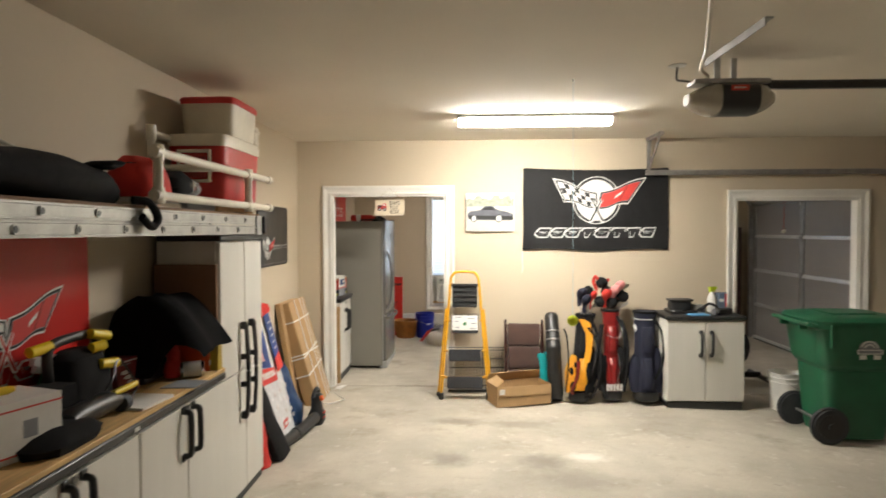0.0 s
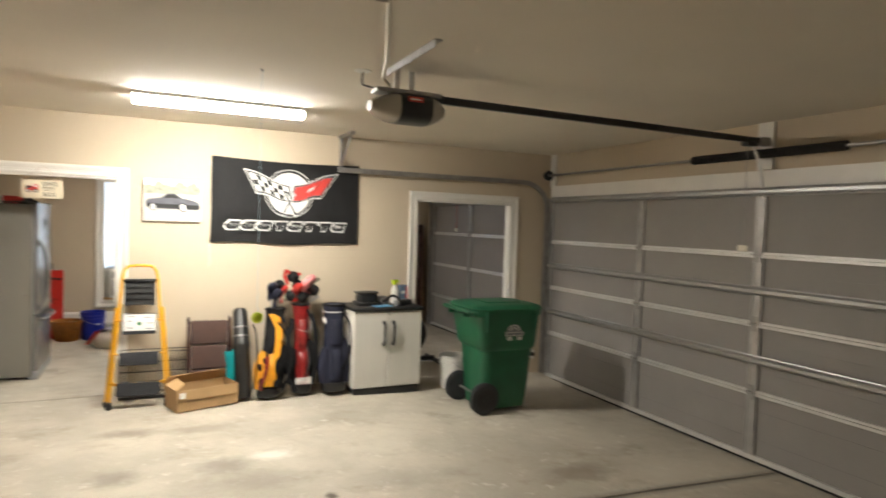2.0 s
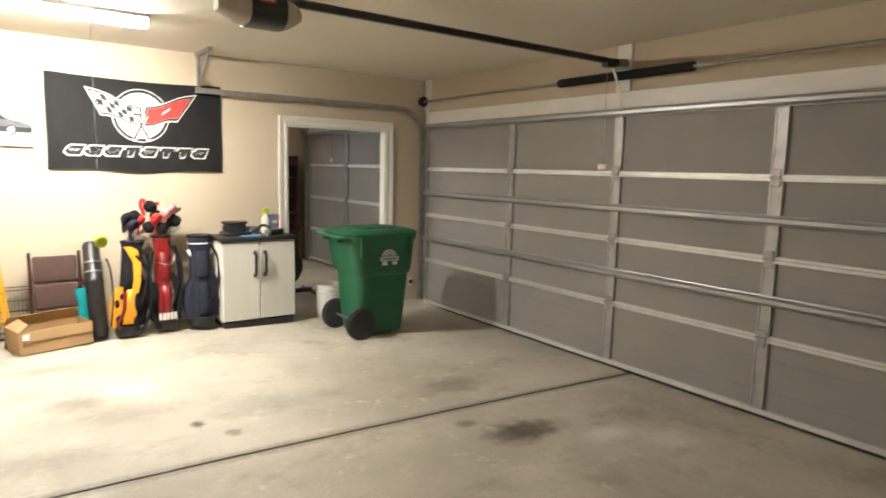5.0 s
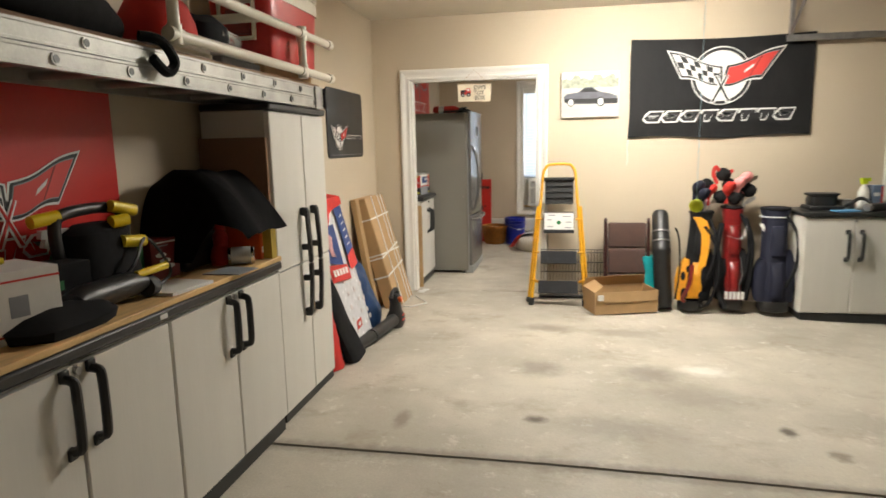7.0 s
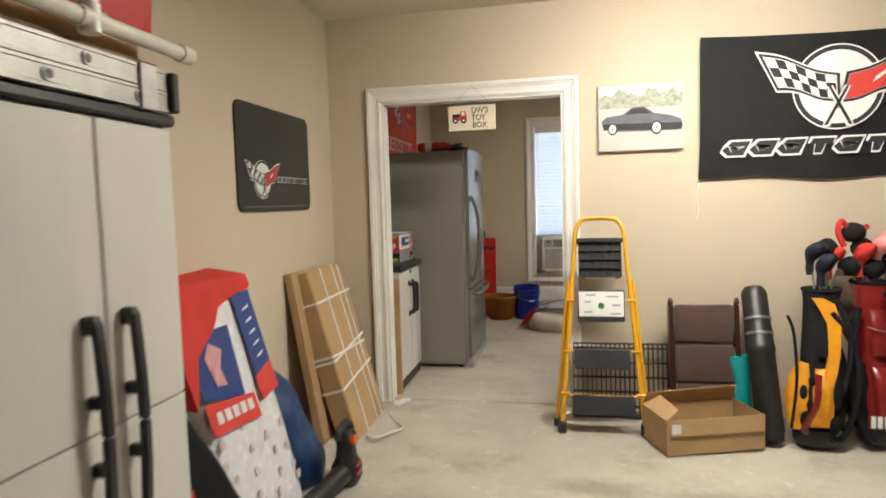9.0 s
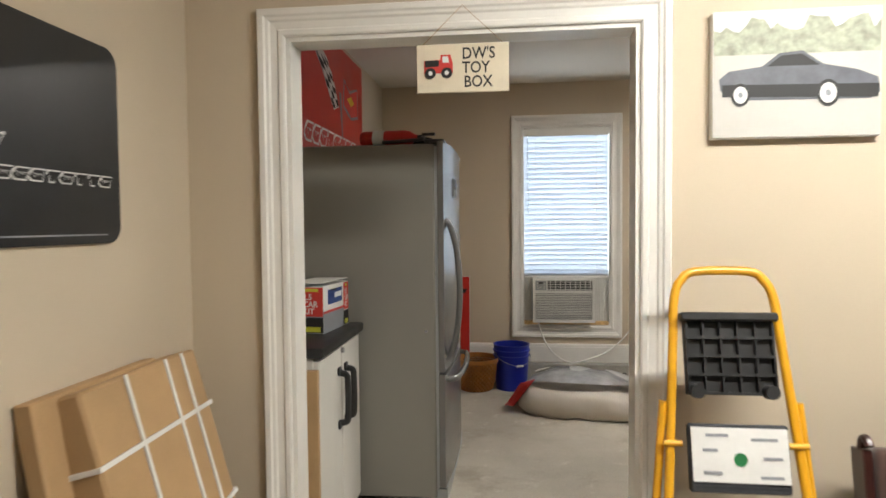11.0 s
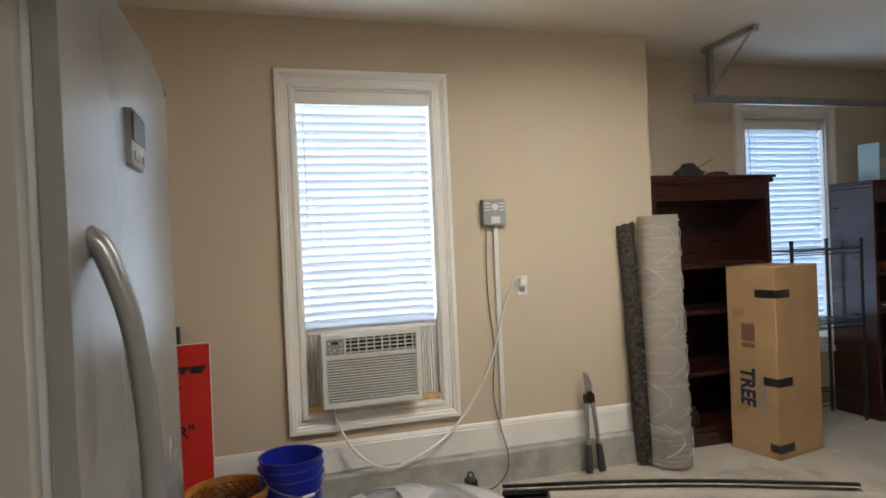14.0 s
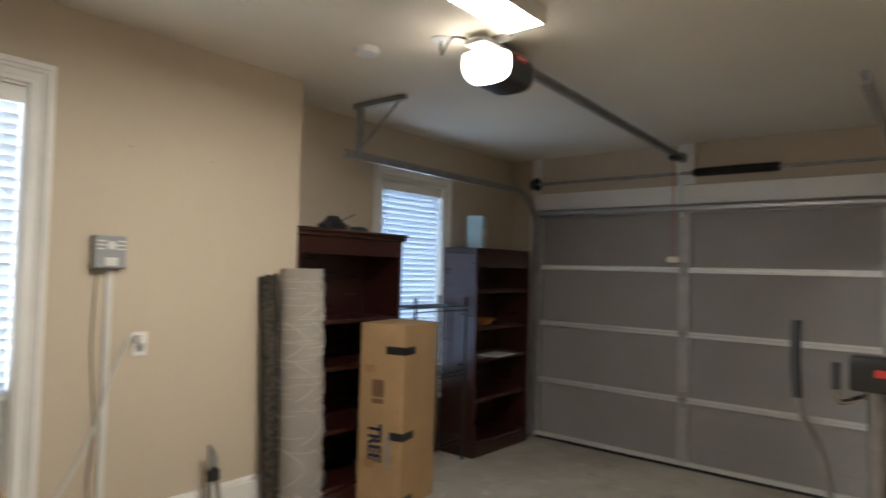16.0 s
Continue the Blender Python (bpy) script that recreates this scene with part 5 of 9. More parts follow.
def opener(label, cx, cy, cz, rail_x, rail_z, lit, cord_from):
    o = thing("door_opener", label, "door opener", (cx, cy, cz))
    def shell(x0, x1, k0, k1, name, mt, lab=""):
        bm = B()
        secs = []
        for k in range(9):
            t = k / 8
            x = x0 + (x1 - x0) * t
            s = k0 + (k1 - k0) * math.sin(t * math.pi / 2) if k1 > k0 else k0 - (k0 - k1) * (1 - math.cos(t * math.pi / 2))
            secs.append([(x, 0.125 * s * c[0], (0.088 * s * c[1] if c[1] < 0 else 0.075 * s * c[1])) for c in [(q[0], q[1]) for q in oval(0, 0, 0, 1, 1, 24, 3)]])
        rings(bm, secs)
        return part(name, bm, mt, o, lab)
    shell(-0.225, -0.075, 0.35, 0.98, "lamp_lens", lit if lit else M["lens"], "lit white lamp lens" if lit else "frosted lamp lens")
    shell(-0.075, 0.12, 1.0, 1.0, "motor_cover", M["black"])
    shell(0.12, 0.23, 0.97, 0.35, "rear_lens", M["lens"], "frosted lamp lens")
    bm = boxes((-0.2, 0.2, -0.06, 0.06, 0.075, 0.10), bevel=0.004)
    part("chassis", bm, M["dull_steel"], o)
    plate("badge", [(-0.035, -0.014), (0.055, -0.014), (0.055, 0.014), (-0.035, 0.014)], M["ink_red"], o, pose(0, -0.126, 0.035, 90), 0.002)
    plate("badge_line", [(-0.022, -0.004), (0.042, -0.004), (0.042, 0.004), (-0.022, 0.004)], M["ink_white"], o, pose(0, -0.1282, 0.035, 90), 0.001)
    dx, dz = rail_x - cx, rail_z - cz
    bm = B()
    m = Matrix.Translation((0.12, 0, 0.075)) @ pose(0, 0, 0, 0, -math.degrees(math.atan2(dz - 0.075, dx - 0.12)), 0)
    L = math.hypot(dx - 0.12, dz - 0.075)
    box(bm, 0, L, -0.016, 0.016, -0.022, 0.012, m=m)
    box(bm, 0, L, -0.022, 0.022, 0.012, 0.02, m=m)
    part("rail", bm, M["dull_steel"] if lit else M["black"], o, smooth=False)
    bm = B()
    box(bm, 0.02, 0.10, -0.03, 0.03, -0.03, 0.03, m=m, bevel=0.006)
    part("rail_coupling", bm, M["black"], o)
    bm = B()
    box(bm, L - 0.08, L + 0.02, -0.03, 0.03, -0.035, 0.03, m=m)
    part("header_bracket", bm, M["dull_steel"], o)
    bm = B()
    box(bm, L - 0.24, L - 0.12, -0.03, 0.03, -0.05, -0.015, m=m, bevel=0.004)
    trolley = part("trolley", bm, M["black"], o)
    bm = B()
    a = m @ Vector((L - 0.2, 0, -0.05))
    pipe(bm, [a, a + Vector((0.005, 0, -0.4)), a + Vector((0, 0, -0.78))], 0.003, 6)
    part("release_cord", bm, M["red_cloth"] if lit else M["dull_steel"], trolley)
    bm = B()
    e = a + Vector((0, 0, -0.8))
    box(bm, e.x - 0.012, e.x + 0.012, e.y - 0.045, e.y + 0.045, e.z - 0.025, e.z + 0.025, bevel=0.01)
    part("release_handle", bm, M["pvc"], trolley)
    bm = B()
    pipe(bm, [m @ Vector((L - 0.14, 0, -0.03)), m @ Vector((L - 0.05, 0, -0.2)), (XR - 0.06 - cx, 0, 1.98 - cz)], 0.012, 6)
    part("door_arm", bm, M["steel"], trolley)
    # hanger: slotted angle on the ceiling, two straps
    reach = -0.13 if lit else -0.62
    bm = boxes((-0.10, -0.06, reach, 0.08, H - cz - 0.006, H - cz - 0.001), (-0.10, -0.095, reach, 0.08, H - cz - 0.04, H - cz - 0.006))
    part("ceiling_angle", bm, M["dull_steel"], o, smooth=False)
    for y, x in ((-0.05, -0.08), (0.05, 0.05)):
        bm = boxes((x - 0.016, x + 0.016, y - 0.003, y + 0.003, 0.09, H - cz - 0.002))
        for k in range(int((H - cz - 0.1) / 0.03)):
            rod(bm, (x, y - 0.0045, 0.11 + k * 0.03), (x, y + 0.0045, 0.11 + k * 0.03), 0.006, seg=8)
        part("strap", bm, M["steel"], o, smooth=False)
    bm = B()
    rod(bm, (-0.21, 0.19, H - cz - 0.004), (-0.21, 0.19, H - cz), 0.05, seg=20)
    part("outlet_plate", bm, M["white_plastic"], o)
    bm = B()
    pipe(bm, arc([(-0.21, 0.19, H - cz - 0.01), (-0.215, 0.18, H - cz - 0.08), (-0.2, 0.12, 0.13), (-0.12, 0.04, 0.10)]), 0.006, 6)
    part("power_cord", bm, M["black"], o)
    bm = B()
    pipe(bm, [(cord_from[0] - cx, cord_from[1] - cy, H - cz - 0.004)] + arc([((cord_from[0] - cx) * 0.3 - 0.10, (cord_from[1] - cy) * 0.3 - 0.03, (H - cz) * 0.3 + 0.10), (-0.17, -0.07, 0.145), (-0.12, -0.03, 0.11), (-0.19, 0.0, 0.085)]), 0.009, 8)
    part("white_cord", bm, M["pvc"], o)
    return o


opener("black garage door opener with frosted lenses hung from the ceiling", 1.60, 3.56, 2.36, 4.66, 2.43, None, (1.125, 2.56))
bm = B()
pipe(bm, [(-0.9, 2.555, H - 0.008), (0.4, 2.565, H - 0.010), (1.10, 2.575, H - 0.009), (1.125, 2.56, H - 0.009), (1.12, 2.53, H - 0.009), (1.04, 2.33, H - 0.010), (0.7, 1.4, H - 0.008)], 0.007, 8)
solid("ceiling_cable", bm, M["pvc"], "white cable stapled along the ceiling", "cable")
bm = boxes((-0.035, 0.035, -0.006, 0, -0.057, 0.057), bevel=0.003)
ob = solid("wall_outlet", bm, M["white_plastic"], "white wall outlet with a plug by the garage door", "outlet", (4.55, YM - 0.001, 0.12))
bm = boxes((-0.02, 0.02, -0.035, -0.006, -0.02, 0.025), bevel=0.004)
part("plug", bm, M["black"], ob)



# ---- things along the side wall ----
def licence_panel():
    p = thing("wall_panel", "black rounded display panel with a racing emblem on the wall", "wall panel", (XL, 5.33, 1.335))
    w, h, r = 0.865, 0.548, 0.05
    pts = []
    for cx, cz, a in ((w - r, r, -90), (w - r, h - r, 0), (r, h - r, 90), (r, r, 180)):
        pts += [(cx + r * math.cos(radians(a + k * 15)), cz + r * math.sin(radians(a + k * 15))) for k in range(7)]
    bm = B()
    slab(bm, pts, 0.001, 0.012, "yz")
    part("panel", bm, mat("gloss_black_panel", (0.016, 0.017, 0.018), 0.32, var=0.2, scale=4, bump=0.03), p, smooth=False)
    m = WALL_X(0.0128, 0.25, 0.165)
    emblem(p, m, 0.10, M["ink_black"])
    name_blocks(p, WALL_X(0.0128, 0.42, 0.155), 0.40, 0.032, M["ink_black"])
    plate("rim_line", [(0.06, 0.022), (w - 0.06, 0.022), (w - 0.06, 0.026), (0.06, 0.026)], M["ink_grey"], p, WALL_X(0.0128, 0, 0))


licence_panel()


def leaning_cartons():
    c = thing("flat_carton", "flat cardboard carton wrapped in white straps, leaning on the wall", "cardboard box", (-1.225, 5.87, 0), tilt=(0, -15.5))
    bm = B()
    box(bm, -0.125, 0, 0, 0.545, 0.0, 1.02, bevel=0.008)
    bmesh.ops.subdivide_edges(bm, edges=bm.edges, cuts=3, use_grid_fill=True)
    crumple(bm, 0.006, 6)
    part("carton_body", bm, M["card"], c)
    for z, sl in ((0.30, 0.05), (0.47, 0.06), (0.50, -0.02), (0.82, 0.01)):
        bm = B()
        rings(bm, [[(-0.132, -0.006, z), (0.006, -0.006, z), (0.006, -0.006, z + 0.013), (-0.132, -0.006, z + 0.013)], [(-0.132, 0.551, z + sl), (0.006, 0.551, z + sl), (0.006, 0.551, z + sl + 0.013), (-0.132, 0.551, z + sl + 0.013)]])
        part("strap", bm, M["paper"], c, "white packing strap", smooth=False)
    for y in (0.17, 0.36, 0.45):
        bm = boxes((0.001, 0.006, y, y + 0.012, 0.0, 1.02))
        part("strap", bm, M["paper"], c, smooth=False)
    c = thing("flat_carton", "thin flat cardboard carton leaning behind another", "cardboard box", (-1.40, 5.79, 0), tilt=(0, -9))
    bm = B()
    box(bm, -0.05, 0, 0, 0.5, 0, 0.99, bevel=0.005)
    part("carton_body", bm, M["card"], c)
    bm = B()
    for k in range(3):
        rings(bm, [oval(0.015 * k, 0.03 * k + j * 0.05, 0.004 + 0.012 * math.sin(j * 2.0 + k) ** 2, 0.035, 0.02, 10) for j in range(2)])
    crumple(bm, 0.02, 30)
    for v in bm.verts:
        v.co.z = max(0.002, v.co.z)
    solid("packing_scrap", bm, M["paper"], "crumpled white packing scrap on the floor", "scrap", (-1.16, 6.5, 0))
    bm = B()
    pipe(bm, arc([(-1.2, 5.95, 0.006), (-1.12, 5.85, 0.03), (-1.05, 5.98, 0.02), (-1.02, 6.1, 0.006), (-1.1, 6.2, 0.012), (-1.18, 6.35, 0.006)]), 0.006, 5)
    solid("strap_end", bm, M["paper"], "loose white strap end lying on the floor", "strap")


leaning_cartons()


def towel_pack():
    p = thing("paper_roll_pack", "large plastic pack of white paper rolls printed blue and red, leaning", "paper rolls", (-1.2, 4.56, 0))
    # the pack leans back to the wall
    def put(u, v, w):
        return Vector((-0.02 - 0.13 * w - 0.235 * v, u * 0.54 - 0.05 * v + 0.05 * math.sin(v * 3.0) * (1 - v), 0.01 + v * 1.02))
    # rolls
    for i in range(4):
        for j in range(7):
            bm = B()
            rr = 0.066
            lathe(bm, [(0.02, -0.044), (rr - 0.006, -0.044), (rr, -0.036), (rr, 0.036), (rr - 0.006, 0.044), (0.02, 0.044), (0.02, -0.044)], 16)
            c = put((i + 0.5) / 4, (j + 0.5) / 7.6 + 0.02, 0.5)
            bmesh.ops.transform(bm, matrix=Matrix.Translation(c) @ pose(0, 0, 0, 0, 86, 0), verts=bm.verts)
            part("paper_roll", bm, M["paper"], p)
    bm = B()
    n = 15
    rows = []
    for j in range(n + 1):
        v = j / n
        row = []
        for k in range(28):
            a = k * math.tau / 28
            u = 0.5 + 0.53 * math.copysign(abs(math.cos(a)) ** 0.35, math.cos(a))
            w = 0.5 + 0.60 * math.copysign(abs(math.sin(a)) ** 0.35, math.sin(a))
            q = put(u, v * 0.98, w)
            bump = 0.008 * abs(math.sin(v * n * 1.45)) * abs(math.sin(u * 12.5)) * (v < 0.52)
            row.append(q + Vector((bump if w < 0.2 else 0, 0, 0)))
        rows.append(row)
    rings(bm, rows)
    film = mat("printed_film", (0.72, 0.72, 0.74), 0.25, var=0.12, scale=22, grain=60, bump=0.3, coat=0.3)
    part("wrapping", bm, film, p, "glossy white plastic wrapping")
    def patch(name, pts, mt, lift):
        bm = B()
        lo = [bm.verts.new(put(u, v, -0.10) + Vector((lift, 0, 0))) for u, v in pts]
        hi = [bm.verts.new(put(u, v, -0.10) + Vector((lift + 0.002, 0, 0))) for u, v in pts]
        bm.faces.new(lo[::-1])
        bm.faces.new(hi)
        for k in range(len(pts)):
            j = (k + 1) % len(pts)
            bm.faces.new((lo[k], lo[j], hi[j], hi[k]))
        part(name, bm, mt, p, smooth=False)
    patch("print_blue", [(0.02, 0.63), (0.5, 0.58), (0.56, 0.86), (0.02, 0.86)], M["ink_blue"], 0.014)
    patch("print_blue", [(0.72, 0.62), (0.99, 0.6), (0.99, 0.97), (0.72, 0.97)], M["ink_blue"], 0.014)
    patch("print_red", [(0.0, 0.50), (0.62, 0.47), (0.62, 0.57), (0.0, 0.62)], M["ink_red"], 0.016)
    patch("print_red", [(0.7, 0.52), (0.99, 0.54), (0.99, 0.66), (0.7, 0.62)], M["ink_red"], 0.016)
    patch("print_shape", [(0.2, 0.66), (0.32, 0.65), (0.30, 0.72), (0.38, 0.78), (0.25, 0.82), (0.16, 0.77)], mat("rose_print", (0.62, 0.33, 0.33), 0.3, var=0.3, scale=30), 0.018)
    for k in range(5):
        patch("print_bar", [(0.08 + 0.1 * k, 0.535 - 0.004 * k), (0.15 + 0.1 * k, 0.532 - 0.004 * k), (0.15 + 0.1 * k, 0.575 - 0.004 * k), (0.08 + 0.1 * k, 0.578 - 0.004 * k)], M["ink_white"], 0.020)
        patch("print_bar", [(0.80, 0.69 + 0.05 * k), (0.90, 0.70 + 0.05 * k), (0.91, 0.712 + 0.05 * k), (0.82, 0.70 + 0.05 * k)], film, 0.020)
    blush = mat("faint_rose_print", (0.55, 0.48, 0.47), 0.3, var=0.3, scale=40, bump=0)
    rnd = random.Random(12)
    for k in range(22):
        u, v, r = 0.08 + 0.28 * (k % 4) + rnd.uniform(-0.05, 0.05), 0.05 + 0.085 * (k // 4) + rnd.uniform(-0.02, 0.02), rnd.uniform(0.02, 0.04)
        patch("print_spot", [(u + r * rnd.uniform(0.7, 1.2) * math.cos(a), v + 0.6 * r * rnd.uniform(0.7, 1.2) * math.sin(a)) for a in [j * math.tau / 9 for j in range(9)]], blush, 0.009)
    # the red cloth over its corner
    bm = B()
    pts = [(-0.10, 0.62), (0.10, 0.78), (0.50, 0.93), (0.97, 0.985), (0.95, 1.03), (0.3, 1.05), (-0.10, 1.04)]
    lo = [bm.verts.new(put(u, v, -0.12) + Vector((0.022, 0, 0))) for u, v in pts]
    hi = [bm.verts.new(put(u, min(v, 1.0), 1.05) + Vector((0.0, 0, 0.03 + 0.03 * (v > 1.0)))) for u, v in pts]
    bm.faces.new(lo[::-1])
    bm.faces.new(hi)
    for k in range(len(pts)):
        j = (k + 1) % len(pts)
        bm.faces.new((lo[k], lo[j], hi[j], hi[k]))
    bmesh.ops.subdivide_edges(bm, edges=bm.edges, cuts=3, use_grid_fill=True)
    crumple(bm, 0.02, 7)
    solid("red_cover", bm, M["red_cloth"], "bright red nylon cover draped over the roll pack", "cover", (-1.2, 4.56, 0))


towel_pack()
bm = B()
rings(bm, [[(x, y, z) for x, y, z in oval(-1.185 - 0.016 * k, 4.585 - 0.04 * k, 0.01 + 0.085 * k, 0.05 - 0.002 * k, 0.135 - 0.004 * k, 16, 3)] for k in range(9)])
crumple(bm, 0.012, 7)
s = solid("garment_bag", bm, M["black_matt"], "black folded nylon bag with a small red badge", "bag")
plate("badge", [(0, 0), (0.06, 0), (0.06, 0.065), (0, 0.065)], M["ink_red"], s, WALL_X(-1.150, 4.555, 0.21) @ pose(0, 0, 0, 0, -10, 18), 0.003)
plate("badge_mark", disc(0.03, 0.032, 0.016), M["ink_white"], s, WALL_X(-1.1465, 4.555, 0.21) @ pose(0, 0, 0, 0, -10, 18), 0.002)
bm = B()
rings(bm, [oval(-1.30, 4.37 - 0.018 * k, 0.005 + 0.075 * k, 0.10 - 0.005 * k, 0.12 - 0.004 * k, 14, 3) for k in range(7)])
crumple(bm, 0.02, 8, 3)
solid("red_sack", bm, M["red_cloth"], "red nylon sack standing by the tall cabinet", "sack")
bm = B()
rings(bm, [oval(-1.35 - 0.012 * k, 5.33 - 0.02 * k, 0.005 + 0.075 * k, (0.10, 0.135, 0.14, 0.135, 0.13, 0.125, 0.11, 0.085, 0.05)[k], (0.13, 0.165, 0.165, 0.16, 0.155, 0.15, 0.13, 0.10, 0.05)[k], 20, 2.4) for k in range(9)])
bmesh.ops.subdivide_edges(bm, edges=bm.edges, cuts=1, use_grid_fill=True)
crumple(bm, 0.03, 9, 5)
for v in bm.verts:
    v.co.x = max(v.co.x, XL + 0.004)
    v.co.z = max(v.co.z, 0.0)
solid("stuff_sack", bm, M["blue"], "dark blue nylon drawstring sack standing on the floor", "sack")


def leaf_blower():
    b = thing("leaf_blower", "black and orange electric leaf blower lying on the floor", "leaf blower", (-1.11, 5.34, 0))
    bm = B()
    rings(bm, [oval(0, 0.02, z, rx, ry, 18, 2.6) for z, rx, ry in ((0.0, 0.055, 0.07), (0.03, 0.07, 0.085), (0.09, 0.07, 0.08), (0.13, 0.05, 0.055), (0.19, 0.042, 0.05), (0.24, 0.05, 0.055), (0.265, 0.035, 0.04))])
    part("motor_housing", bm, M["black"], b)
    bm = B()
    pipe(bm, arc([(0, 0.04, 0.1), (0.0, 0.10, 0.17), (0, 0.08, 0.27), (0, 0.02, 0.30), (0, -0.06, 0.285), (0, -0.085, 0.25)]), 0.018, 8)
    part("grip", bm, M["black"], b)
    bm = B()
    rod(bm, (0.04, -0.01, 0.225), (0.062, -0.01, 0.23), 0.022)
    part("button", bm, mat("orange_plastic", (0.75, 0.12, 0.01), 0.4), b, "orange button")
    for z in (0.10, 0.14):
        bm = boxes((0.066, 0.073, -0.03, 0.03, z - 0.04, z - 0.032))
        part("vent", bm, M["ink_red"], b)
    bm = B()
    pipe(bm, [(0, -0.05, 0.07), (-0.03, -0.25, 0.06), (-0.07, -0.48, 0.05), (-0.11, -0.68, 0.045), (-0.125, -0.74, 0.045)], [0.05, 0.047, 0.045, 0.04, 0.045], 14)
    part("nozzle_tube", bm, M["black"], b)
    bm = B()
    rod(bm, (-0.055, -0.40, 0.055), (-0.06, -0.43, 0.054), 0.05)
    part("tube_collar", bm, M["rubber"], b)


leaf_blower()


# ---- ladder laid flat as a shelf, and what lies on it ----
before = set(bpy.data.objects)


def alu_ladder():
    L = thing("extension_ladder", "aluminium extension ladder laid flat on the tall cabinet", "ladder", (0, 0, 0))
    y0, y1 = 0.25, 4.19
    for z in (1.637, 1.697):
        for x in (-1.215, -1.585):
            s = 1 if x > -1.4 else -1
            bm = B()
            slab(bm, [(x - s * u, z + v) for u, v in ((-0.0035, 0), (0.022, 0), (0.022, 0.004), (0.002, 0.004), (0.002, 0.053), (0.022, 0.053), (0.022, 0.057), (-0.0035, 0.057), (-0.0035, 0.049), (-0.001, 0.047), (-0.001, 0.010), (-0.0035, 0.008))], y0, y1, "xz")
            part("side_rail", bm, M["aluminium"], L, smooth=False)
        y = y0 + 0.15 + (0.12 if z > 1.66 else 0)
        while y < y1 - 0.05:
            bm = B()
            rod(bm, (-1.585, y, z + 0.028), (-1.215, y, z + 0.028), 0.015, seg=12)
            rod(bm, (-1.2135, y, z + 0.028), (-1.209, y, z + 0.028), 0.017, seg=14)
            rg = part("rung", bm, M["aluminium"], L)
            # black disc on the solid end, painting the shade of an open tube
            bm = B()
            rod(bm, (-1.2092, y, z + 0.028), (-1.2075, y, z + 0.028), 0.0115, seg=12)
            part("rung_hollow_shade", bm, M["black"], rg)
            y += 0.305
    for x in (-1.215, -1.585):
        bm = boxes((x - 0.02, x + 0.02, y1 - 0.002, y1 + 0.03, 1.637, 1.753), bevel=0.005)
        part("end_cap", bm, M["black"], L)
        bm = boxes((x - 0.012, x + 0.012, y1 - 0.13, y1 - 0.06, 1.632, 1.757), bevel=0.003)
        part("rail_guide", bm, M["dull_steel"], L)


alu_ladder()


def shelf_bracket(y):
    """A wall bracket that carries the ladder."""
    b = thing("shelf_bracket", "white steel wall bracket holding up the ladder", "bracket", (XL, y, 1.62))
    bm = boxes((0, 0.012, -0.016, 0.016, -0.25, 0.45), (0.012, 0.42, -0.014, 0.014, 0.0, 0.012))
    part("arm", bm, M["pvc"], b, smooth=False)
    bm = B()
    rod(bm, (0.01, 0, 0.42), (0.40, 0, 0.02), 0.008)
    part("stay", bm, M["pvc"], b)


shelf_bracket(1.05)
bm = B()
pipe(bm, [(-1.598, 1.85, 2.12), (-1.5, 2.05, 2.04), (-1.36, 2.42, 1.90)], 0.009, 8)
pipe(bm, [(-1.604, 2.06, 2.08), (-1.56, 2.06, 2.06)], 0.012, 8)
solid("stay_rod", bm, M["pvc"], "thin white metal stay rod fixed to the wall", "rod")
TOP = 1.755
bm = B()
box(bm, -1.59, -1.22, 1.0, 4.15, TOP, TOP + 0.012)
solid("shelf_board", bm, M["card_dark"], "thin dark hardboard sheet lying across the ladder", "board")
TOP += 0.012
bm = B()
secs = []
for k in range(15):
    t = k / 14
    y = 1.15 + 1.45 * t
    r = (0.075, 0.10, 0.11, 0.11, 0.105, 0.11, 0.115, 0.11, 0.10, 0.105, 0.11, 0.105, 0.10, 0.095, 0.07)[k]
    cz = TOP + r * 0.8
    secs.append([(-1.36 + 1.35 * r * math.cos(a), y, max(TOP + 0.001, cz + 0.85 * r * math.sin(a))) for a in [j * math.tau / 20 for j in range(20)]])
rings(bm, secs)
crumple(bm, 0.03, 6, 2)
for v in bm.verts:
    v.co.z = max(v.co.z, TOP)
d = solid("duffel_bag", bm, M["black_matt"], "long black cloth bag sagging along the ladder shelf", "bag")
bm = B()
rings(bm, [oval(-1.28, 2.45 + 0.05 * k, TOP + 0.14 + 0.012 * k, 0.07, 0.045, 12, 3) for k in range(4)])
crumple(bm, 0.02, 12, 1)
part("loose_flap", bm, M["black_matt"], d)
bm = B()
pipe(bm, arc([(-1.22, 2.60, TOP + 0.02), (-1.18, 2.66, TOP + 0.01), (-1.175, 2.72, TOP - 0.05), (-1.18, 2.68, TOP - 0.09), (-1.19, 2.62, TOP - 0.05)]), 0.018, 8)
part("strap", bm, M["black_matt"], d)
bm = B()
lathe(bm, [(0, 0), (0.14, 0.0), (0.15, 0.03), (0.14, 0.09), (0.11, 0.15), (0.06, 0.185), (0, 0.195)], 26, (0, 0, 0), 0.95, 1.05)
crumple(bm, 0.012, 12)
for v in bm.verts:
    v.co.z = max(0.0, v.co.z)
solid("baseball_cap", bm, M["red_cloth"], "crumpled dark red cap lying on a stack of books", "cap", (-1.37, 2.92, TOP + 0.045))
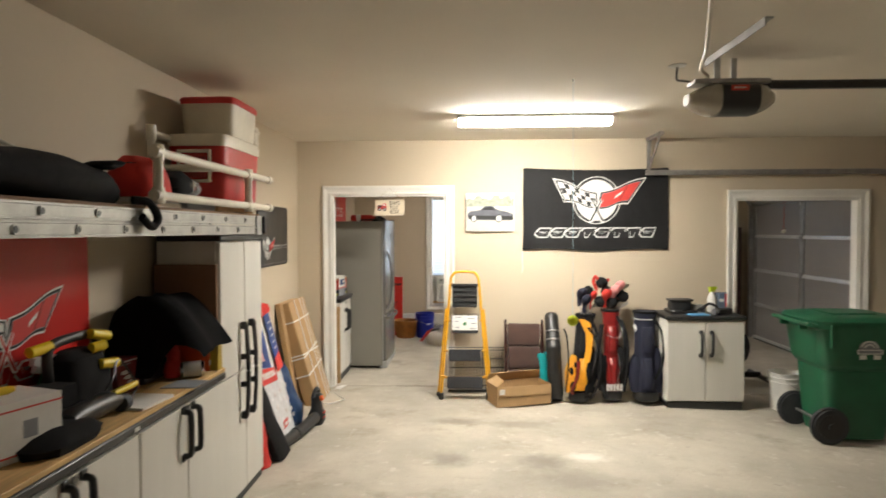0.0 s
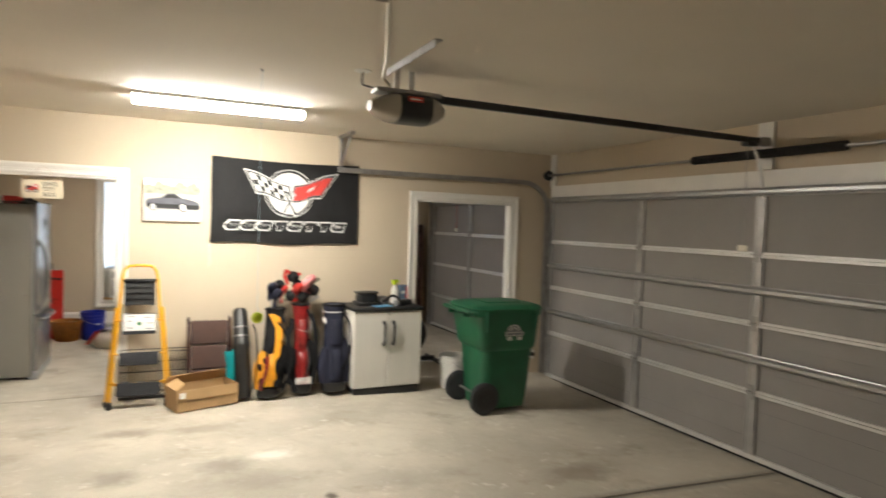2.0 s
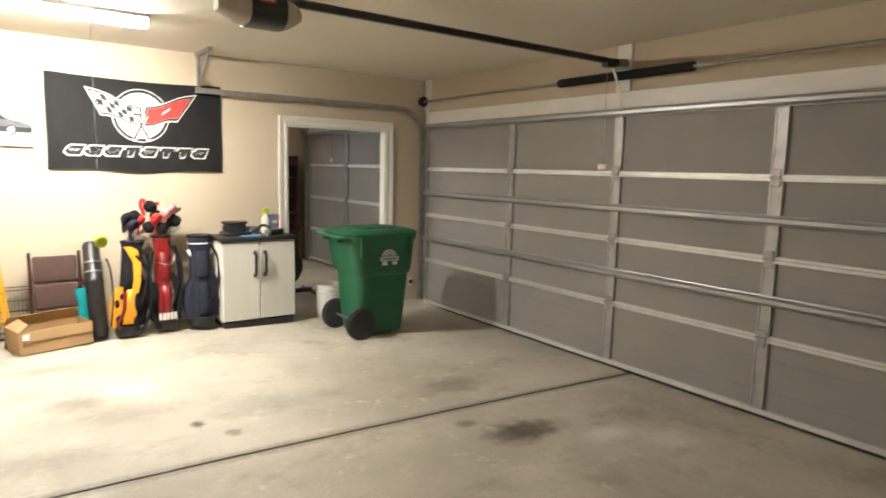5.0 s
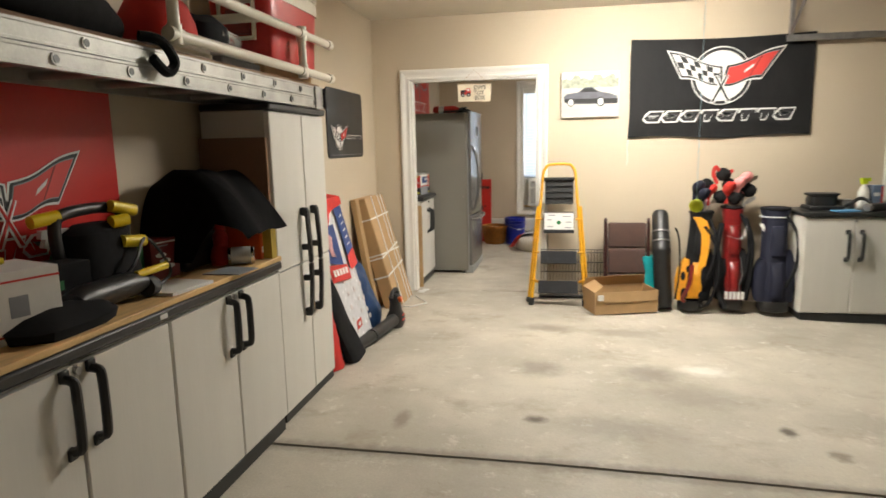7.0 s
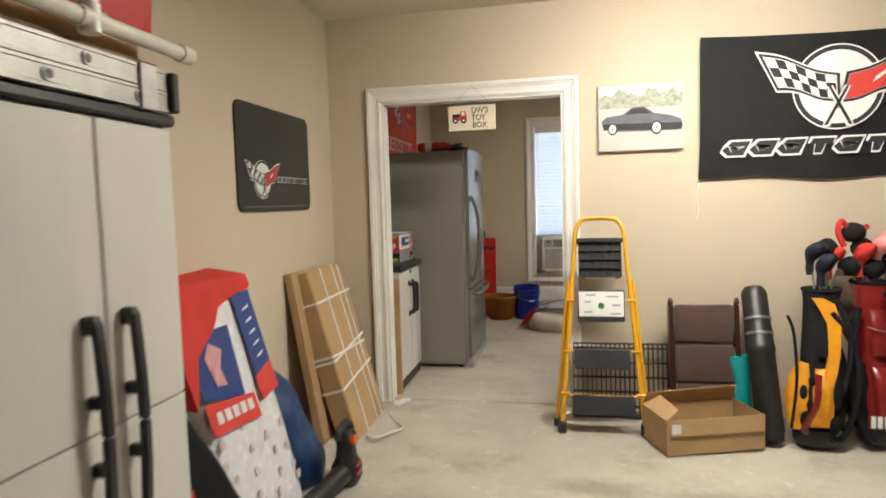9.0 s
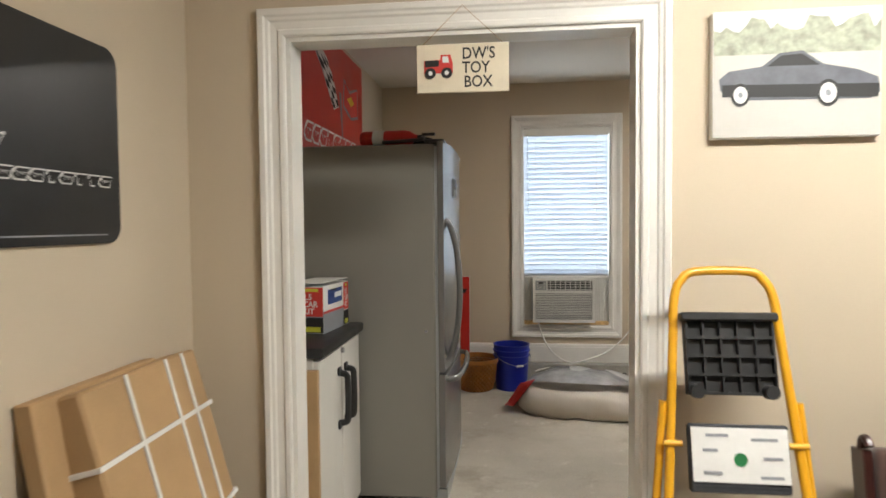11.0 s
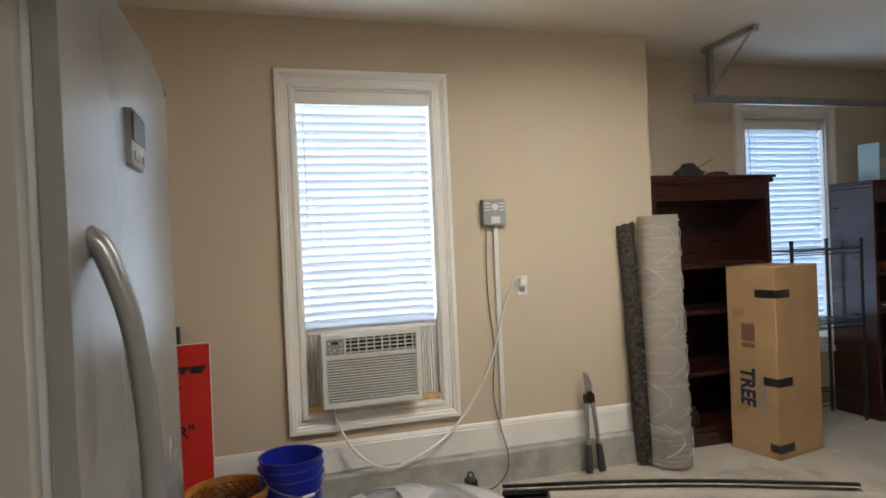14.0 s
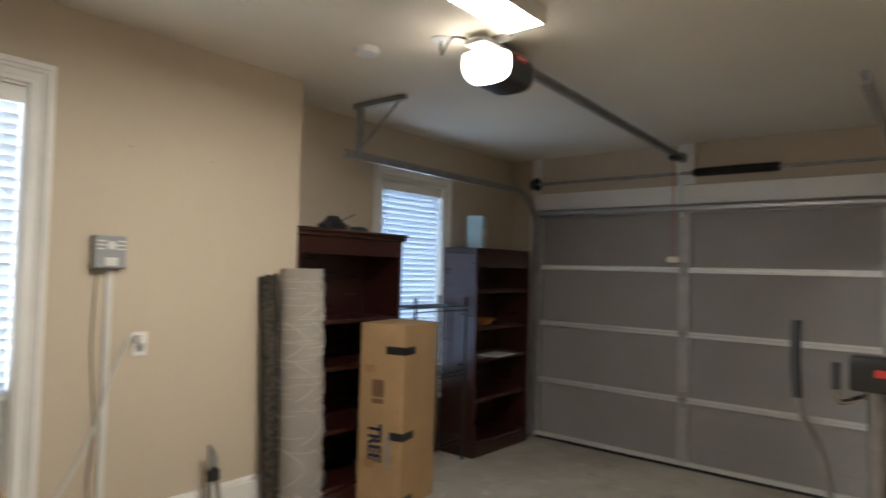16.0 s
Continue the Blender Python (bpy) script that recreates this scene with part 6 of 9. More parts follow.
for k, (y, w, h, mt, lab) in enumerate(((2.92, 0.30, 0.022, M["cooler_white"], "pale hardcover book lying on the ladder shelf"), (2.93, 0.27, 0.022, M["paper"], "white paperback lying on the ladder shelf"))):
    bm = B()
    box(bm, -0.11, 0.11, -w / 2, w / 2, 0, h, bevel=0.002)
    solid("book", bm, mt, lab, "book", (-1.345, y, TOP + 0.0225 * k), 4 * k, smooth=False)
for k, (y, z, mt, lab) in enumerate(((3.32, 0, M["ink_grey"], "grey storage tray lying on the ladder shelf"), (3.28, 0.035, M["paper"], "white folded paper stack on the ladder shelf"))):
    bm = B()
    box(bm, -0.12, 0.12, -0.17, 0.17, 0, 0.034, bevel=0.006)
    solid("tray", bm, mt, lab, "tray", (-1.36, y, TOP + z), -6 * k)
bm = B()
pipe(bm, [(0, 0, 0), (0, 0.02, 0), (0, 0.2, 0), (0, 0.24, 0), (0, 0.28, 0), (0, 0.30, 0)], [0.035, 0.042, 0.042, 0.036, 0.016, 0.014], 16)
b = solid("plastic_bottle", bm, M["clear"], "empty clear plastic bottle lying on the ladder shelf", "bottle", (-1.27, 3.14, TOP + 0.115), 8)
bm = B()
rings(bm, [oval(-1.33, 3.13, TOP + z, rx, ry, 18, 3) for z, rx, ry in ((0.069, 0.08, 0.09), (0.10, 0.10, 0.12), (0.15, 0.10, 0.11), (0.19, 0.06, 0.07))])
crumple(bm, 0.02, 14, 6)
solid("dark_pouch", bm, M["black_matt"], "dark mesh pouch on the ladder shelf", "pouch")
bm = boxes((-1.55, -1.25, 3.55, 4.12, TOP, TOP + 0.07), bevel=0.004)
solid("carton", bm, M["card"], "flat brown carton under the coolers", "cardboard box", smooth=False)


def pvc_rack():
    r = thing("pipe_rack", "rack of white plastic pipe round the stacked coolers", "rack", (0, 0, 0))
    def tube(*pts):
        bm = B()
        pipe(bm, pts, 0.021, 12)
        part("pipe", bm, M["pvc"], r)
    x0, x1, ya, yb = -1.185, -1.56, 2.75, 3.86
    for z in (TOP + 0.045, 2.0):
        tube((x0, ya, z), (x0, 4.255, z))
    for y in (ya, yb):
        tube((x0, y, TOP + 0.045), (x0, y, 2.0))
    tube((x1, 3.42, TOP + 0.001), (x1, 3.42, 2.22))
    tube((x1, 3.42, 2.0), (x0, 3.42, 2.0))
    tube((x1, 3.42, 2.19), (x1, 4.2, 2.19))
    for y in (ya, yb):
        for z in (TOP + 0.045, 2.0):
            bm = B()
            rod(bm, (x0, y - 0.04, z), (x0, y + 0.04, z), 0.026)
            rod(bm, (x0, y, z - 0.035), (x0, y, z + 0.035), 0.026)
            part("tee_fitting", bm, M["pvc"], r)
    for z in (TOP + 0.045, 2.0):
        bm = B()
        rod(bm, (x0, 4.21, z), (x0, 4.262, z), 0.0265)
        part("end_fitting", bm, M["pvc"], r)
    bm = B()
    rod(bm, (x1, 3.42, 2.15), (x1, 3.42, 2.235), 0.027)
    part("end_fitting", bm, M["pvc"], r)


pvc_rack()


def cooler(label, at, lx, ly, h, body, lid, lid_h, front_handle):
    c = thing("cooler", label, "cooler", at)
    bm = B()
    rings(bm, [oval(0, 0, z, lx / 2 * k, ly / 2 * k, 32, 9) for z, k in ((0, 0.90), (0.012, 0.93), (h * 0.5, 0.96), (h, 1.0))])
    part("cooler_body", bm, body, c)
    bm = B()
    rings(bm, [oval(0, 0, h + z, lx / 2 * k, ly / 2 * k, 32, 9) for z, k in ((0, 1.03), (lid_h * 0.7, 1.04), (lid_h, 1.0), (lid_h + 0.004, 0.9))])
    part("lid", bm, lid, c)
    if front_handle:
        bm = B()
        pipe(bm, [(-0.09, -ly / 2 - 0.012, h * 0.9), (-0.09, -ly / 2 - 0.014, h * 0.35), (0.09, -ly / 2 - 0.014, h * 0.35), (0.09, -ly / 2 - 0.012, h * 0.9)], 0.014, 6, True)
        part("handle", bm, lid, c)
        # raised darker red plate, the shade of a handle hollow put into colour
        bm = boxes((-0.06, 0.06, -ly / 2 - 0.006, -ly / 2 + 0.02, h * 0.42, h * 0.8))
        part("recess_shade", bm, M["red_vinyl"], c)
    return c


cooler("large red picnic cooler with a white lid, on the ladder shelf", (-1.405, 3.92, TOP + 0.07), 0.345, 0.62, 0.31, M["red"], M["cooler_white"], 0.07, True)
cooler("small white picnic cooler with a red lid, stacked on another", (-1.39, 3.95, TOP + 0.456), 0.33, 0.44, 0.19, M["cooler_white"], M["red"], 0.04, False)
bm = B()
box(bm, -0.08, 0.08, -0.045, 0.045, 0, 0.13, bevel=0.012)
box(bm, -0.085, 0.085, -0.05, 0.05, 0.09, 0.105, bevel=0.004)
solid("lunch_box", bm, M["cooler_white"], "small white plastic lunch box beside the cooler", "lunch box", (-1.33, 4.225, TOP + 0.456))


# ---- things on the counter ----
C = 0.895
p = thing("poster", "red racing poster pinned to the wall over the counter", "poster", (XL, 1.2, 0.98))
bm = boxes((0.001, 0.004, 0, 1.78, 0, 0.68))
part("sheet", bm, M["poster"], p, smooth=False)
emblem(p, WALL_X(0.0042, 1.24, 0.28), 0.17, M["poster"], False)
name_blocks(p, WALL_X(0.0042, 0.5, 0.08), 0.9, 0.08, M["poster"])
bm = boxes((-1.60, -1.245, 3.496, 3.516, C, 1.47), bevel=0.002)
solid("brown_board", bm, M["card_dark"], "brown hardboard panel standing against the tall cabinet", "board", smooth=False)


def draped_bundle():
    """A cloth thrown over a machine: a rounded mass that falls to a stiff brim over the counter's edge, closed on one side."""
    bm = B()
    n, k = 26, 26
    rows = []
    for j in range(k + 1):
        t = j / k
        y = 2.975 + 0.50 * t
        rise = math.sin(min(1.0, t / 0.30 + 0.02) * math.pi / 2) ** 0.6
        row = []
        for i in range(n):
            a = i / (n - 1)
            x = -1.59 + 0.45 * a + 0.03 * math.sin(t * 5 + 1) * a
            top = 1.335 - 0.27 * max(0.0, (a - 0.4) / 0.6) ** 1.7 - 0.05 * max(0, 0.2 - a) / 0.2 - 0.025 * t
            low = C + 0.004 + (min(top - 0.02, C + 0.19) - C) * min(1.0, max(0.0, (a - 0.5) / 0.22)) ** 0.8
            z = low + (top - low) * rise
            yy = y + (0.05 * a if t < 0.3 else 0)
            fold = 0.010 * noise.noise((x * 9, y * 9, 0)) + 0.008 * math.sin(x * 22 + y * 31) * (1 - a * 0.5)
            row.append(bm.verts.new((x, yy, max(C + 0.002, z + fold))))
        rows.append(row)
    fs = []
    for u, v in zip(rows, rows[1:]):
        for i in range(n - 1):
            fs.append(bm.faces.new((u[i], u[i + 1], v[i + 1], v[i])))
    bmesh.ops.solidify(bm, geom=fs, thickness=0.008)
    c = thing("covered_machine", "machine under a draped black cloth on the counter", "machine", (0, 0, 0))
    part("cloth", bm, M["black_matt"], c)
    bm = boxes((-1.58, -1.43, 3.06, 3.42, C, 1.08), bevel=0.02, seg=2)
    part("machine_body", bm, M["black"], c)


draped_bundle()


def pressure_washer():
    w = thing("pressure_washer", "black and yellow electric pressure washer on the counter", "pressure washer", (-1.49, 2.62, C))
    bm = B()
    rings(bm, [oval(0, 0, z, rx, ry, 20, 3) for z, rx, ry in ((0, 0.10, 0.16), (0.04, 0.11, 0.17), (0.16, 0.10, 0.15), (0.24, 0.08, 0.12), (0.27, 0.04, 0.07))])
    part("housing", bm, M["black_matt"], w)
    bm = B()
    pipe(bm, arc([(0, -0.15, 0.1), (0, -0.17, 0.26), (0, -0.12, 0.315), (0, 0.1, 0.315), (0, 0.16, 0.26), (0, 0.15, 0.1)]), 0.02, 10)
    part("frame", bm, M["black"], w)
    for pts in (((0.03, 0.06, 0.325), (0.05, 0.16, 0.30)), ((0.06, 0.02, 0.27), (0.08, 0.08, 0.275)), ((-0.02, -0.24, 0.30), (0.0, -0.15, 0.31)), ((0.09, 0.03, 0.2), (0.11, 0.12, 0.19))):
        bm = B()
        rod(bm, pts[0], pts[1], 0.022)
        part("yellow_tube", bm, mat("lemon_plastic", (0.75, 0.55, 0.01), 0.4), w, "yellow plastic tube")
    bm = B()
    pipe(bm, arc([(0.1, -0.1, 0.02), (0.15, 0.0, 0.12), (0.12, 0.12, 0.2), (0.14, 0.22, 0.06), (0.16, 0.1, 0.02)]), 0.006, 6)
    part("hose", bm, M["black"], w)


pressure_washer()


def spray_bottle(label, at, body, head):
    s = thing("spray_bottle", label, "spray bottle", at, 70)
    bm = B()
    lathe(bm, [(0, 0), (0.036, 0), (0.04, 0.008), (0.04, 0.12), (0.03, 0.15), (0.014, 0.185), (0.013, 0.2), (0, 0.2)], 20, (0, 0, 0), 1.0, 0.75)
    part("bottle", bm, body, s)
    bm = B()
    slab(bm, [(-0.03, 0.2), (0.015, 0.2), (0.02, 0.225), (0.055, 0.24), (0.055, 0.262), (-0.045, 0.262), (-0.05, 0.235), (-0.035, 0.232), (-0.045, 0.205)], -0.014, 0.014, "xz")
    part("trigger_head", bm, head, s, smooth=False)
    bm = boxes((-0.028, 0.028, -0.032, -0.029, 0.03, 0.11))
    part("label", bm, M["ink_red"], s)


spray_bottle("green spray bottle with white trigger head on the counter", (-1.54, 2.50, C), M["ink_green"], M["white_plastic"])


def printed_box(name, label, at, turn, size, mt, marks, cat="box"):
    b = thing(name, label, cat, at, turn)
    x, y, z = size
    bm = B()
    box(bm, -x / 2, x / 2, -y / 2, y / 2, 0, z, bevel=0.0015)
    part("carton_body", bm, mt, b, smooth=False)
    for face, u0, u1, v0, v1, mk in marks:
        if face == "f":
            m = pose(-x / 2, -y / 2 - 0.0002, 0, 90)
        elif face == "r":
            m = WALL_X(x / 2 + 0.0002, -y / 2, 0)
        else:
            m = pose(-x / 2, -y / 2, z + 0.0002)
        plate("print", [(u0, v0), (u1, v0), (u1, v1), (u0, v1)], mk, b, m, 0.0008)
    return b


maroon = mat("maroon_card", (0.16, 0.012, 0.014), 0.5, var=0.12)
rb = printed_box("carton", "small maroon carton with a white swirl mark on the counter", (-1.50, 2.96, C), 80, (0.15, 0.11, 0.165), maroon, [("f", 0.012, 0.138, 0.148, 0.154, M["ink_white"]), ("f", 0.02, 0.09, 0.135, 0.14, M["ink_grey"])])
for sx, sz in ((0.05, 0.10), (0.07, 0.075), (0.09, 0.05)):
    plate("mark_swirl", disc(sx, sz, 0.028, 0.010), M["ink_white"], rb, pose(-0.075, -0.0562, 0, 90) @ pose(0, 0, 0, 0, 0, 0), 0.0008)
printed_box("carton", "white carton with red lines near the counter edge", (-1.44, 2.10, C), 72, (0.34, 0.22, 0.20), M["paper"], [("f", 0, 0.34, 0.17, 0.176, M["ink_red"]), ("f", 0, 0.34, 0.02, 0.026, M["ink_red"]), ("f", 0.20, 0.25, 0.07, 0.13, M["ink_grey"]), ("r", 0, 0.22, 0.17, 0.176, M["ink_red"]), ("r", 0, 0.22, 0.02, 0.026, M["ink_red"]), ("r", 0.08, 0.13, 0.07, 0.13, M["ink_grey"])])
printed_box("tool_case", "black plastic tool case behind the white carton", (-1.46, 2.37, C), 80, (0.2, 0.14, 0.17), M["black_matt"], [("f", 0.03, 0.10, 0.09, 0.12, M["ink_green"])], "tool case")
printed_box("carton", "orange carton standing against the brown board", (-1.35, 3.43, C), 88, (0.07, 0.20, 0.17), mat("orange_card", (0.65, 0.09, 0.01), 0.5), [("f", 0.01, 0.06, 0.03, 0.06, M["ink_white"])])
printed_box("carton", "yellow and green carton standing by the brown board", (-1.25, 3.44, C), 88, (0.05, 0.09, 0.17), mat("ochre_card", (0.42, 0.30, 0.04), 0.5), [("r", 0.02, 0.07, 0.03, 0.12, M["ink_green"])])
printed_box("carton", "dark green carton beside the maroon one on the counter", (-1.53, 2.83, C), 78, (0.09, 0.08, 0.15), M["ink_green"], [])
b = thing("food_can", "open food can lying on its side on the counter", "can", (-1.335, 3.24, C + 0.042), 25)
bm = B()
lathe(bm, [(0, 0), (0.038, 0), (0.042, 0.003), (0.04, 0.006), (0.04, 0.11), (0.042, 0.113), (0.038, 0.116), (0, 0.112)], 24)
bmesh.ops.transform(bm, matrix=pose(0, 0, 0, 0, 90, 0), verts=bm.verts)
part("can_body", bm, M["chrome"], b)
bm = B()
rod(bm, (0.015, 0, 0), (0.10, 0, 0), 0.0405, seg=24)
part("can_label", bm, M["paper"], b)
bm = B()
lathe(bm, [(0, 0), (0.045, 0), (0.05, 0.03), (0.042, 0.07), (0.03, 0.085), (0.034, 0.105), (0.033, 0.13), (0.02, 0.155), (0.028, 0.16), (0.02, 0.175), (0.008, 0.20), (0, 0.205)], 20)
crumple(bm, 0.006, 30)
solid("figurine", bm, M["red_cloth"], "small red and white plush figurine on the counter", "figurine", (-1.385, 3.27, C))
b = thing("cordless_drill", "black cordless tool with a yellow trigger on the counter", "power tool", (-1.33, 2.47, C))
bm = B()
rings(bm, [[(0.05 * math.cos(a), -0.16 + 0.045 * k, 0.06 + 0.045 * math.sin(a) * (1 if 0 < k < 7 else 0.6)) for a in [j * math.tau / 14 for j in range(14)]] for k in range(8)])
part("motor_body", bm, M["black"], b)
bm = boxes((-0.04, 0.05, -0.20, -0.05, 0.0, 0.05), bevel=0.008)
part("battery", bm, M["black"], b)
bm = B()
rod(bm, (0.02, 0.12, 0.09), (0.04, 0.26, 0.10), 0.014)
part("yellow_lever", bm, mat("tool_yellow", (0.7, 0.5, 0.01), 0.4), b)
bm = B()
rod(bm, (0.03, 0.15, 0.04), (0.03, 0.19, 0.04), 0.035, seg=18)
part("wheel", bm, M["rubber"], b)
bm = B()
rings(bm, [oval(0, 0, z, rx, ry, 18, 2.5) for z, rx, ry in ((0, 0.08, 0.17), (0.03, 0.09, 0.18), (0.06, 0.06, 0.13), (0.075, 0.02, 0.05))])
crumple(bm, 0.02, 14)
for v in bm.verts:
    v.co.z = max(0, v.co.z)
solid("rag", bm, M["black_matt"], "black crumpled rag on the counter", "rag", (-1.29, 2.24, C))
bm = B()
slab(bm, [(0, 0), (0.2, 0.02), (0.19, 0.25), (0.01, 0.24)], 0, 0.012)
solid("paper_sheet", bm, M["paper"], "white folded paper sheet lying on the counter", "paper", (-1.42, 2.66, C), -8)
b = thing("screwdriver", "long screwdriver with yellow and black handle on the carton", "screwdriver", (-1.48, 2.08, C + 0.215), 62)
bm = B()
rod(bm, (-0.2, 0, 0), (0, 0, 0), 0.005)
part("blade", bm, M["chrome"], b)
bm = B()
pipe(bm, [(0, 0, 0), (0.02, 0, 0), (0.10, 0, 0), (0.12, 0, 0)], [0.01, 0.015, 0.015, 0.009], 10)
part("grip", bm, mat("grip_yellow", (0.7, 0.5, 0.01), 0.4), b)
bm = B()
slab(bm, [(0, 0), (0.16, -0.02), (0.2, 0.12), (0.05, 0.16)], 0, 0.004)
solid("magazine", bm, M["ink_grey"], "glossy magazine hanging over the counter edge", "magazine", (-1.33, 3.02, C + 0.001), 10)
for ob in set(bpy.data.objects) - before:
    if ob.parent is None and not ob.name.startswith(("poster", "shelf_bracket", "stay_rod")):
        ob.matrix_basis = Matrix.Translation((0.03, 0.03, 0)) @ ob.matrix_basis

# ---- things on the white cabinet ----
CZ = zc + 0.895
b = thing("air_pump", "black plastic air pump with moulded housing on the cabinet", "pump", (2.33, 6.33, CZ))
bm = boxes((-0.16, 0.10, -0.11, 0.11, 0, 0.035), bevel=0.008)
part("base", bm, M["black"], b)
bm = B()
rings(bm, [oval(-0.04, 0, z, rx, ry, 18, 4) for z, rx, ry in ((0.035, 0.10, 0.08), (0.07, 0.11, 0.085), (0.11, 0.10, 0.08), (0.12, 0.12, 0.09), (0.135, 0.12, 0.09))])
part("housing", bm, M["black"], b)
bm = B()
pipe(bm, arc([(0.1, 0, 0.02), (0.16, -0.05, 0.05), (0.24, -0.02, 0.09), (0.30, -0.06, 0.06), (0.26, -0.10, 0.02)]), 0.014, 8)
part("hose", bm, M["black"], b)
bm = B()
rings(bm, [oval(0.14, 0.02, z, rx, 0.06, 14, 3) for z, rx in ((0, 0.07), (0.05, 0.075), (0.08, 0.05))])
part("gauge_box", bm, M["dull_steel"], b)
bm = B()
box(bm, -0.09, 0.09, -0.06, 0.06, 0, 0.012, bevel=0.003)
solid("blue_folder", bm, mat("sky_plastic", (0.10, 0.30, 0.55), 0.4), "light blue plastic packet on the cabinet", "packet", (2.40, 6.14, CZ), 12)
s = thing("spray_bottle", "clear cleaner bottle with a lime nozzle on the cabinet", "spray bottle", (2.63, 6.40, CZ), 20)
bm = B()
lathe(bm, [(0, 0), (0.04, 0), (0.044, 0.01), (0.044, 0.13), (0.03, 0.17), (0.015, 0.19), (0.015, 0.2), (0, 0.2)], 20)
part("bottle", bm, M["white_plastic"], s)
bm = B()
slab(bm, [(-0.025, 0.2), (0.02, 0.2), (0.025, 0.22), (0.05, 0.225), (0.05, 0.25), (-0.035, 0.25), (-0.03, 0.22)], -0.014, 0.014, "xz")
part("nozzle", bm, mat("lime_plastic", (0.55, 0.70, 0.02), 0.4), s, "lime green nozzle", smooth=False)
printed_box("carton", "blue-grey carton with an orange edge on the cabinet", (2.73, 6.43, CZ), 10, (0.09, 0.07, 0.19), mat("slate_card", (0.16, 0.22, 0.32), 0.5), [("f", 0.07, 0.088, 0.01, 0.18, M["ink_red"]), ("f", 0.01, 0.06, 0.1, 0.13, M["ink_white"])])
b = thing("nail_gun", "dark grey air tool lying on the cabinet", "power tool", (2.66, 6.2, CZ), 30)
bm = B()
box(bm, -0.10, 0.10, -0.035, 0.035, 0, 0.06, bevel=0.012, seg=2)
rod(bm, (0.07, 0, 0.03), (0.15, 0.06, 0.03), 0.02)
part("tool_body", bm, M["black"], b)
bm = B()
rod(bm, (-0.13, 0, 0.03), (-0.09, 0, 0.03), 0.03)
part("tool_nose", bm, M["dull_steel"], b)



# ---- the second bay ----
M.update(
    fridge_side=mat("grey_fridge_side", (0.21, 0.198, 0.172), 0.45, var=0.05, scale=2, grain=300, bump=0.12),
    fridge_door=mat("pale_steel_door", (0.175, 0.172, 0.166), 0.24, 0.3, var=0.05, scale=2, grain=200, bump=0.03),
    slat=None,
    wicker=mat("orange_wicker", (0.42, 0.17, 0.035), 0.55, var=0.3, scale=16, grain=90, bump=0.2),
    bucket_blue=mat("blue_bucket_plastic", (0.008, 0.02, 0.30), 0.35, var=0.12, scale=6, bump=0.04),
    ink_navy=mat("navy_print", (0.012, 0.018, 0.05), 0.6, var=0.1, scale=10, bump=0),
    carton_navy=mat("dark_printed_carton", (0.05, 0.06, 0.10), 0.4, var=0.5, scale=18, bump=0.03),
    rug=mat("beige_woven_rug", (0.58, 0.53, 0.465), 0.95, var=0.12, scale=5, grain=240, bump=0.6),
    rug_line=mat("cream_rug_yarn", (0.80, 0.77, 0.70), 0.95, var=0.1, scale=12, grain=240, bump=0.5),
    rug_back=mat("black_rug_backing", (0.025, 0.024, 0.024), 0.9, var=0.3, scale=20),
    dark_rug=mat("dark_flecked_rug", (0.16, 0.14, 0.11), 0.95, dark=(0.015, 0.014, 0.012), scale=42, grain=140, bump=0.6),
    ac_white=mat("off_white_plastic", (0.66, 0.65, 0.61), 0.4, var=0.05, scale=6, bump=0.03),
    box_grey=mat("grey_plastic", (0.30, 0.31, 0.31), 0.5, var=0.1, scale=10),
    film_grey=mat("grey_printed_film", (0.70, 0.70, 0.72), 0.22, var=0.3, scale=8, grain=30, bump=0.5, coat=0.4),
    film_white=mat("white_printed_film", (0.88, 0.88, 0.88), 0.22, var=0.15, scale=8, grain=30, bump=0.5, coat=0.4),
)


def slat_material():
    m, nt, p = shader("white_blind_slat")
    p.inputs["Base Color"].default_value = (0.74, 0.75, 0.76, 1)
    p.inputs["Roughness"].default_value = 0.45
    tr = nt.nodes.new("ShaderNodeBsdfTranslucent")
    tr.inputs[0].default_value = (0.75, 0.80, 0.86, 1)
    mix = nt.nodes.new("ShaderNodeMixShader")
    mix.inputs[0].default_value = 0.35
    nt.links.new(p.outputs[0], mix.inputs[1])
    nt.links.new(tr.outputs[0], mix.inputs[2])
    nt.links.new(mix.outputs[0], nt.nodes["Material Output"].inputs[0])
    return m


M["slat"] = slat_material()


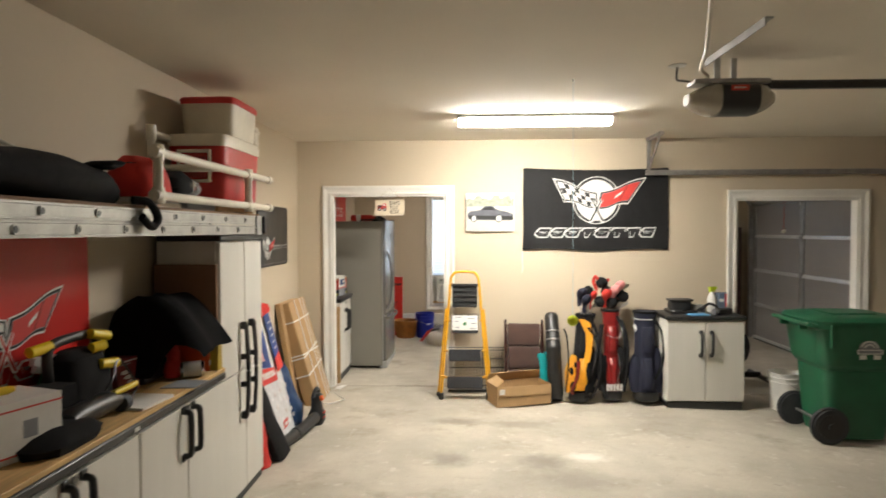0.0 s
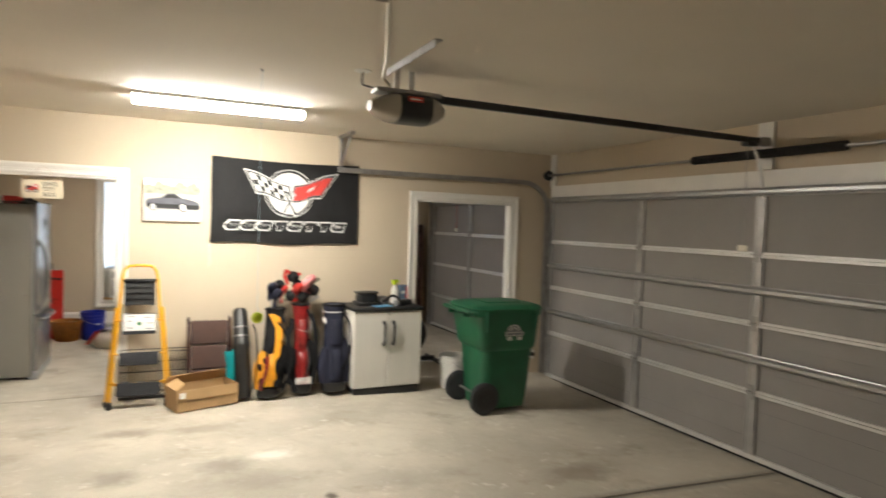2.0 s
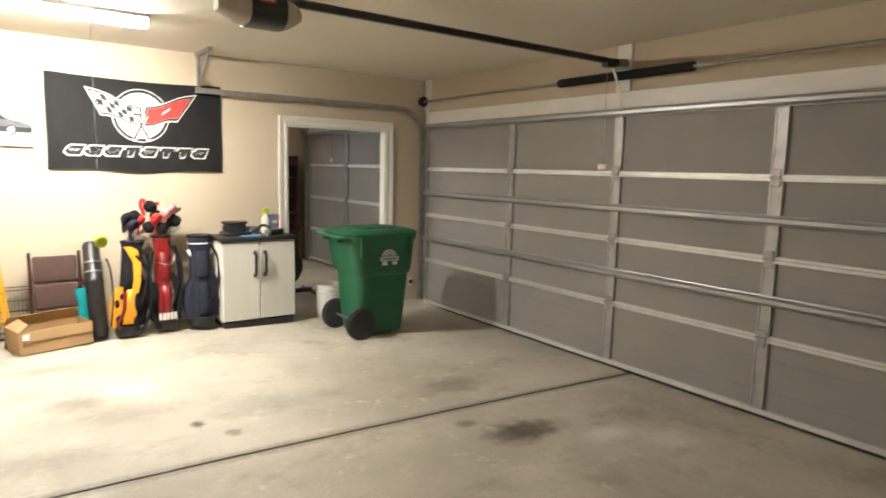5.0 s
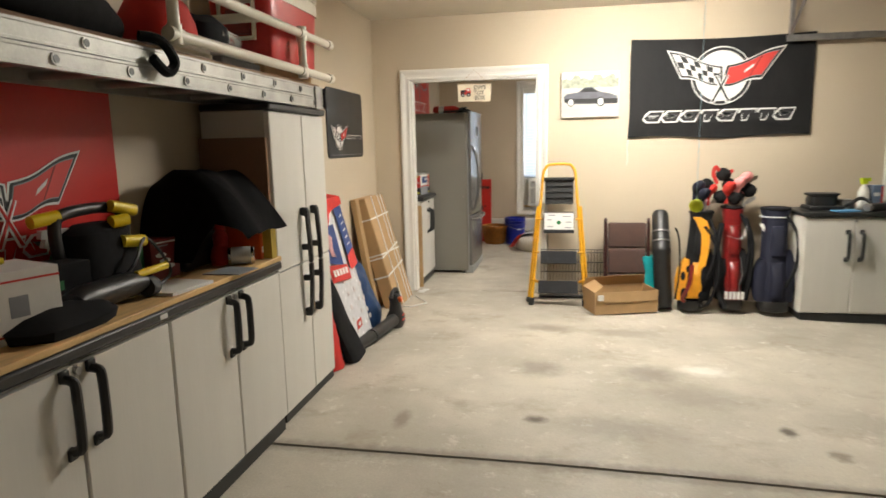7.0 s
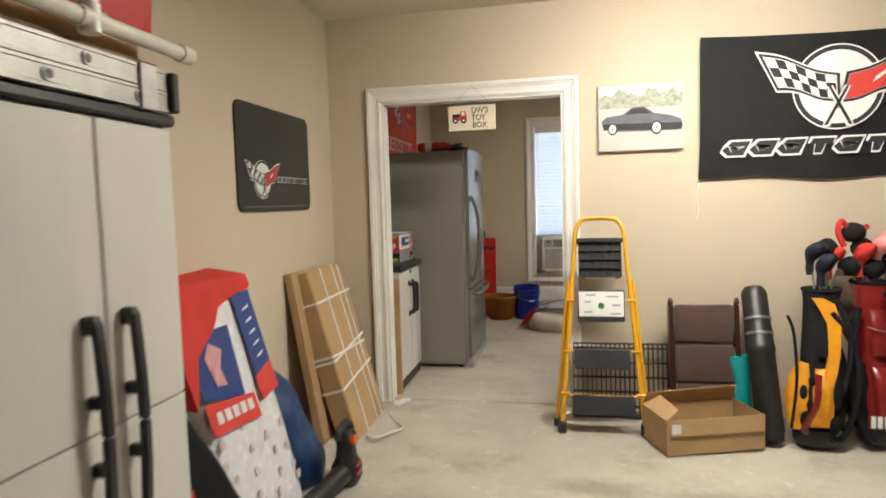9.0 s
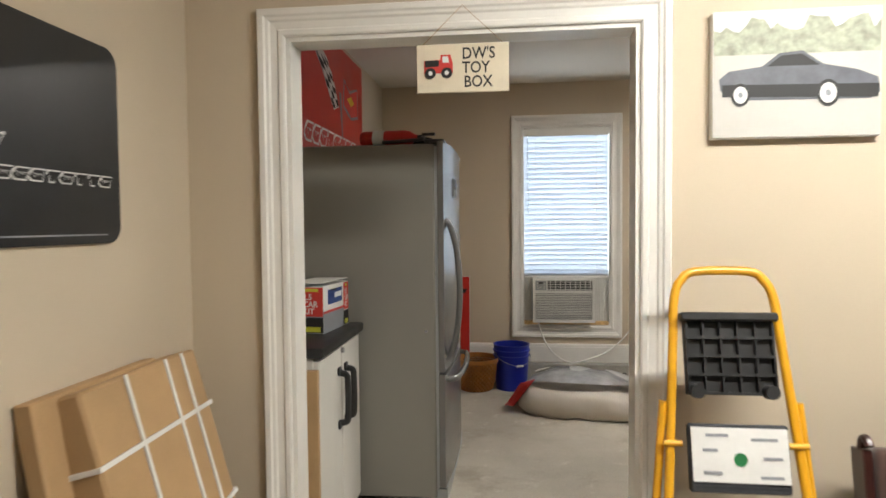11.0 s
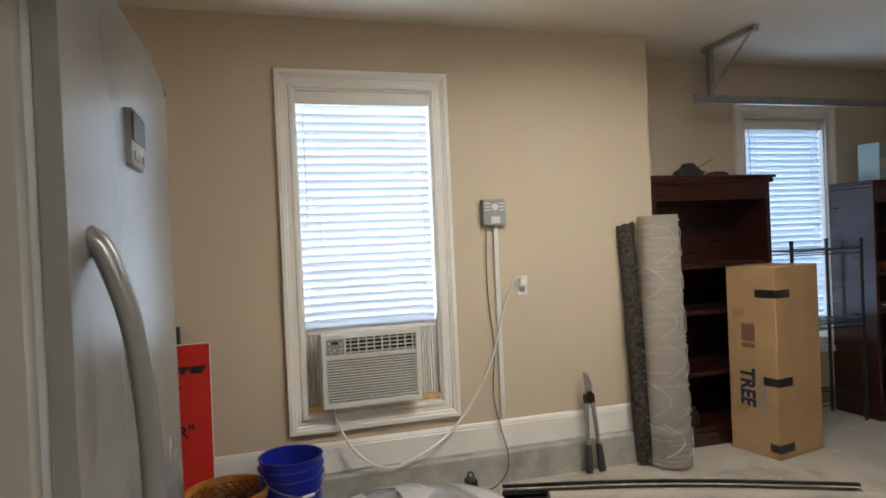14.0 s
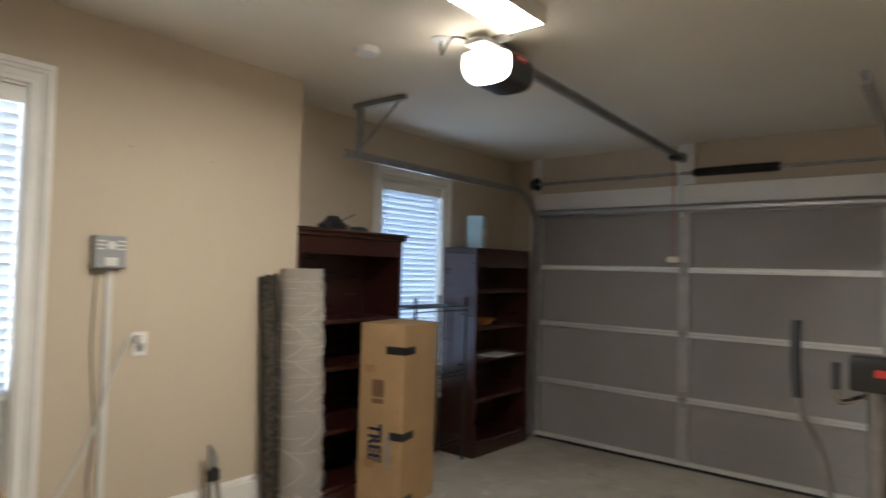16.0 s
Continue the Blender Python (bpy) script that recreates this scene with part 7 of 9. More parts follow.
def window(name, x0, x1, z0, z1, y, blind_low, label):
    """A sash window in its reveal, with a slatted blind lowered to blind_low."""
    w = thing(name, label, "window")
    tagged(w, kind="structure")
    bm = boxes((x0, x0 + 0.012, y, y + 0.13, z0, z1), (x1 - 0.012, x1, y, y + 0.13, z0, z1), (x0 + 0.012, x1 - 0.012, y, y + 0.13, z1 - 0.012, z1), (x0 + 0.012, x1 - 0.012, y, y + 0.13, z0, z0 + 0.012))
    part("window_lining", bm, M["trim"], w, smooth=False)
    mid = (z0 + z1) / 2
    for a, b, dy in ((z0 + 0.012, mid + 0.02, 0.095), (mid - 0.02, z1 - 0.012, 0.118)):
        q = y + dy
        bm = boxes((x0 + 0.012, x0 + 0.052, q, q + 0.022, a, b), (x1 - 0.052, x1 - 0.012, q, q + 0.022, a, b), (x0 + 0.052, x1 - 0.052, q, q + 0.022, a, a + 0.04), (x0 + 0.052, x1 - 0.052, q, q + 0.022, b - 0.04, b))
        sash = part("window_frame", bm, M["trim"], w, smooth=False)
        bm = boxes((x0 + 0.052, x1 - 0.052, q + 0.009, q + 0.013, a + 0.04, b - 0.04))
        g = part("pane", bm, M["glass"], sash, smooth=False)
        g.visible_shadow = False
    bl = thing("blind", "white slatted blind hanging half closed in the window" if blind_low > 0.8 else "white slatted blind lowered in the alcove window", "blind", ((x0 + x1) / 2, y + 0.045, 0))
    hw = (x1 - x0) / 2 - 0.016
    bm = boxes((-hw, hw, -0.03, 0.03, z1 - 0.055, z1 - 0.014))
    part("headrail", bm, M["trim"], bl)
    bm = boxes((-hw - 0.002, hw + 0.002, -0.04, -0.031, z1 - 0.085, z1 - 0.014), bevel=0.003)
    part("valance", bm, M["trim"], bl)
    me = None
    z = z1 - 0.105
    step = 0.0445
    while z > blind_low + 0.04:
        if me is None:
            bm = B()
            box(bm, -hw, hw, -0.025, 0.025, -0.0013, 0.0013, m=pose(0, 0, 0, -57, 0, 0))
            me = mesh_of("slat", bm, M["slat"])
        s = new("slat", me)
        s.parent = bl
        s.matrix_basis = pose(0, 0, z, random.uniform(-2, 2), 0, 0)
        z -= step
    for k in range(3):
        s = new("slat", me)
        s.parent = bl
        s.matrix_basis = pose(0, 0, blind_low + 0.026 + 0.006 * k, 50, 0, 0)
    bm = boxes((-hw, hw, -0.026, 0.026, blind_low, blind_low + 0.022), bevel=0.004)
    part("bottom_rail", bm, M["trim"], bl)
    for x in (-hw + 0.10, hw - 0.10):
        for yy in (-0.026, 0.026):
            bm = B()
            rod(bm, (x, yy, blind_low + 0.02), (x, yy, z1 - 0.06), 0.0012, seg=5)
            part("ladder_cord", bm, M["paper"], bl)
    bm = B()
    rod(bm, (-hw + 0.03, -0.045, z1 - 0.07), (-hw + 0.035, -0.045, z1 - 0.75), 0.004, seg=6)
    part("tilt_wand", bm, M["clear"], bl)
    bm = B()
    pipe(bm, [(hw - 0.05, -0.04, z1 - 0.07), (hw - 0.05, -0.042, blind_low - 0.1)], 0.0012, 5)
    rod(bm, (hw - 0.05, -0.042, blind_low - 0.14), (hw - 0.05, -0.042, blind_low - 0.1), 0.006, 0.002, 8)
    part("pull_cord", bm, M["paper"], bl)
    return w


window("window_1", *W1, YF, 0.905, "white sash window with an air conditioner in its lower half")
window("window_2", *W2, YS, 0.56, "white sash window with a slatted blind in the alcove")


def air_conditioner():
    x0, x1, z0, z1 = -0.29, 0.237, 0.528, 0.912
    yf = 9.865
    a = thing("air_conditioner", "off-white window air conditioner with louvred front", "air conditioner", ((x0 + x1) / 2, yf, z0))
    w, h = (x1 - x0) / 2, z1 - z0
    bm = boxes((-w + 0.01, w - 0.01, 0.03, 0.32, 0.005, h - 0.005), bevel=0.004)
    part("casing", bm, M["ac_white"], a)
    bm = B()
    fr = 0.022
    for r in ((-w, w, 0, 0.04, 0, fr), (-w, w, 0, 0.04, h - fr, h), (-w, -w + fr, 0, 0.04, fr, h - fr), (w - fr, w, 0, 0.04, fr, h - fr), (-w + fr, w - fr, 0.0, 0.04, h - 0.125, h - 0.108), (-w + 0.115, -w + 0.125, 0, 0.04, h - 0.108, h - fr)):
        box(bm, *r)
    part("front_frame", bm, M["ac_white"], a, smooth=False)
    n = 17
    for k in range(n):
        z = fr + 0.004 + k * (h - 0.125 - fr - 0.008) / (n - 1)
        bm = B()
        box(bm, -w + fr, w - fr, -0.007, 0.005, -0.0026, 0.0026, m=pose(0, 0.010, z, 18, 0, 0))
        part("grille_slat", bm, M["ac_white"], a, smooth=False)
    # black sheets behind slats and louvres paint deeper shade into the gaps
    bm = boxes((-w + fr, w - fr, 0.028, 0.032, fr, h - 0.125))
    part("grille_gap_shade", bm, M["black"], a)
    bm = boxes((-w + 0.125, w - fr, 0.026, 0.03, h - 0.108, h - fr))
    part("outlet_gap_shade", bm, M["black"], a)
    for k in range(4):
        z = h - 0.10 + k * 0.021
        bm = boxes((-w + 0.125, w - fr, 0.004, 0.02, z, z + 0.004))
        part("louvre", bm, M["ac_white"], a, smooth=False)
    for k in range(9):
        x = -w + 0.15 + k * 0.042
        bm = boxes((x, x + 0.004, 0.006, 0.024, h - 0.106, h - fr))
        part("vane", bm, M["ac_white"], a, smooth=False)
    bm = boxes((-w + fr, -w + 0.115, 0.006, 0.012, h - 0.106, h - fr))
    pan = part("control_panel", bm, M["box_grey"], a, smooth=False)
    bm = boxes((-w + 0.05, -w + 0.085, 0.002, 0.006, h - 0.05, h - 0.035))
    part("display", bm, M["black"], pan)
    for x, z in ((0.034, 0.045), (0.034, 0.07), (0.06, 0.08), (0.095, 0.05), (0.095, 0.075), (0.04, 0.09), (0.09, 0.092)):
        bm = boxes((-w + x, -w + x + 0.011, 0.002, 0.006, h - z - 0.004, h - z + 0.004), bevel=0.001)
        part("button", bm, M["ac_white"], pan)
    return a


air_conditioner()
for x0, x1 in ((W1[0] + 0.014, -0.292), (0.239, W1[1] - 0.014)):
    n = int((x1 - x0) / 0.007)
    bm = B()
    front = [(x0 + (x1 - x0) * k / n, YF + (0.022 if k % 2 else 0.030)) for k in range(n + 1)]
    slab(bm, front + [(x1, YF + 0.04), (x0, YF + 0.04)], 0.53, 0.92)
    solid("filler_panel", bm, M["ac_white"], "white accordion filler panel beside the air conditioner", "panel", smooth=False)
bm = boxes((W1[0] + 0.014, W1[1] - 0.014, YF - 0.005, YF + 0.12, 0.498, 0.527))
solid("wood_packer", bm, M["pine"], "raw wooden batten under the air conditioner", "batten", smooth=False)


def fridge():
    y0, y1, xb, xf, h = 7.47, 8.38, -1.515, -0.835, 1.768
    f = thing("refrigerator", "grey-sided refrigerator with pale curved doors and bar handle", "refrigerator", (0, 0, 0))
    bm = B()
    box(bm, xb, xf, y0, y1, 0.03, h, bevel=0.008)
    part("cabinet_body", bm, M["fridge_side"], f)
    bm = boxes((xf - 0.02, xf + 0.012, y0 + 0.012, y1 - 0.012, 0.08, h - 0.01))
    part("gasket", bm, M["box_grey"], f)
    def door(z0, z1, name):
        bm = B()
        out = [(xf + 0.014, y0), (xf + 0.014, y1)]
        n = 12
        front = []
        for k in range(n + 1):
            t = k / n
            front.append((xf + 0.044 + 0.022 * (1 - (2 * t - 1) ** 2), y1 + (y0 - y1) * t))
        slab(bm, [(xf + 0.014, y0 + 0.004), *[(a, b) for a, b in front[::-1]], (xf + 0.014, y1 - 0.004)], z0, z1)
        bmesh.ops.bevel(bm, geom=[e for e in bm.edges if len(e.link_faces) == 2 and e.calc_face_angle() > 0.6], offset=0.008, segments=2, affect="EDGES")
        return part(name, bm, M["fridge_door"], f, "pale glossy curved door")
    up = door(0.66, h + 0.012, "door")
    lo = door(0.09, 0.645, "drawer_door")
    bm = B()
    hx, hy = xf + 0.048, y0 + 0.075
    pipe(bm, arc([(hx - 0.005, hy, 1.40), (hx + 0.02, hy, 1.37), (hx + 0.052, hy, 1.25), (hx + 0.066, hy, 1.05), (hx + 0.052, hy, 0.86), (hx + 0.02, hy, 0.74), (hx - 0.005, hy, 0.71)], 5), 0.0155, 10)
    part("handle", bm, M["fridge_door"], up, "curved bar handle")
    bm = B()
    pipe(bm, arc([(hx - 0.005, y0 + 0.12, 0.60), (hx + 0.045, y0 + 0.16, 0.60), (hx + 0.065, (y0 + y1) / 2, 0.60), (hx + 0.045, y1 - 0.16, 0.60), (hx - 0.005, y1 - 0.12, 0.60)], 5), 0.0155, 10)
    part("handle", bm, M["fridge_door"], lo, "curved bar handle")
    bm = B()
    box(bm, xf + 0.058, xf + 0.072, 7.75, 7.87, 1.52, 1.62, bevel=0.012, seg=2)
    pan = part("control_panel", bm, M["box_grey"], up)
    bm = boxes((xf + 0.072, xf + 0.0735, 7.757, 7.863, 1.563, 1.612))
    part("display", bm, M["black"], pan)
    for k in range(3):
        bm = boxes((xf + 0.072, xf + 0.0745, 7.76 + 0.036 * k, 7.782 + 0.036 * k, 1.53, 1.546), bevel=0.001)
        part("button", bm, M["box_grey"], pan)
    for y in (y0 + 0.05, y1 - 0.05):
        bm = boxes((xf - 0.05, xf + 0.05, y - 0.03, y + 0.03, h + 0.0005, h + 0.025), bevel=0.006)
        part("hinge_cap", bm, M["black"], f)
    bm = boxes((xf - 0.03, xf + 0.05, y0 + 0.02, y1 - 0.02, 0.0, 0.075))
    part("kick_grille", bm, M["box_grey"], f)
    for x in (xb + 0.05, xf - 0.05):
        bm = B()
        for y in (y0 + 0.06, y1 - 0.06):
            rod(bm, (x, y, 0), (x, y, 0.032), 0.02)
        part("foot", bm, M["black"], f)
    bm = B()
    rod(bm, (xf - 0.045, y0 - 0.003, 0.86), (xf - 0.045, y0 + 0.002, 0.86), 0.008)
    part("side_screw", bm, M["chrome"], f)


fridge()


def extinguisher():
    e = thing("fire_extinguisher", "red fire extinguisher lying on top of the refrigerator", "fire extinguisher", (-1.075, 7.56, 1.768 + 0.0405), -4)
    e.matrix_basis = e.matrix_basis @ Matrix.Diagonal((0.72, 0.72, 0.72, 1.0))
    bm = B()
    pipe(bm, [(-0.20, 0, 0), (-0.19, 0, 0), (-0.17, 0, 0), (0.12, 0, 0), (0.16, 0, 0), (0.19, 0, 0), (0.21, 0, 0)], [0.02, 0.045, 0.054, 0.054, 0.045, 0.025, 0.02], 20)
    part("cylinder", bm, M["red"], e)
    bm = B()
    rod(bm, (-0.10, 0, 0), (-0.02, 0, 0), 0.0548, seg=20)
    part("label_band", bm, M["ink_white"], e)
    bm = B()
    rod(bm, (0.21, 0, 0), (0.26, 0, 0), 0.02)
    box(bm, 0.24, 0.33, -0.012, 0.012, 0.012, 0.03)
    box(bm, 0.24, 0.31, -0.012, 0.012, -0.02, -0.006)
    part("valve_head", bm, M["black"], e)
    bm = B()
    pipe(bm, arc([(0.25, -0.02, 0), (0.24, -0.06, -0.02), (0.12, -0.075, -0.03), (-0.02, -0.075, -0.035)]), 0.013, 8)
    part("hose", bm, M["black"], e)
    bm = B()
    rings(bm, [oval(0.16, 0.16, z, rx, 0.07, 16, 3) for z, rx in ((0, 0.17), (0.03, 0.18), (0.055, 0.12), (0.06, 0.05))])
    crumple(bm, 0.015, 14)
    for v in bm.verts:
        v.co.z = max(0, v.co.z)
    solid("glove", bm, M["black_matt"], "black work gloves lying on the refrigerator", "gloves", (-1.16, 7.56, 1.768))


extinguisher()
cab = base_unit("white resin cabinet with black top beside the refrigerator", (-1.20, 6.79, 0), 90, 0.62, 0.395, 0.87, (0.53, 0.76))
bm = B()
box(bm, -0.015, 0.635, -0.02, 0.40, 0.87, 0.912, bevel=0.01, seg=2)
part("top", bm, M["black"], cab, "black moulded resin top")
bm = boxes((-1.5, -1.195, 6.75, 6.772, 0.0, 0.83))
solid("packing_board", bm, M["card"], "brown cardboard sheet slid between cabinet and wall", "cardboard", smooth=False)
label_lime = mat("lime_print", (0.55, 0.55, 0.05), 0.5, bump=0)
tb = printed_box("tool_carton", "open white, blue and red printed floor kit carton on the cabinet", (-1.42, 7.24, 0.9125), -5, (0.33, 0.30, 0.205), M["paper"],
                 [("f", 0, 0.33, 0.0, 0.105, M["ink_grey"]), ("f", 0, 0.22, 0.105, 0.118, M["ink_red"]), ("f", 0.13, 0.225, 0.125, 0.19, M["ink_blue"]),
                  ("r", 0, 0.24, 0.0, 0.085, M["ink_grey"]), ("r", 0, 0.24, 0.085, 0.095, M["ink_red"]), ("r", 0.05, 0.22, 0.12, 0.185, M["ink_blue"])], "box")
FRONT, SIDE = pose(-0.165, -0.1512, 0, 90), WALL_X(0.1664, -0.15, 0)
for m, u0, u1 in ((FRONT, 0.225, 0.328), (SIDE, 0.238, 0.298)):
    plate("label_red", [(u0, 0.075), (u1, 0.075), (u1, 0.2), (u0, 0.2)], M["ink_red"], tb, m, 0.0012)
    plate("label_black", [(u0, 0.004), (u1, 0.004), (u1, 0.07), (u0, 0.07)], M["ink_black"], tb, m, 0.0012)
    plate("label_lime", [(u0 + 0.012, 0.008), (u1 - 0.012, 0.008), (u1 - 0.012, 0.03), (u0 + 0.012, 0.03)], label_lime, tb, m @ Matrix.Translation((0, 0, 0.0013)), 0.0006)
    plate("label_lime", [(u0 + 0.02, 0.182), (u1 - 0.02, 0.182), (u1 - 0.02, 0.195), (u0 + 0.02, 0.195)], label_lime, tb, m @ Matrix.Translation((0, 0, 0.0013)), 0.0006)
    for k, word in enumerate(("2.5", "CAR", "KIT")):
        lettering(word, 0.036, M["ink_white"], tb, m @ pose(u0 + 0.012, 0.147 - 0.031 * k, 0.0014), bold=0.0008, width=0.95 if u0 < 0.23 else 0.55)
for m, u0, u1 in ((FRONT, 0.006, 0.19), (SIDE, 0.06, 0.21)):
    for k in range(7):
        u = u0 + (u1 - u0) * k / 7
        plate("name_bar", [(u, 0.145), (u + (u1 - u0) / 9, 0.145), (u + (u1 - u0) / 9 + 0.006, 0.168), (u + 0.006, 0.168)], M["ink_white"] if u > 0.12 else M["ink_blue"], tb, m, 0.0018)
    plate("maker_line", [(u0 + 0.02, 0.178), (u0 + 0.09, 0.178), (u0 + 0.09, 0.185), (u0 + 0.02, 0.185)], M["ink_black"], tb, m, 0.0016)
plate("printed_car", [(0.0, 0.02), (0.0, 0.085), (0.09, 0.095), (0.2, 0.07), (0.215, 0.03), (0.16, 0.018), (0.14, 0.04), (0.11, 0.04), (0.095, 0.016)], M["ink_slate"], tb, FRONT, 0.0014)
plate("printed_wheel", disc(0.125, 0.03, 0.022, 0.028), M["ink_black"], tb, FRONT @ Matrix.Translation((0, 0, 0.0016)), 0.0006)
plate("printed_hub", disc(0.125, 0.03, 0.012, 0.016), M["ink_white"], tb, FRONT @ Matrix.Translation((0, 0, 0.0024)), 0.0006)
for x0, x1, y0, y1, a, mt in ((-0.165, -0.02, -0.15, 0.0, 6, M["ink_grey"]), (0.0, 0.165, -0.15, 0.15, -3, M["paper"])):
    bm = boxes((x0, x1, y0, y1, 0, 0.003))
    bmesh.ops.transform(bm, matrix=Matrix.Translation((0, 0, 0.2085)) @ pose(0, 0, 0.006, 0, a * 0.3, 0), verts=bm.verts)
    part("flap", bm, mt, tb, "lifted carton flap", smooth=False)

p = thing("poster", "large red racing poster on the wall above the refrigerator", "poster", (XL, 7.55, 1.765))
bm = boxes((0.001, 0.004, 0, 1.63, 0, 0.80))
part("sheet", bm, M["poster"], p, smooth=False)
def poster_flags(p):
    m = WALL_X(0.0042, 0, 0)
    def q(u, v):
        a = Vector((0.28, 0.80)).lerp(Vector((0.72, 0.66)), u)
        b = Vector((0.90, 0.36)).lerp(Vector((1.02, 0.40)), u)
        r = a.lerp(b, v)
        return (r.x + 0.03 * math.sin(v * 5), min(0.77, r.y))
    plate("banner_border", [q(0, 0), q(1, 0), q(1.0, 0.5), q(1, 1), q(0, 1), q(0, 0.5)], M["ink_white"], p, m)
    plate("banner_field", [q(0.04, 0.02), q(0.96, 0.02), q(0.96, 0.5), q(0.96, 0.98), q(0.04, 0.98), q(0.04, 0.5)], M["ink_black"], p, m @ Matrix.Translation((0, 0, 0.0013)))
    for i in range(3):
        bm = B()
        for j in range(8):
            if (i + j) % 2 == 0:
                slab(bm, [q(0.05 + 0.3 * i, 0.03 + j * 0.118), q(0.35 + 0.3 * i, 0.03 + j * 0.118), q(0.35 + 0.3 * i, 0.148 + j * 0.118), q(0.05 + 0.3 * i, 0.148 + j * 0.118)], 0, 0.0012)
        ob = part("banner_check", bm, M["ink_white"], p, smooth=False)
        ob.matrix_basis = m @ Matrix.Translation((0, 0, 0.0026))
    plate("flag_pole", [(1.0, 0.5), (1.05, 0.5), (1.09, 0.15), (1.07, 0.15)], M["ink_grey"], p, m)
    plate("red_banner_border", [(1.09, 0.42), (1.12, 0.62), (1.26, 0.56), (1.48, 0.62), (1.5, 0.40), (1.3, 0.36)], M["ink_grey"], p, m)
    plate("red_banner", [(1.11, 0.44), (1.135, 0.60), (1.26, 0.54), (1.465, 0.60), (1.48, 0.42), (1.3, 0.38)], M["ink_red"], p, m @ Matrix.Translation((0, 0, 0.0013)))
    plate("banner_mark", [(1.19, 0.49), (1.29, 0.455), (1.38, 0.49), (1.29, 0.525)], mat("yellow_print", (0.75, 0.5, 0.02), 0.5), p, m @ Matrix.Translation((0, 0, 0.0026)))
    name_blocks(p, WALL_X(0.0042, 0.28, 0.09), 1.1, 0.12, M["poster"])
poster_flags(p)


def toy_sign():
    s = thing("hanging_sign", "small cream wooden sign with a red truck hung in the doorway", "sign", (-0.774, YM - 0.036, 1.815))
    w, h = 0.304, 0.158
    bm = boxes((0, w, -0.006, 0.006, 0, h), bevel=0.001)
    part("board", bm, mat("cream_painted_wood", (0.70, 0.62, 0.47), 0.6, var=0.08, scale=8), s)
    for k, (word, u) in enumerate((("DW'S", 0.150), ("TOY", 0.150), ("BOX", 0.156))):
        lettering(word, 0.053, M["ink_black"], s, pose(u, -0.0066, 0.108 - 0.046 * k, 90), bold=0.0006, width=0.85)
    m = pose(0.02, -0.0066, 0.045, 90)
    plate("truck_body", [(0.005, 0.018), (0.10, 0.018), (0.10, 0.05), (0.092, 0.078), (0.06, 0.078), (0.058, 0.062), (0.005, 0.06)], M["ink_red"], s, m)
    plate("truck_bed", [(0.008, 0.038), (0.054, 0.04), (0.054, 0.06), (0.008, 0.06)], M["ink_black"], s, m @ Matrix.Translation((0, 0, 0.0013)))
    plate("truck_window", [(0.066, 0.052), (0.088, 0.052), (0.084, 0.072), (0.066, 0.072)], M["ink_white"], s, m @ Matrix.Translation((0, 0, 0.0013)))
    for x in (0.026, 0.08):
        plate("truck_tyre", disc(x, 0.018, 0.018), M["ink_black"], s, m @ Matrix.Translation((0, 0, 0.0026)))
        plate("truck_hub", disc(x, 0.018, 0.007), M["ink_white"], s, m @ Matrix.Translation((0, 0, 0.0039)))
    bm = B()
    pipe(bm, [(0.015, 0, h - 0.004), (w / 2, 0, 2.10 - 1.815), (w - 0.015, 0, h - 0.004)], 0.0012, 5)
    part("hanging_string", bm, M["card"], s)


toy_sign()
# basket, bucket, red board
def basket():
    b = thing("basket", "orange woven splint basket with dried plants inside", "basket", (-0.77, 9.65, 0))
    h = 0.27
    for k in range(13):
        z = 0.006 + k * (h - 0.03) / 13
        r = 0.135 + 0.045 * (k / 13) ** 0.7
        bm = B()
        pts = []
        for j in range(56):
            a = j * math.tau / 56
            rr = r + 0.0045 * math.cos(28 * a + math.pi * (k % 2))
            pts.append((rr * math.cos(a), rr * math.sin(a)))
        lo = [bm.verts.new((x, y, z)) for x, y in pts]
        hi = [bm.verts.new((x * 1.012, y * 1.012, z + 0.0172)) for x, y in pts]
        fs = [bm.faces.new((lo[j], lo[(j + 1) % 56], hi[(j + 1) % 56], hi[j])) for j in range(56)]
        bmesh.ops.solidify(bm, geom=fs, thickness=0.003)
        part("splint", bm, M["wicker"], b)
    bm = B()
    lathe(bm, [(0.176, h - 0.03), (0.19, h - 0.03), (0.192, h), (0.178, h), (0.176, h - 0.03)], 40)
    part("rim", bm, M["wicker"], b)
    bm = B()
    lathe(bm, [(0, 0.002), (0.13, 0.002), (0.13, 0.008), (0, 0.008)], 30)
    part("bottom", bm, M["wicker"], b)
    bm = B()
    rnd = random.Random(3)
    for k in range(70):
        a, r = rnd.uniform(0, math.tau), rnd.uniform(0, 0.13)
        p0 = Vector((r * math.cos(a), r * math.sin(a), rnd.uniform(0.14, 0.2)))
        pipe(bm, [p0, p0 + Vector((rnd.uniform(-0.04, 0.04), rnd.uniform(-0.04, 0.04), rnd.uniform(0.0, 0.05)))], 0.006, 5)
    tagged(part("dried_plants", bm, M["card_dark"], b), kind="stuff")


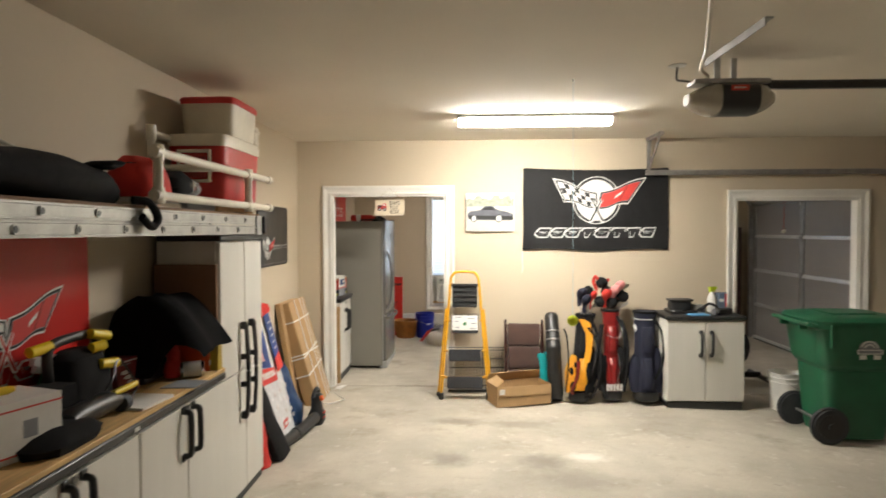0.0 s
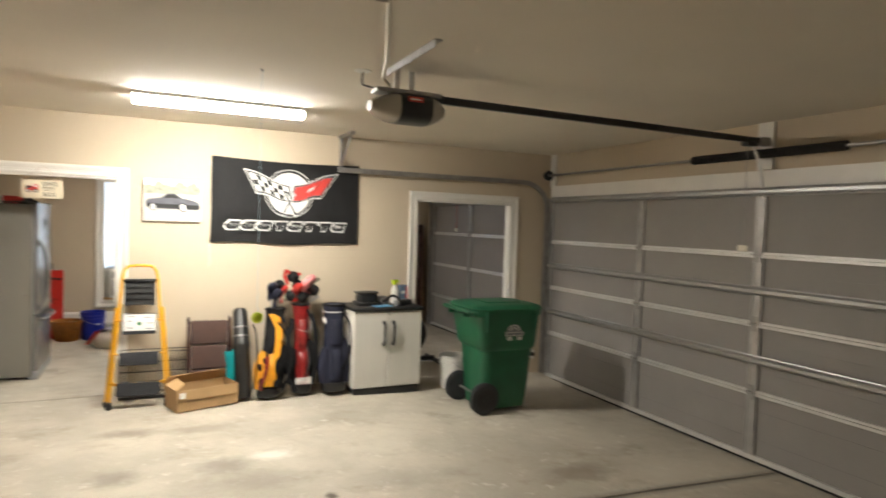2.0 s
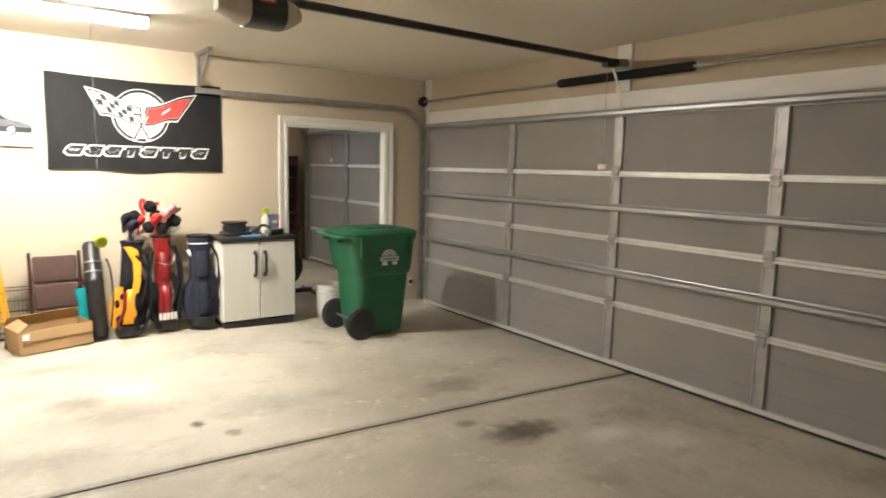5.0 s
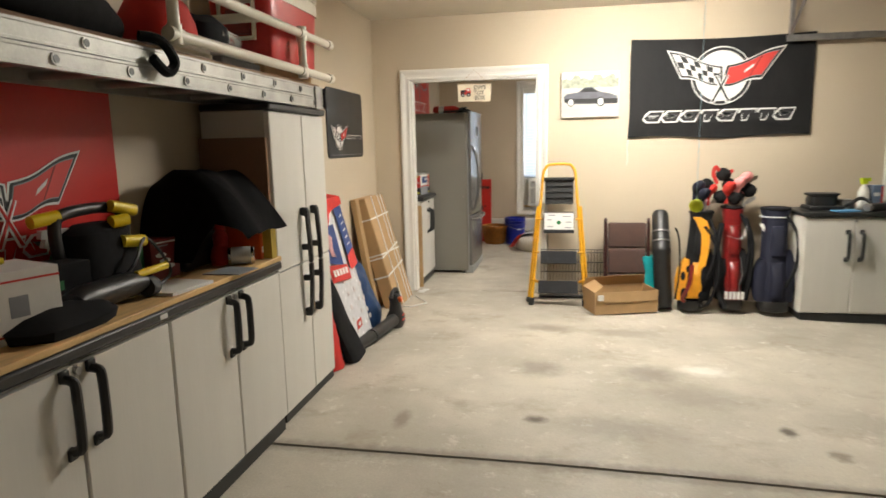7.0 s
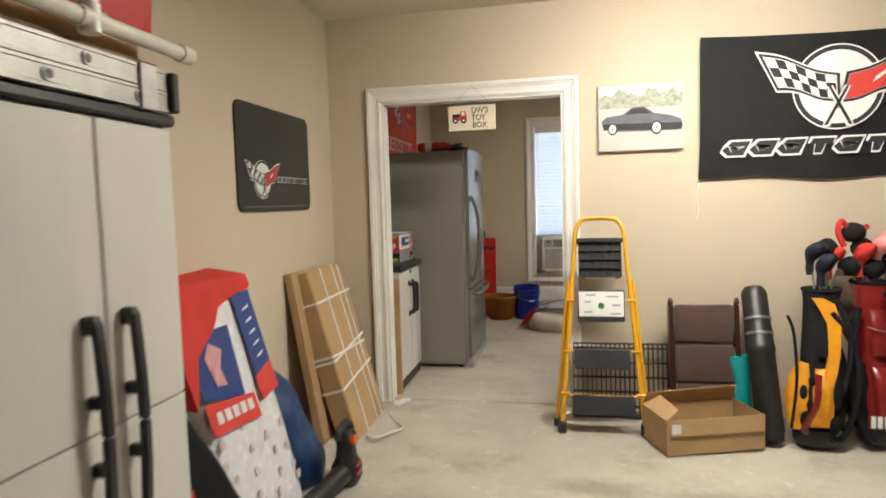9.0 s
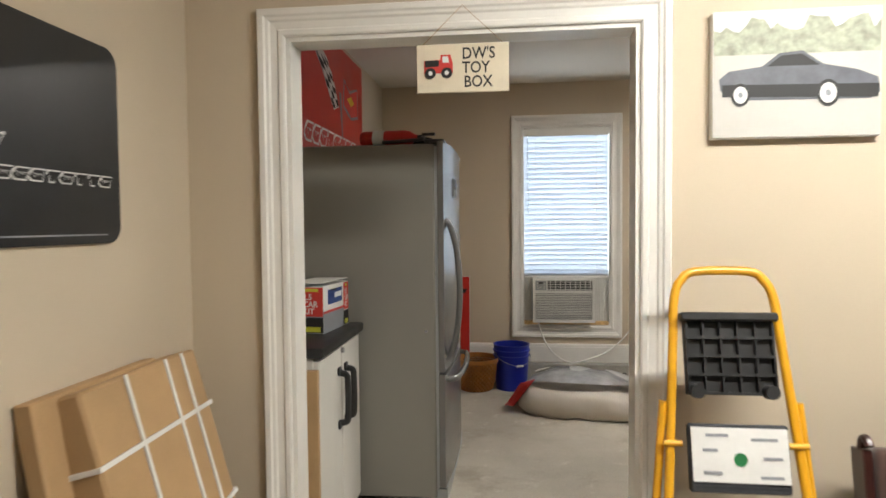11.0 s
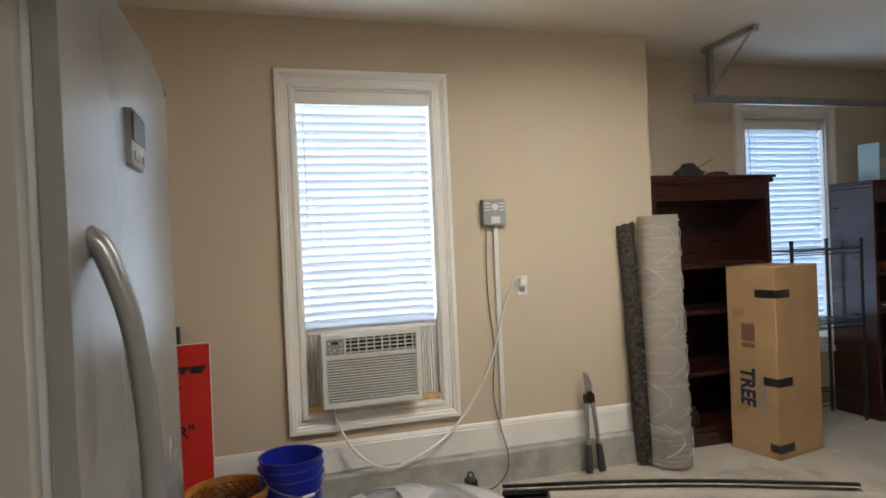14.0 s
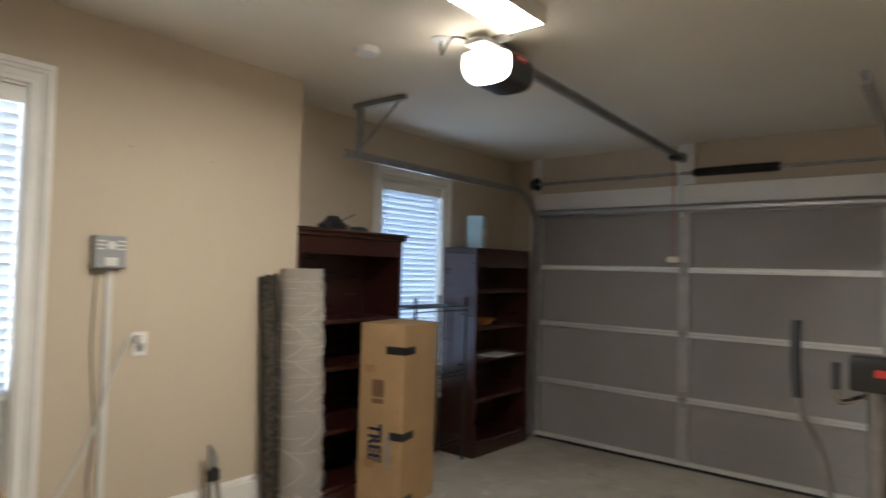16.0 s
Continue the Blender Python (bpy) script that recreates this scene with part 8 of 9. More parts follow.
basket()
pail("bucket", "blue plastic bucket with a wire handle beside the basket", (-0.475, 9.70, 0), 0.15, 0.375, M["bucket_blue"], 25)
s = thing("red_board", "red printed board leaning against the end wall", "sign", (-1.212, 9.815, 0), tilt=(-4, 0))
bm = boxes((0, 0.375, 0, 0.006, 0.002, 0.925))
part("board", bm, M["poster"], s, smooth=False)
lettering("206", 0.042, M["ink_black"], s, pose(0.135, -0.0008, 0.848, 90), space=1.4)
for x0, x1, z0, z1 in ((0.375, 0.379, 0.002, 0.929), (0, 0.375, 0.925, 0.929)):
    part("board_rim", boxes((x0, x1, -0.001, 0.007, z0, z1)), M["paper"], s, smooth=False)
name_blocks(s, pose(0.02, -0.0008, 0.783, 90), 0.325, 0.036, M["ink_black"], M["ink_black"], 5)
plate("board_mark", [(0.06, 0.66), (0.12, 0.70), (0.245, 0.725), (0.205, 0.665), (0.15, 0.635), (0.10, 0.60)], M["ink_black"], s, pose(0, -0.0008, 0, 90))
lettering('V8R"', 0.085, M["ink_black"], s, pose(0.12, -0.0008, 0.475, 90), bold=0.002)
bm = boxes((-1.17, -0.97, 9.89, 9.938, 0.332, 1.012), bevel=0.006)
solid("black_case", bm, M["black"], "slim black case standing behind the red board", "case")

# timer box, conduit, outlet and cords
t = thing("timer_box", "grey plastic timer box on the wall", "timer", (0.645, YF - 0.001, 1.455))
bm = boxes((0, 0.14, -0.05, 0, 0, 0.15), bevel=0.006)
part("case", bm, M["box_grey"], t)
for k in range(3):
    for x0, x1 in ((0.008, 0.045), (0.098, 0.132)):
        bm = boxes((x0, x1, -0.053, -0.05, 0.085 + k * 0.018, 0.092 + k * 0.018))
        part("vent_slot", bm, M["ac_white"], t)
bm = B()
rod(bm, (0.072, -0.056, 0.105), (0.072, -0.05, 0.105), 0.02)
part("dial", bm, M["ac_white"], t)
bm = boxes((0.045, 0.10, -0.055, -0.05, 0.012, 0.05), bevel=0.002)
part("socket_face", bm, M["ac_white"], t)
bm = boxes((0.715, 0.743, YF - 0.018, YF - 0.001, 0.335, 1.454), bevel=0.003)
solid("conduit", bm, M["ac_white"], "white plastic cable conduit running down the wall", "conduit")
o = thing("wall_outlet", "white double outlet with a plug in the end wall", "outlet", (0.882, YF - 0.001, 1.10))
bm = boxes((-0.036, 0.036, -0.006, 0, -0.058, 0.058), bevel=0.003)
part("plate", bm, M["white_plastic"], o)
for z in (-0.022, 0.022):
    bm = boxes((-0.016, 0.016, -0.009, -0.006, z - 0.014, z + 0.014), bevel=0.003)
    r = part("receptacle", bm, M["box_grey"] if z < 0 else M["white_plastic"], o)
bm = boxes((-0.022, 0.018, -0.04, -0.009, 0.0, 0.05), bevel=0.006)
part("plug", bm, M["white_plastic"], o)
bm = B()
pipe(bm, arc([(0.862, YF - 0.04, 1.145), (0.81, YF - 0.05, 1.13), (0.745, YF - 0.03, 0.95), (0.68, YF - 0.025, 0.72), (0.55, YF - 0.03, 0.48), (0.38, YF - 0.05, 0.30), (0.16, YF - 0.10, 0.21), (0.0, YF - 0.10, 0.19), (-0.14, YF - 0.08, 0.29), (-0.22, YF - 0.045, 0.44), (-0.24, YF - 0.06, 0.53)], 6), 0.0065, 8)
solid("power_cord", bm, M["ac_white"], "off-white power cord sagging below the window", "cable")
bm = B()
pipe(bm, arc([(0.67, YF - 0.02, 1.435), (0.665, YF - 0.012, 1.1), (0.69, YF - 0.012, 0.75), (0.672, YF - 0.02, 0.5), (0.70, YF - 0.024, 0.32), (0.72, YF - 0.088, 0.16), (0.70, YF - 0.10, 0.06), (0.62, YF - 0.13, 0.006), (0.53, YF - 0.16, 0.006), (0.48, YF - 0.16, 0.02)], 6), 0.0028, 6)
solid("thin_wire", bm, M["black"], "thin dark wire running down to a plug adapter", "cable")
b = thing("plug_adapter", "black plug-in power adapter standing on the floor", "adapter", (0.47, 9.80, 0))
bm = boxes((-0.032, 0.032, -0.028, 0.028, 0, 0.085), bevel=0.008)
part("adapter_body", bm, M["black"], b)
bm = B()
pipe(bm, arc([(-0.01, 0, 0.08), (-0.012, 0.005, 0.11), (0.01, 0, 0.112), (0.015, -0.005, 0.09)]), 0.005, 6)
part("cord_stub", bm, M["black"], b)
for x, z in ((0.80, 2.03), (1.22, 2.02)):
    bm = B()
    rod(bm, (x, YF - 0.012, z), (x, YF, z - 0.002), 0.004, seg=8)
    solid("wall_hook", bm, M["chrome"], "small metal picture hook in the wall", "hook")

# loppers
l = thing("loppers", "garden loppers with grey handles leaning on the curb", "loppers", (1.24, 9.81, 0), tilt=(-7, 0))
for s in (-1, 1):
    bm = B()
    pipe(bm, [(s * 0.042, 0, 0.002), (s * 0.04, 0, 0.03), (s * 0.036, 0, 0.13), (s * 0.033, 0, 0.16)], [0.02, 0.022, 0.02, 0.016], 10)
    part("grip", bm, M["rubber"], l)
    bm = B()
    pipe(bm, [(s * 0.034, 0, 0.16), (s * 0.022, 0, 0.40)], 0.013, 10)
    part("handle_tube", bm, M["aluminium"], l)
bm = B()
box(bm, -0.035, 0.035, -0.012, 0.012, 0.39, 0.45, bevel=0.006)
rod(bm, (0, -0.02, 0.45), (0, 0.02, 0.45), 0.016)
part("pivot", bm, M["black"], l)
bm = B()
slab(bm, [(-0.02, 0.44), (0.02, 0.44), (0.028, 0.50), (0.01, 0.55), (-0.012, 0.575), (-0.022, 0.572), (-0.02, 0.54)], -0.006, 0.006, "xz")
part("blade", bm, M["dull_steel"], l)


def rolled_rug(label, at, r, h, mt, tilt, turns=3, rag=0.0, lines=False):
    g = thing("rolled_rug", label, "rug", at, tilt=tilt)
    bm = B()
    pts = []
    n = 26 * turns
    for k in range(n + 1):
        a = k / 26 * math.tau
        rr = r - (r * 0.7) * (1 - k / n)
        pts.append((rr * math.cos(a), rr * math.sin(a)))
    nz = 14
    rows = [[bm.verts.new((x * (1 + rag * noise.noise((x * 9, y * 9, j * 0.7))), y * (1 + rag * noise.noise((y * 9, x * 9, j * 0.7 + 4))), h * j / nz + (0.012 * rag * 8 * noise.noise((x * 30, y * 30, 3)) if j == nz else 0))) for j in range(nz + 1)] for x, y in pts]
    fs = []
    for u, v in zip(rows, rows[1:]):
        for j in range(nz):
            fs.append(bm.faces.new((u[j], v[j], v[j + 1], u[j + 1])))
    bmesh.ops.solidify(bm, geom=fs, thickness=0.007)
    part("rug_roll", bm, mt, g)
    bm = B()
    rod(bm, (0, 0, 0.01), (0, 0, h - 0.03), r * 0.32, seg=14)
    part("inner_roll", bm, M["rug_back"], g)
    if lines:
        rnd = random.Random(11)
        bm = B()
        for k in range(110):
            z = 0.02 + k * (h - 0.04) / 110
            a0 = rnd.uniform(0, math.tau)
            ln = rnd.uniform(0.8, 2.6)
            pts2 = [((r + 0.0045) * math.cos(a0 + ln * q / 8), (r + 0.0045) * math.sin(a0 + ln * q / 8), z + 0.003 * math.sin(q)) for q in range(9)]
            pipe(bm, pts2, 0.0017, 4)
        tagged(part("rib_yarn", bm, M["rug_line"], g), kind="stuff")
        bm = B()
        for k in range(6):
            z = 0.12 + k * 0.23
            for s in ((0.2, 1.2), (0.9, -0.3), (0.5, 1.4))[k % 3]:
                pts2 = [((r + 0.005) * math.cos(-2.6 + s + 0.9 * math.sin(q / 10 * math.pi)), (r + 0.005) * math.sin(-2.6 + s + 0.9 * math.sin(q / 10 * math.pi)), z + 0.2 * q / 10 - 0.06) for q in range(11)]
                pipe(bm, pts2, 0.0024, 4)
        tagged(part("pattern_yarn", bm, M["rug_line"], g), kind="stuff")
    return g


rolled_rug("tall rolled beige woven rug standing on end in the corner", (1.72, 9.775, 0), 0.128, 1.475, M["rug"], (-2, 0), 3, 0.02, True)
rolled_rug("thin dark flecked rug roll standing beside another rug", (1.59, 9.85, 0), 0.058, 1.43, M["dark_rug"], (-3, -0.9), 2, 0.25)


def bookcase(label, at, w, d, h, shelves, crown, back_gap=0.0, turn=0.0):
    b = thing("bookcase", label, "bookcase", at, turn)
    t = 0.03
    for x in (0, w - t):
        bm = boxes((x, x + t, 0, d, 0, h - 0.05), bevel=0.003)
        part("side_panel", bm, M["dark_wood"], b, smooth=False)
    bm = boxes((t, w - t, d - 0.012, d, 0.05, h - 0.05))
    part("back_panel", bm, M["dark_wood"], b, smooth=False)
    for z in shelves:
        bm = boxes((t, w - t, 0.012, d - 0.012, z, z + 0.03), bevel=0.004)
        part("shelf", bm, M["dark_wood"], b, smooth=False)
    bm = boxes((-crown, w + crown, -crown, d, h - 0.05, h - 0.02), (-crown * 1.6, w + crown * 1.6, -crown * 1.6, d, h - 0.02, h), bevel=0.006)
    part("crown", bm, M["dark_wood"], b, smooth=False)
    for za, zb in ((h - 0.16, h - 0.05), (0.0, 0.088)):
        bm = boxes((t, w - t, 0.0, 0.018, za, zb))
        part("rail", bm, M["dark_wood"], b, smooth=False)
    return b


gz = lambda x, y: ground(x, y)
bookcase("tall dark red-brown wooden bookcase with deep shelves", (1.815, 9.98, gz(2.2, 10)), 0.91, 0.375, 1.755, (0.09, 0.45, 0.85, 1.15), 0.02)
bookcase("dark purple-brown wooden bookcase in the corner", (3.64, 9.985, gz(3.9, 10)), 0.84, 0.37, 1.74, (0.09, 0.45, 0.78, 1.05, 1.36), 0.0)
b = thing("model_car", "small dark toy vehicle and parts on top of the bookcase", "toy", (2.22, 10.15, gz(2.2, 10) + 1.755))
bm = B()
rings(bm, [oval(0, 0, z, rx, ry, 18, 3) for z, rx, ry in ((0, 0.10, 0.05), (0.04, 0.11, 0.055), (0.07, 0.06, 0.045), (0.10, 0.035, 0.03))])
part("toy_body", bm, M["black"], b)
bm = boxes((0.06, 0.13, -0.03, 0.03, 0, 0.05), bevel=0.01)
part("toy_part", bm, M["card"], b)
bm = B()
rod(bm, (0.05, 0, 0.06), (0.2, 0, 0.13), 0.003)
part("aerial", bm, M["black"], b)
bm = B()
rings(bm, [oval(0, 0, z, rx, 0.05, 14, 3) for z, rx in ((0, 0.09), (0.03, 0.09), (0.04, 0.04))])
solid("dark_parts", bm, M["black"], "dark tool lying on top of the bookcase", "tool", (2.44, 10.15, gz(2.2, 10) + 1.755))
bm = B()
rings(bm, [oval(0, 0, z, rx, 0.09, 16, 3) for z, rx in ((0, 0.13), (0.06, 0.14), (0.11, 0.09))])
crumple(bm, 0.02, 12)
for v in bm.verts:
    v.co.z = max(0, v.co.z)
solid("tool_roll", bm, M["black"], "grey-black folded tool roll on the bottom bookshelf", "tool roll", (2.05, 10.12, gz(2.2, 10) + 0.12))
printed_box("tissue_box", "tall pale blue and white carton on top of the bookcase", (3.84, 10.14, gz(3.9, 10) + 1.74), 20, (0.14, 0.14, 0.28), mat("pale_blue_card", (0.42, 0.60, 0.66), 0.4), [("f", 0.0, 0.14, 0.1, 0.17, M["ink_white"])], "carton")
bm = B()
slab(bm, [(0, 0), (0.34, 0.04), (0.33, 0.26), (0.0, 0.22)], 0, 0.006)
solid("loose_papers", bm, M["paper"], "white papers sticking out of the bookshelf", "papers", (3.90, 9.93, gz(3.9, 10) + 0.812))
bm = B()
lathe(bm, [(0, 0), (0.07, 0), (0.11, 0.05), (0.115, 0.055), (0.10, 0.05), (0.06, 0.01), (0, 0.008)], 24)
solid("wooden_bowl", bm, M["wicker"], "shallow brown bowl on the bookshelf", "bowl", (3.97, 10.15, gz(3.9, 10) + 1.081))


def wire_rack():
    r = thing("wire_rack", "black wire shelving rack in front of the alcove window", "rack", (2.93, 10.02, gz(3.1, 10)))
    w, d = 0.64, 0.30
    for x in (0.01, w - 0.01):
        for y in (0.01, d - 0.01):
            bm = B()
            rod(bm, (x, y, 0), (x, y, 1.30), 0.0125)
            rod(bm, (x, y, 1.30), (x, y, 1.315), 0.016)
            part("post", bm, M["black"], r)
    for z in (0.18, 0.72, 1.24):
        bm = B()
        for y in (0.0, d):
            for dz in (0, -0.03):
                rod(bm, (0, y, z + dz), (w, y, z + dz), 0.004, seg=6)
        for x in (0.0, w):
            rod(bm, (x, 0, z), (x, d, z), 0.004, seg=6)
        for k in range(1, 24):
            rod(bm, (k * w / 24, 0, z), (k * w / 24, d, z), 0.002, seg=5)
        part("wire_shelf", bm, M["black"], r)


wire_rack()


def tall_carton():
    ang = 12
    c = thing("tall_carton", "tall brown cardboard carton with black tape and printed side", "cardboard box", (2.36, 9.60, gz(2.4, 9.6)), ang)
    w, d, h = 0.44, 0.33, 1.165
    bm = B()
    box(bm, 0, w, 0, d, 0, h, bevel=0.006)
    part("carton_body", bm, M["card"], c)
    bm = boxes((0.0, w, d / 2 - 0.002, d / 2 + 0.002, h, h + 0.001))
    part("top_seam", bm, M["card_dark"], c)
    tape = M["black"]
    for z, a in ((h - 0.19, 0.13), (0.44, 0.09), (0.04, 0.06)):
        bm = boxes((-0.003, 0.14, -0.003, -0.0005, z, z + 0.05), (-0.003, -0.0005, -0.003, a, z + 0.002, z + 0.052))
        part("black_tape", bm, tape, c, "black adhesive tape", smooth=False)
    left = Matrix(((0, 0, -1, -0.0006), (-1, 0, 0, d), (0, 1, 0, 0), (0, 0, 0, 1)))
    # words run down the narrow side
    lettering("TREE", 0.135, M["ink_navy"], c, left @ pose(0.085, 0.53, 0, 0, 0, -90), bold=0.005, width=0.80)
    for k, (u, v, ww) in enumerate(((0.235, 0.50, 0.25), (0.215, 0.47, 0.2))):
        plate("print_line", [(u, v - ww), (u + 0.012, v - ww), (u + 0.012, v), (u, v)], M["ink_grey"], c, left)
    for v, hgt in ((0.70, 0.11), (0.66, 0.03)):
        plate("print_mark", [(0.10, v), (0.19, v), (0.19, v + hgt), (0.10, v + hgt)], M["card_dark"], c, left)
    for u, v in ((0.04, 0.85), (0.2, 0.3), (0.05, 0.25)):
        plate("tape_patch", [(u, v), (u + 0.08, v), (u + 0.08, v + 0.05), (u, v + 0.05)], mat("tan_tape", (0.36, 0.20, 0.08), 0.3, var=0.1), c, left, 0.0008)


tall_carton()


def floor_rug():
    """A rug half unrolled on the slab: a flat stretch whose near edge curls over a loose roll."""
    g = thing("unrolled_rug", "beige patterned rug half unrolled on the floor, dark backing showing", "rug", (0.52, 9.43, 0.0), -17)
    prof = [(0.44, 0.004), (0.38, 0.006), (0.30, 0.010), (0.22, 0.03), (0.17, 0.075), (0.13, 0.10)]
    def sheet(name, prof, x0, x1, mt, thick, wob=0.01, fan=1.0):
        bm = B()
        n = 26
        rows = []
        for i in range(n + 1):
            x = x0 + (x1 - x0) * i / n
            rows.append([bm.verts.new((x, y + 0.02 * math.sin(x * 2.2) - 0.055 * max(0.0, x - 0.5) ** 2 + 0.48 * fan * x * max(0.0, y - 0.2), z + gz(x + 0.5, 9.2) + wob * max(0, noise.noise((x * 2, y * 3, 1))))) for y, z in prof])
        fs = []
        for u, v in zip(rows, rows[1:]):
            for k in range(len(prof) - 1):
                fs.append(bm.faces.new((u[k], v[k], v[k + 1], u[k + 1])))
        bmesh.ops.solidify(bm, geom=fs, thickness=thick)
        return part(name, bm, mt, g)
    sheet("rug_sheet", prof, 0.0, 1.75, M["rug"], -0.006)
    sheet("rug_backing", [(y - 0.006, z - 0.008) for y, z in prof[2:]] + [(0.10, 0.085)], 0.0, 1.75, M["rug_back"], -0.004)
    lip = [(0.145 + 0.012 * math.cos(a), 0.112 + 0.009 * math.sin(a)) for a in [k * math.tau / 10 for k in range(11)]]
    sheet("rug_edge", lip, 0.0, 1.75, M["rug_back"], -0.003)
    roll = [(0.0 + 0.085 * math.cos(a), 0.066 + 0.060 * math.sin(a)) for a in [k * math.tau / 18 for k in range(19)]]
    sheet("rug_curl", roll, 0.22, 1.8, M["rug"], -0.007, 0.006)
    sheet("rug_near", [(-0.06, 0.012), (-0.3, 0.008), (-0.62, 0.006)], 0.3, 1.85, M["rug"], -0.006)
    bm = B()
    rnd = random.Random(5)
    for k in range(9):
        x = 0.15 + k * 0.165
        pipe(bm, arc([(x, 0.43, 0.014), (x + 0.08, 0.40, 0.016), (x + 0.02, 0.35, 0.016), (x + 0.1, 0.31, 0.018)], 4), 0.004, 4)
        pipe(bm, arc([(x, -0.1, 0.018), (x + 0.1, -0.25, 0.016), (x + 0.02, -0.42, 0.014)], 4), 0.004, 4)
    for v in bm.verts:
        v.co.z += gz(v.co.x + 0.5, 9.2)
    tagged(part("pattern_yarn", bm, M["rug_line"], g), kind="stuff")


floor_rug()


def wrapped_bundle():
    g = thing("wrapped_bundle", "bundle in grey, white and red printed plastic film on the floor", "bundle", (-0.03, 9.19, 0), -8)
    g.matrix_basis = g.matrix_basis @ Matrix.Diagonal((1.12, 1.5, 1.3, 1.0))
    def lump(name, cx, cy, lx, ly, h, mt, seed, z0=0.0, amt=0.03):
        bm = B()
        rings(bm, [oval(cx, cy, z0 + z * h, lx * k, ly * k, 30, 2.8) for z, k in ((0, 0.92), (0.15, 1.0), (0.4, 1.0), (0.65, 0.93), (0.85, 0.75), (0.97, 0.45), (1.0, 0.15))])
        bmesh.ops.subdivide_edges(bm, edges=bm.edges, cuts=1, use_grid_fill=True)
        crumple(bm, amt, 7, seed)
        for v in bm.verts:
            v.co.z = max(z0, v.co.z)
        return part(name, bm, mt, g)
    lump("rolled_textile", 0.06, -0.04, 0.40, 0.19, 0.17, M["rug"], 2)
    def film(name, pts, mt, z):
        bm = B()
        n = len(pts)
        c = Vector((sum(p[0] for p in pts) / n, sum(p[1] for p in pts) / n, 0))
        def top(x, y):
            return 0.012 + 0.185 * max(0, 1 - (abs((x - 0.06) / 0.44) ** 2.6 + abs((y + 0.02) / 0.29) ** 2.6)) ** 0.45 + 0.014 * noise.noise((x * 7, y * 7, 5))
        rowsf = []
        for s in (1.0, 0.75, 0.5, 0.25):
            rowsf.append([bm.verts.new((c.x + (x - c.x) * s, c.y + (y - c.y) * s, top(c.x + (x - c.x) * s, c.y + (y - c.y) * s) + z)) for x, y in pts])
        cv = bm.verts.new((c.x, c.y, top(c.x, c.y) + z))
        fs = []
        for u, v in zip(rowsf, rowsf[1:]):
            for k in range(n):
                fs.append(bm.faces.new((u[k], u[(k + 1) % n], v[(k + 1) % n], v[k])))
        for k in range(n):
            fs.append(bm.faces.new((rowsf[-1][k], rowsf[-1][(k + 1) % n], cv)))
        bmesh.ops.solidify(bm, geom=fs, thickness=0.003)
        part(name, bm, mt, g)
    film("film_grey", disc(0.06, 0.06, 0.44, 0.24, 36), M["film_grey"], 0.012)
    film("film_white", [(-0.30, 0.22), (-0.12, 0.27), (0.08, 0.20), (0.13, 0.06), (0.06, -0.06), (0.0, -0.02), (0.05, 0.08), (0.0, 0.15), (-0.15, 0.18)], M["film_white"], 0.024)
    film("film_white", [(0.2, 0.2), (0.42, 0.12), (0.45, 0.0), (0.3, -0.02), (0.22, 0.08)], M["film_white"], 0.022)
    film("film_red", [(-0.41, -0.10), (-0.33, -0.06), (-0.22, -0.12), (-0.24, -0.17), (-0.36, -0.18), (-0.42, -0.15)], M["ink_red"], 0.024)
    film("paper_slip", [(-0.26, 0.12), (-0.16, 0.14), (-0.14, 0.05), (-0.24, 0.04)], M["paper"], 0.03)


wrapped_bundle()
bm = B()
lathe(bm, [(0, 0), (0.062, 0), (0.065, -0.012), (0.058, -0.03), (0.03, -0.036), (0, -0.036)], 28)
solid("smoke_detector", bm, M["white_plastic"], "round white smoke detector on the ceiling", "smoke detector", (1.62, 9.24, H - 0.0005))
opener("garage door opener with a lit lamp lens hung from the ceiling", 1.95, 8.665, 2.465, 4.66, 2.47, glow("opener_lamp_glow", (1.0, 0.90, 0.76), 15.0), (1.75, 8.35))


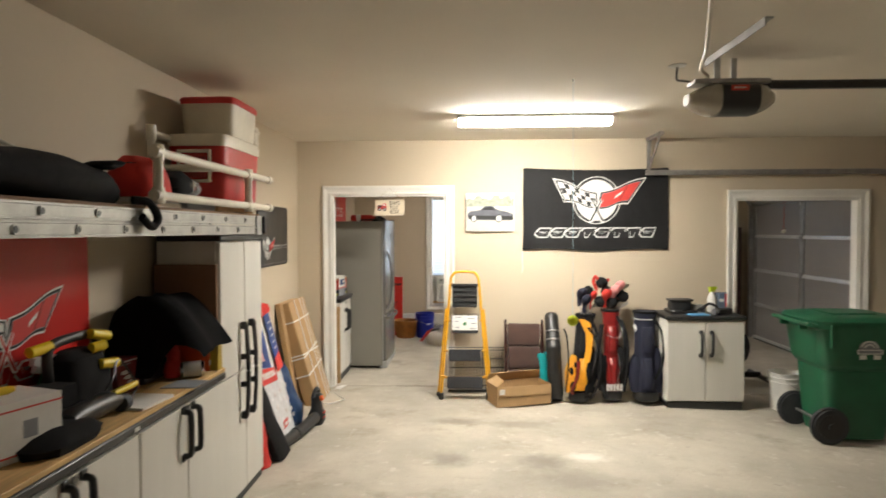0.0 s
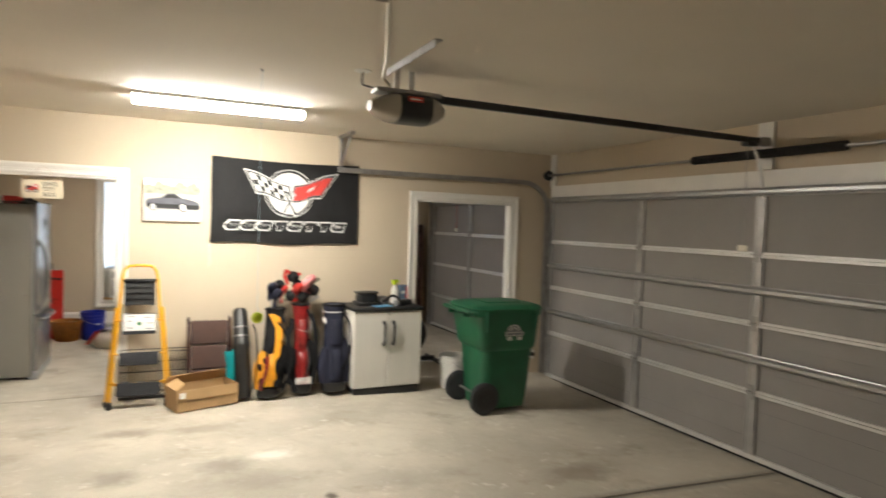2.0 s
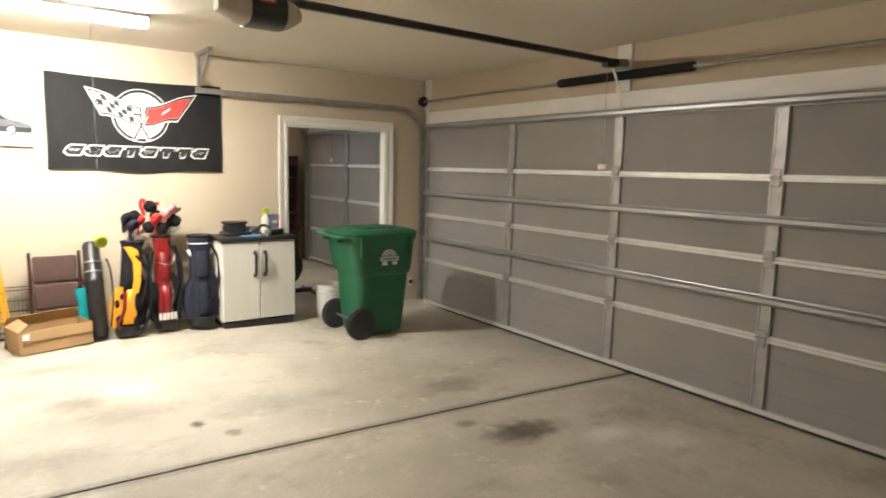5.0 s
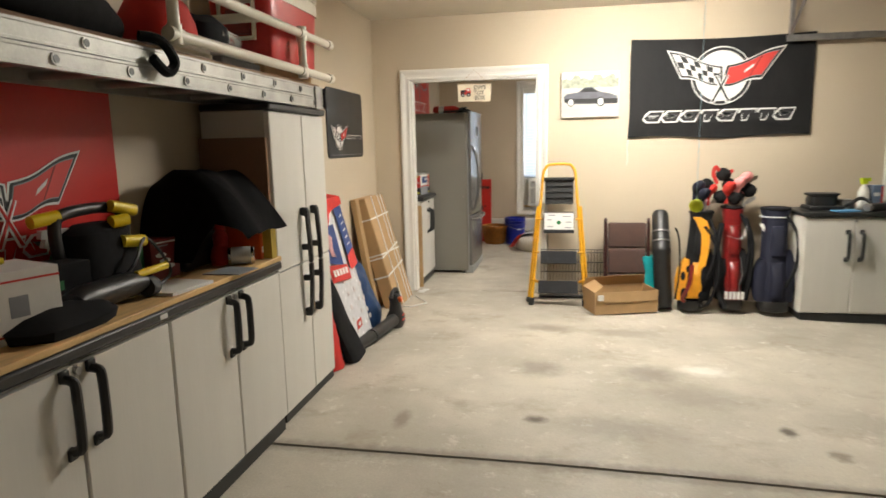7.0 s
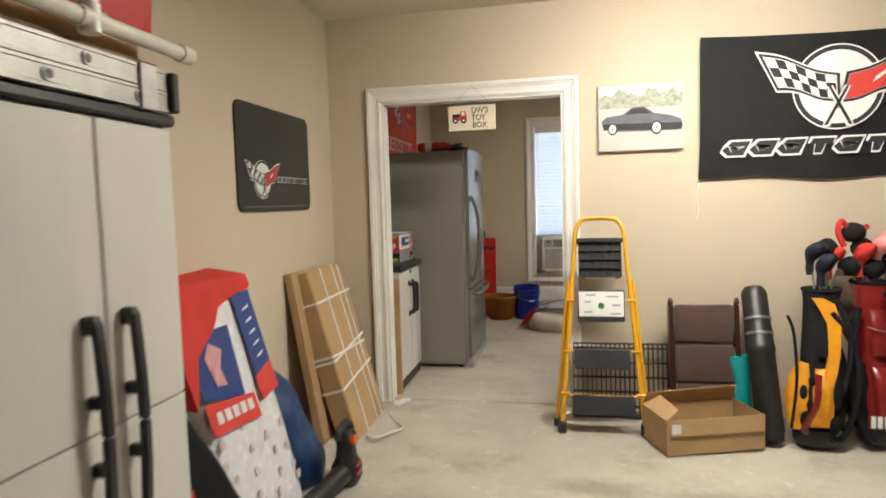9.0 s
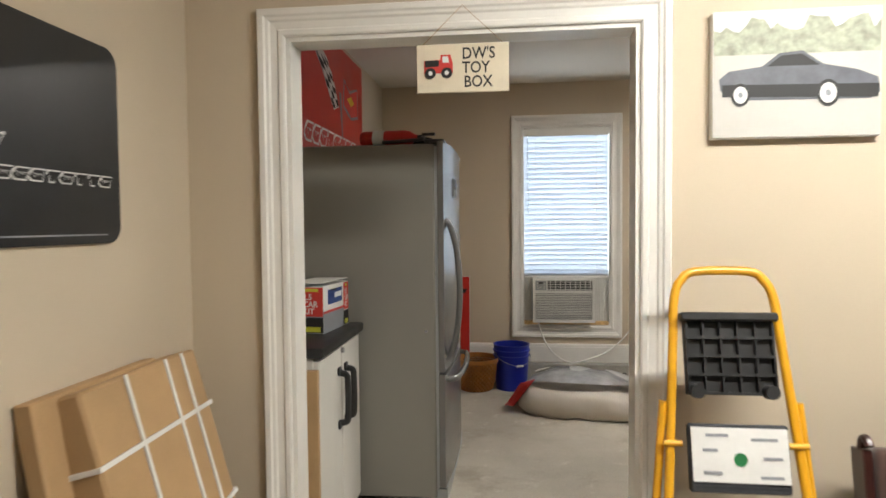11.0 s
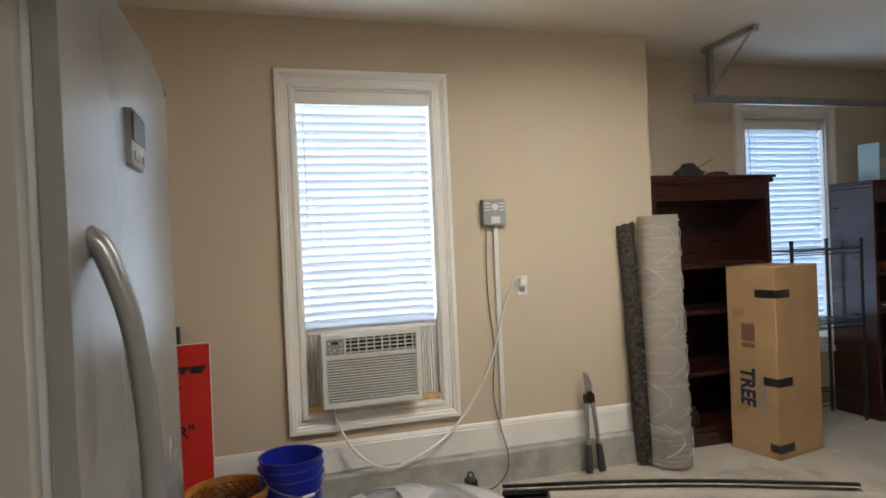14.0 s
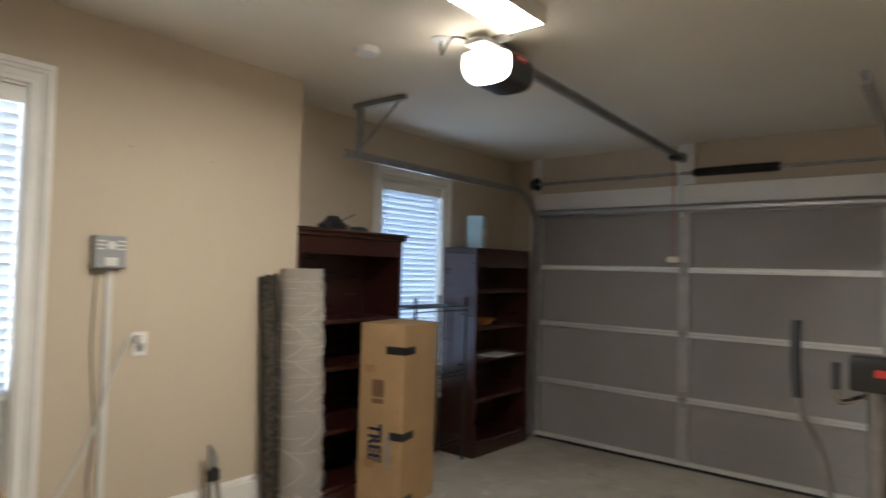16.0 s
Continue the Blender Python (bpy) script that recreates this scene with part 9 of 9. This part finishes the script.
def elliptical():
    e = thing("exercise_machine", "black and silver elliptical trainer standing by the partition wall", "exercise machine", (2.58, 7.20, gz(2.6, 7.2)))
    e.matrix_basis = e.matrix_basis @ Matrix.Diagonal((0.95, 1.0, 0.95, 1.0))
    bm = B()
    pipe(bm, [(-0.05, -0.28, 0.03), (-0.05, 0.28, 0.03)], 0.03, 10)
    pipe(bm, [(0.95, -0.25, 0.03), (0.95, 0.25, 0.03)], 0.03, 10)
    pipe(bm, [(-0.05, 0, 0.05), (0.95, 0, 0.05)], 0.035, 10)
    part("base_frame", bm, M["black"], e)
    bm = B()
    rod(bm, (0.55, -0.05, 0.38), (0.55, 0.05, 0.38), 0.26, seg=30)
    part("flywheel_cover", bm, M["black"], e)
    bm = B()
    pipe(bm, arc([(0.2, 0, 0.06), (0.12, 0, 0.5), (0.05, 0, 1.0), (0.0, 0, 1.16)]), 0.035, 10)
    part("mast", bm, M["dull_steel"], e)
    bm = B()
    box(bm, -0.06, 0.05, -0.09, 0.09, 1.13, 1.28, bevel=0.015, seg=2)
    con = part("console", bm, M["black"], e)
    bm = boxes((-0.068, -0.06, -0.05, 0.0, 1.20, 1.23))
    part("console_light", bm, M["ink_red"], con)
    for s in (-1, 1):
        bm = B()
        pipe(bm, arc([(0.12, s * 0.15, 0.5), (0.08, s * 0.2, 0.8), (-0.05, s * 0.25, 0.98), (-0.08, s * 0.27, 1.08)]), 0.016, 8)
        arm = part("swing_arm", bm, M["dull_steel"], e)
        bm = B()
        pipe(bm, [(-0.08, s * 0.27, 1.08), (-0.10, s * 0.275, 1.24), (-0.085, s * 0.275, 1.42)], 0.021, 10)
        part("grip", bm, M["rubber"], arm)
        bm = B()
        pipe(bm, arc([(0.02, s * 0.03, 1.10), (-0.06, s * 0.12, 1.08), (-0.09, s * 0.13, 1.14)]), 0.014, 8)
        hb = part("fixed_bar", bm, M["chrome"], e)
        bm = B()
        pipe(bm, [(-0.09, s * 0.13, 1.14), (-0.09, s * 0.13, 1.25)], 0.019, 10)
        part("grip", bm, M["rubber"], hb)
        bm = B()
        pipe(bm, [(0.5, s * 0.14, 0.4), (0.1, s * 0.15, 0.5), (-0.15, s * 0.16, 0.62 if s > 0 else 0.4)], 0.022, 8)
        part("crank_bar", bm, M["black"], e)
        bm = B()
        box(bm, -0.35, 0.0, s * 0.18 - 0.06, s * 0.18 + 0.06, 0.50 if s > 0 else 0.34, 0.54 if s > 0 else 0.38, bevel=0.01)
        part("pedal", bm, M["black"], e)


elliptical()
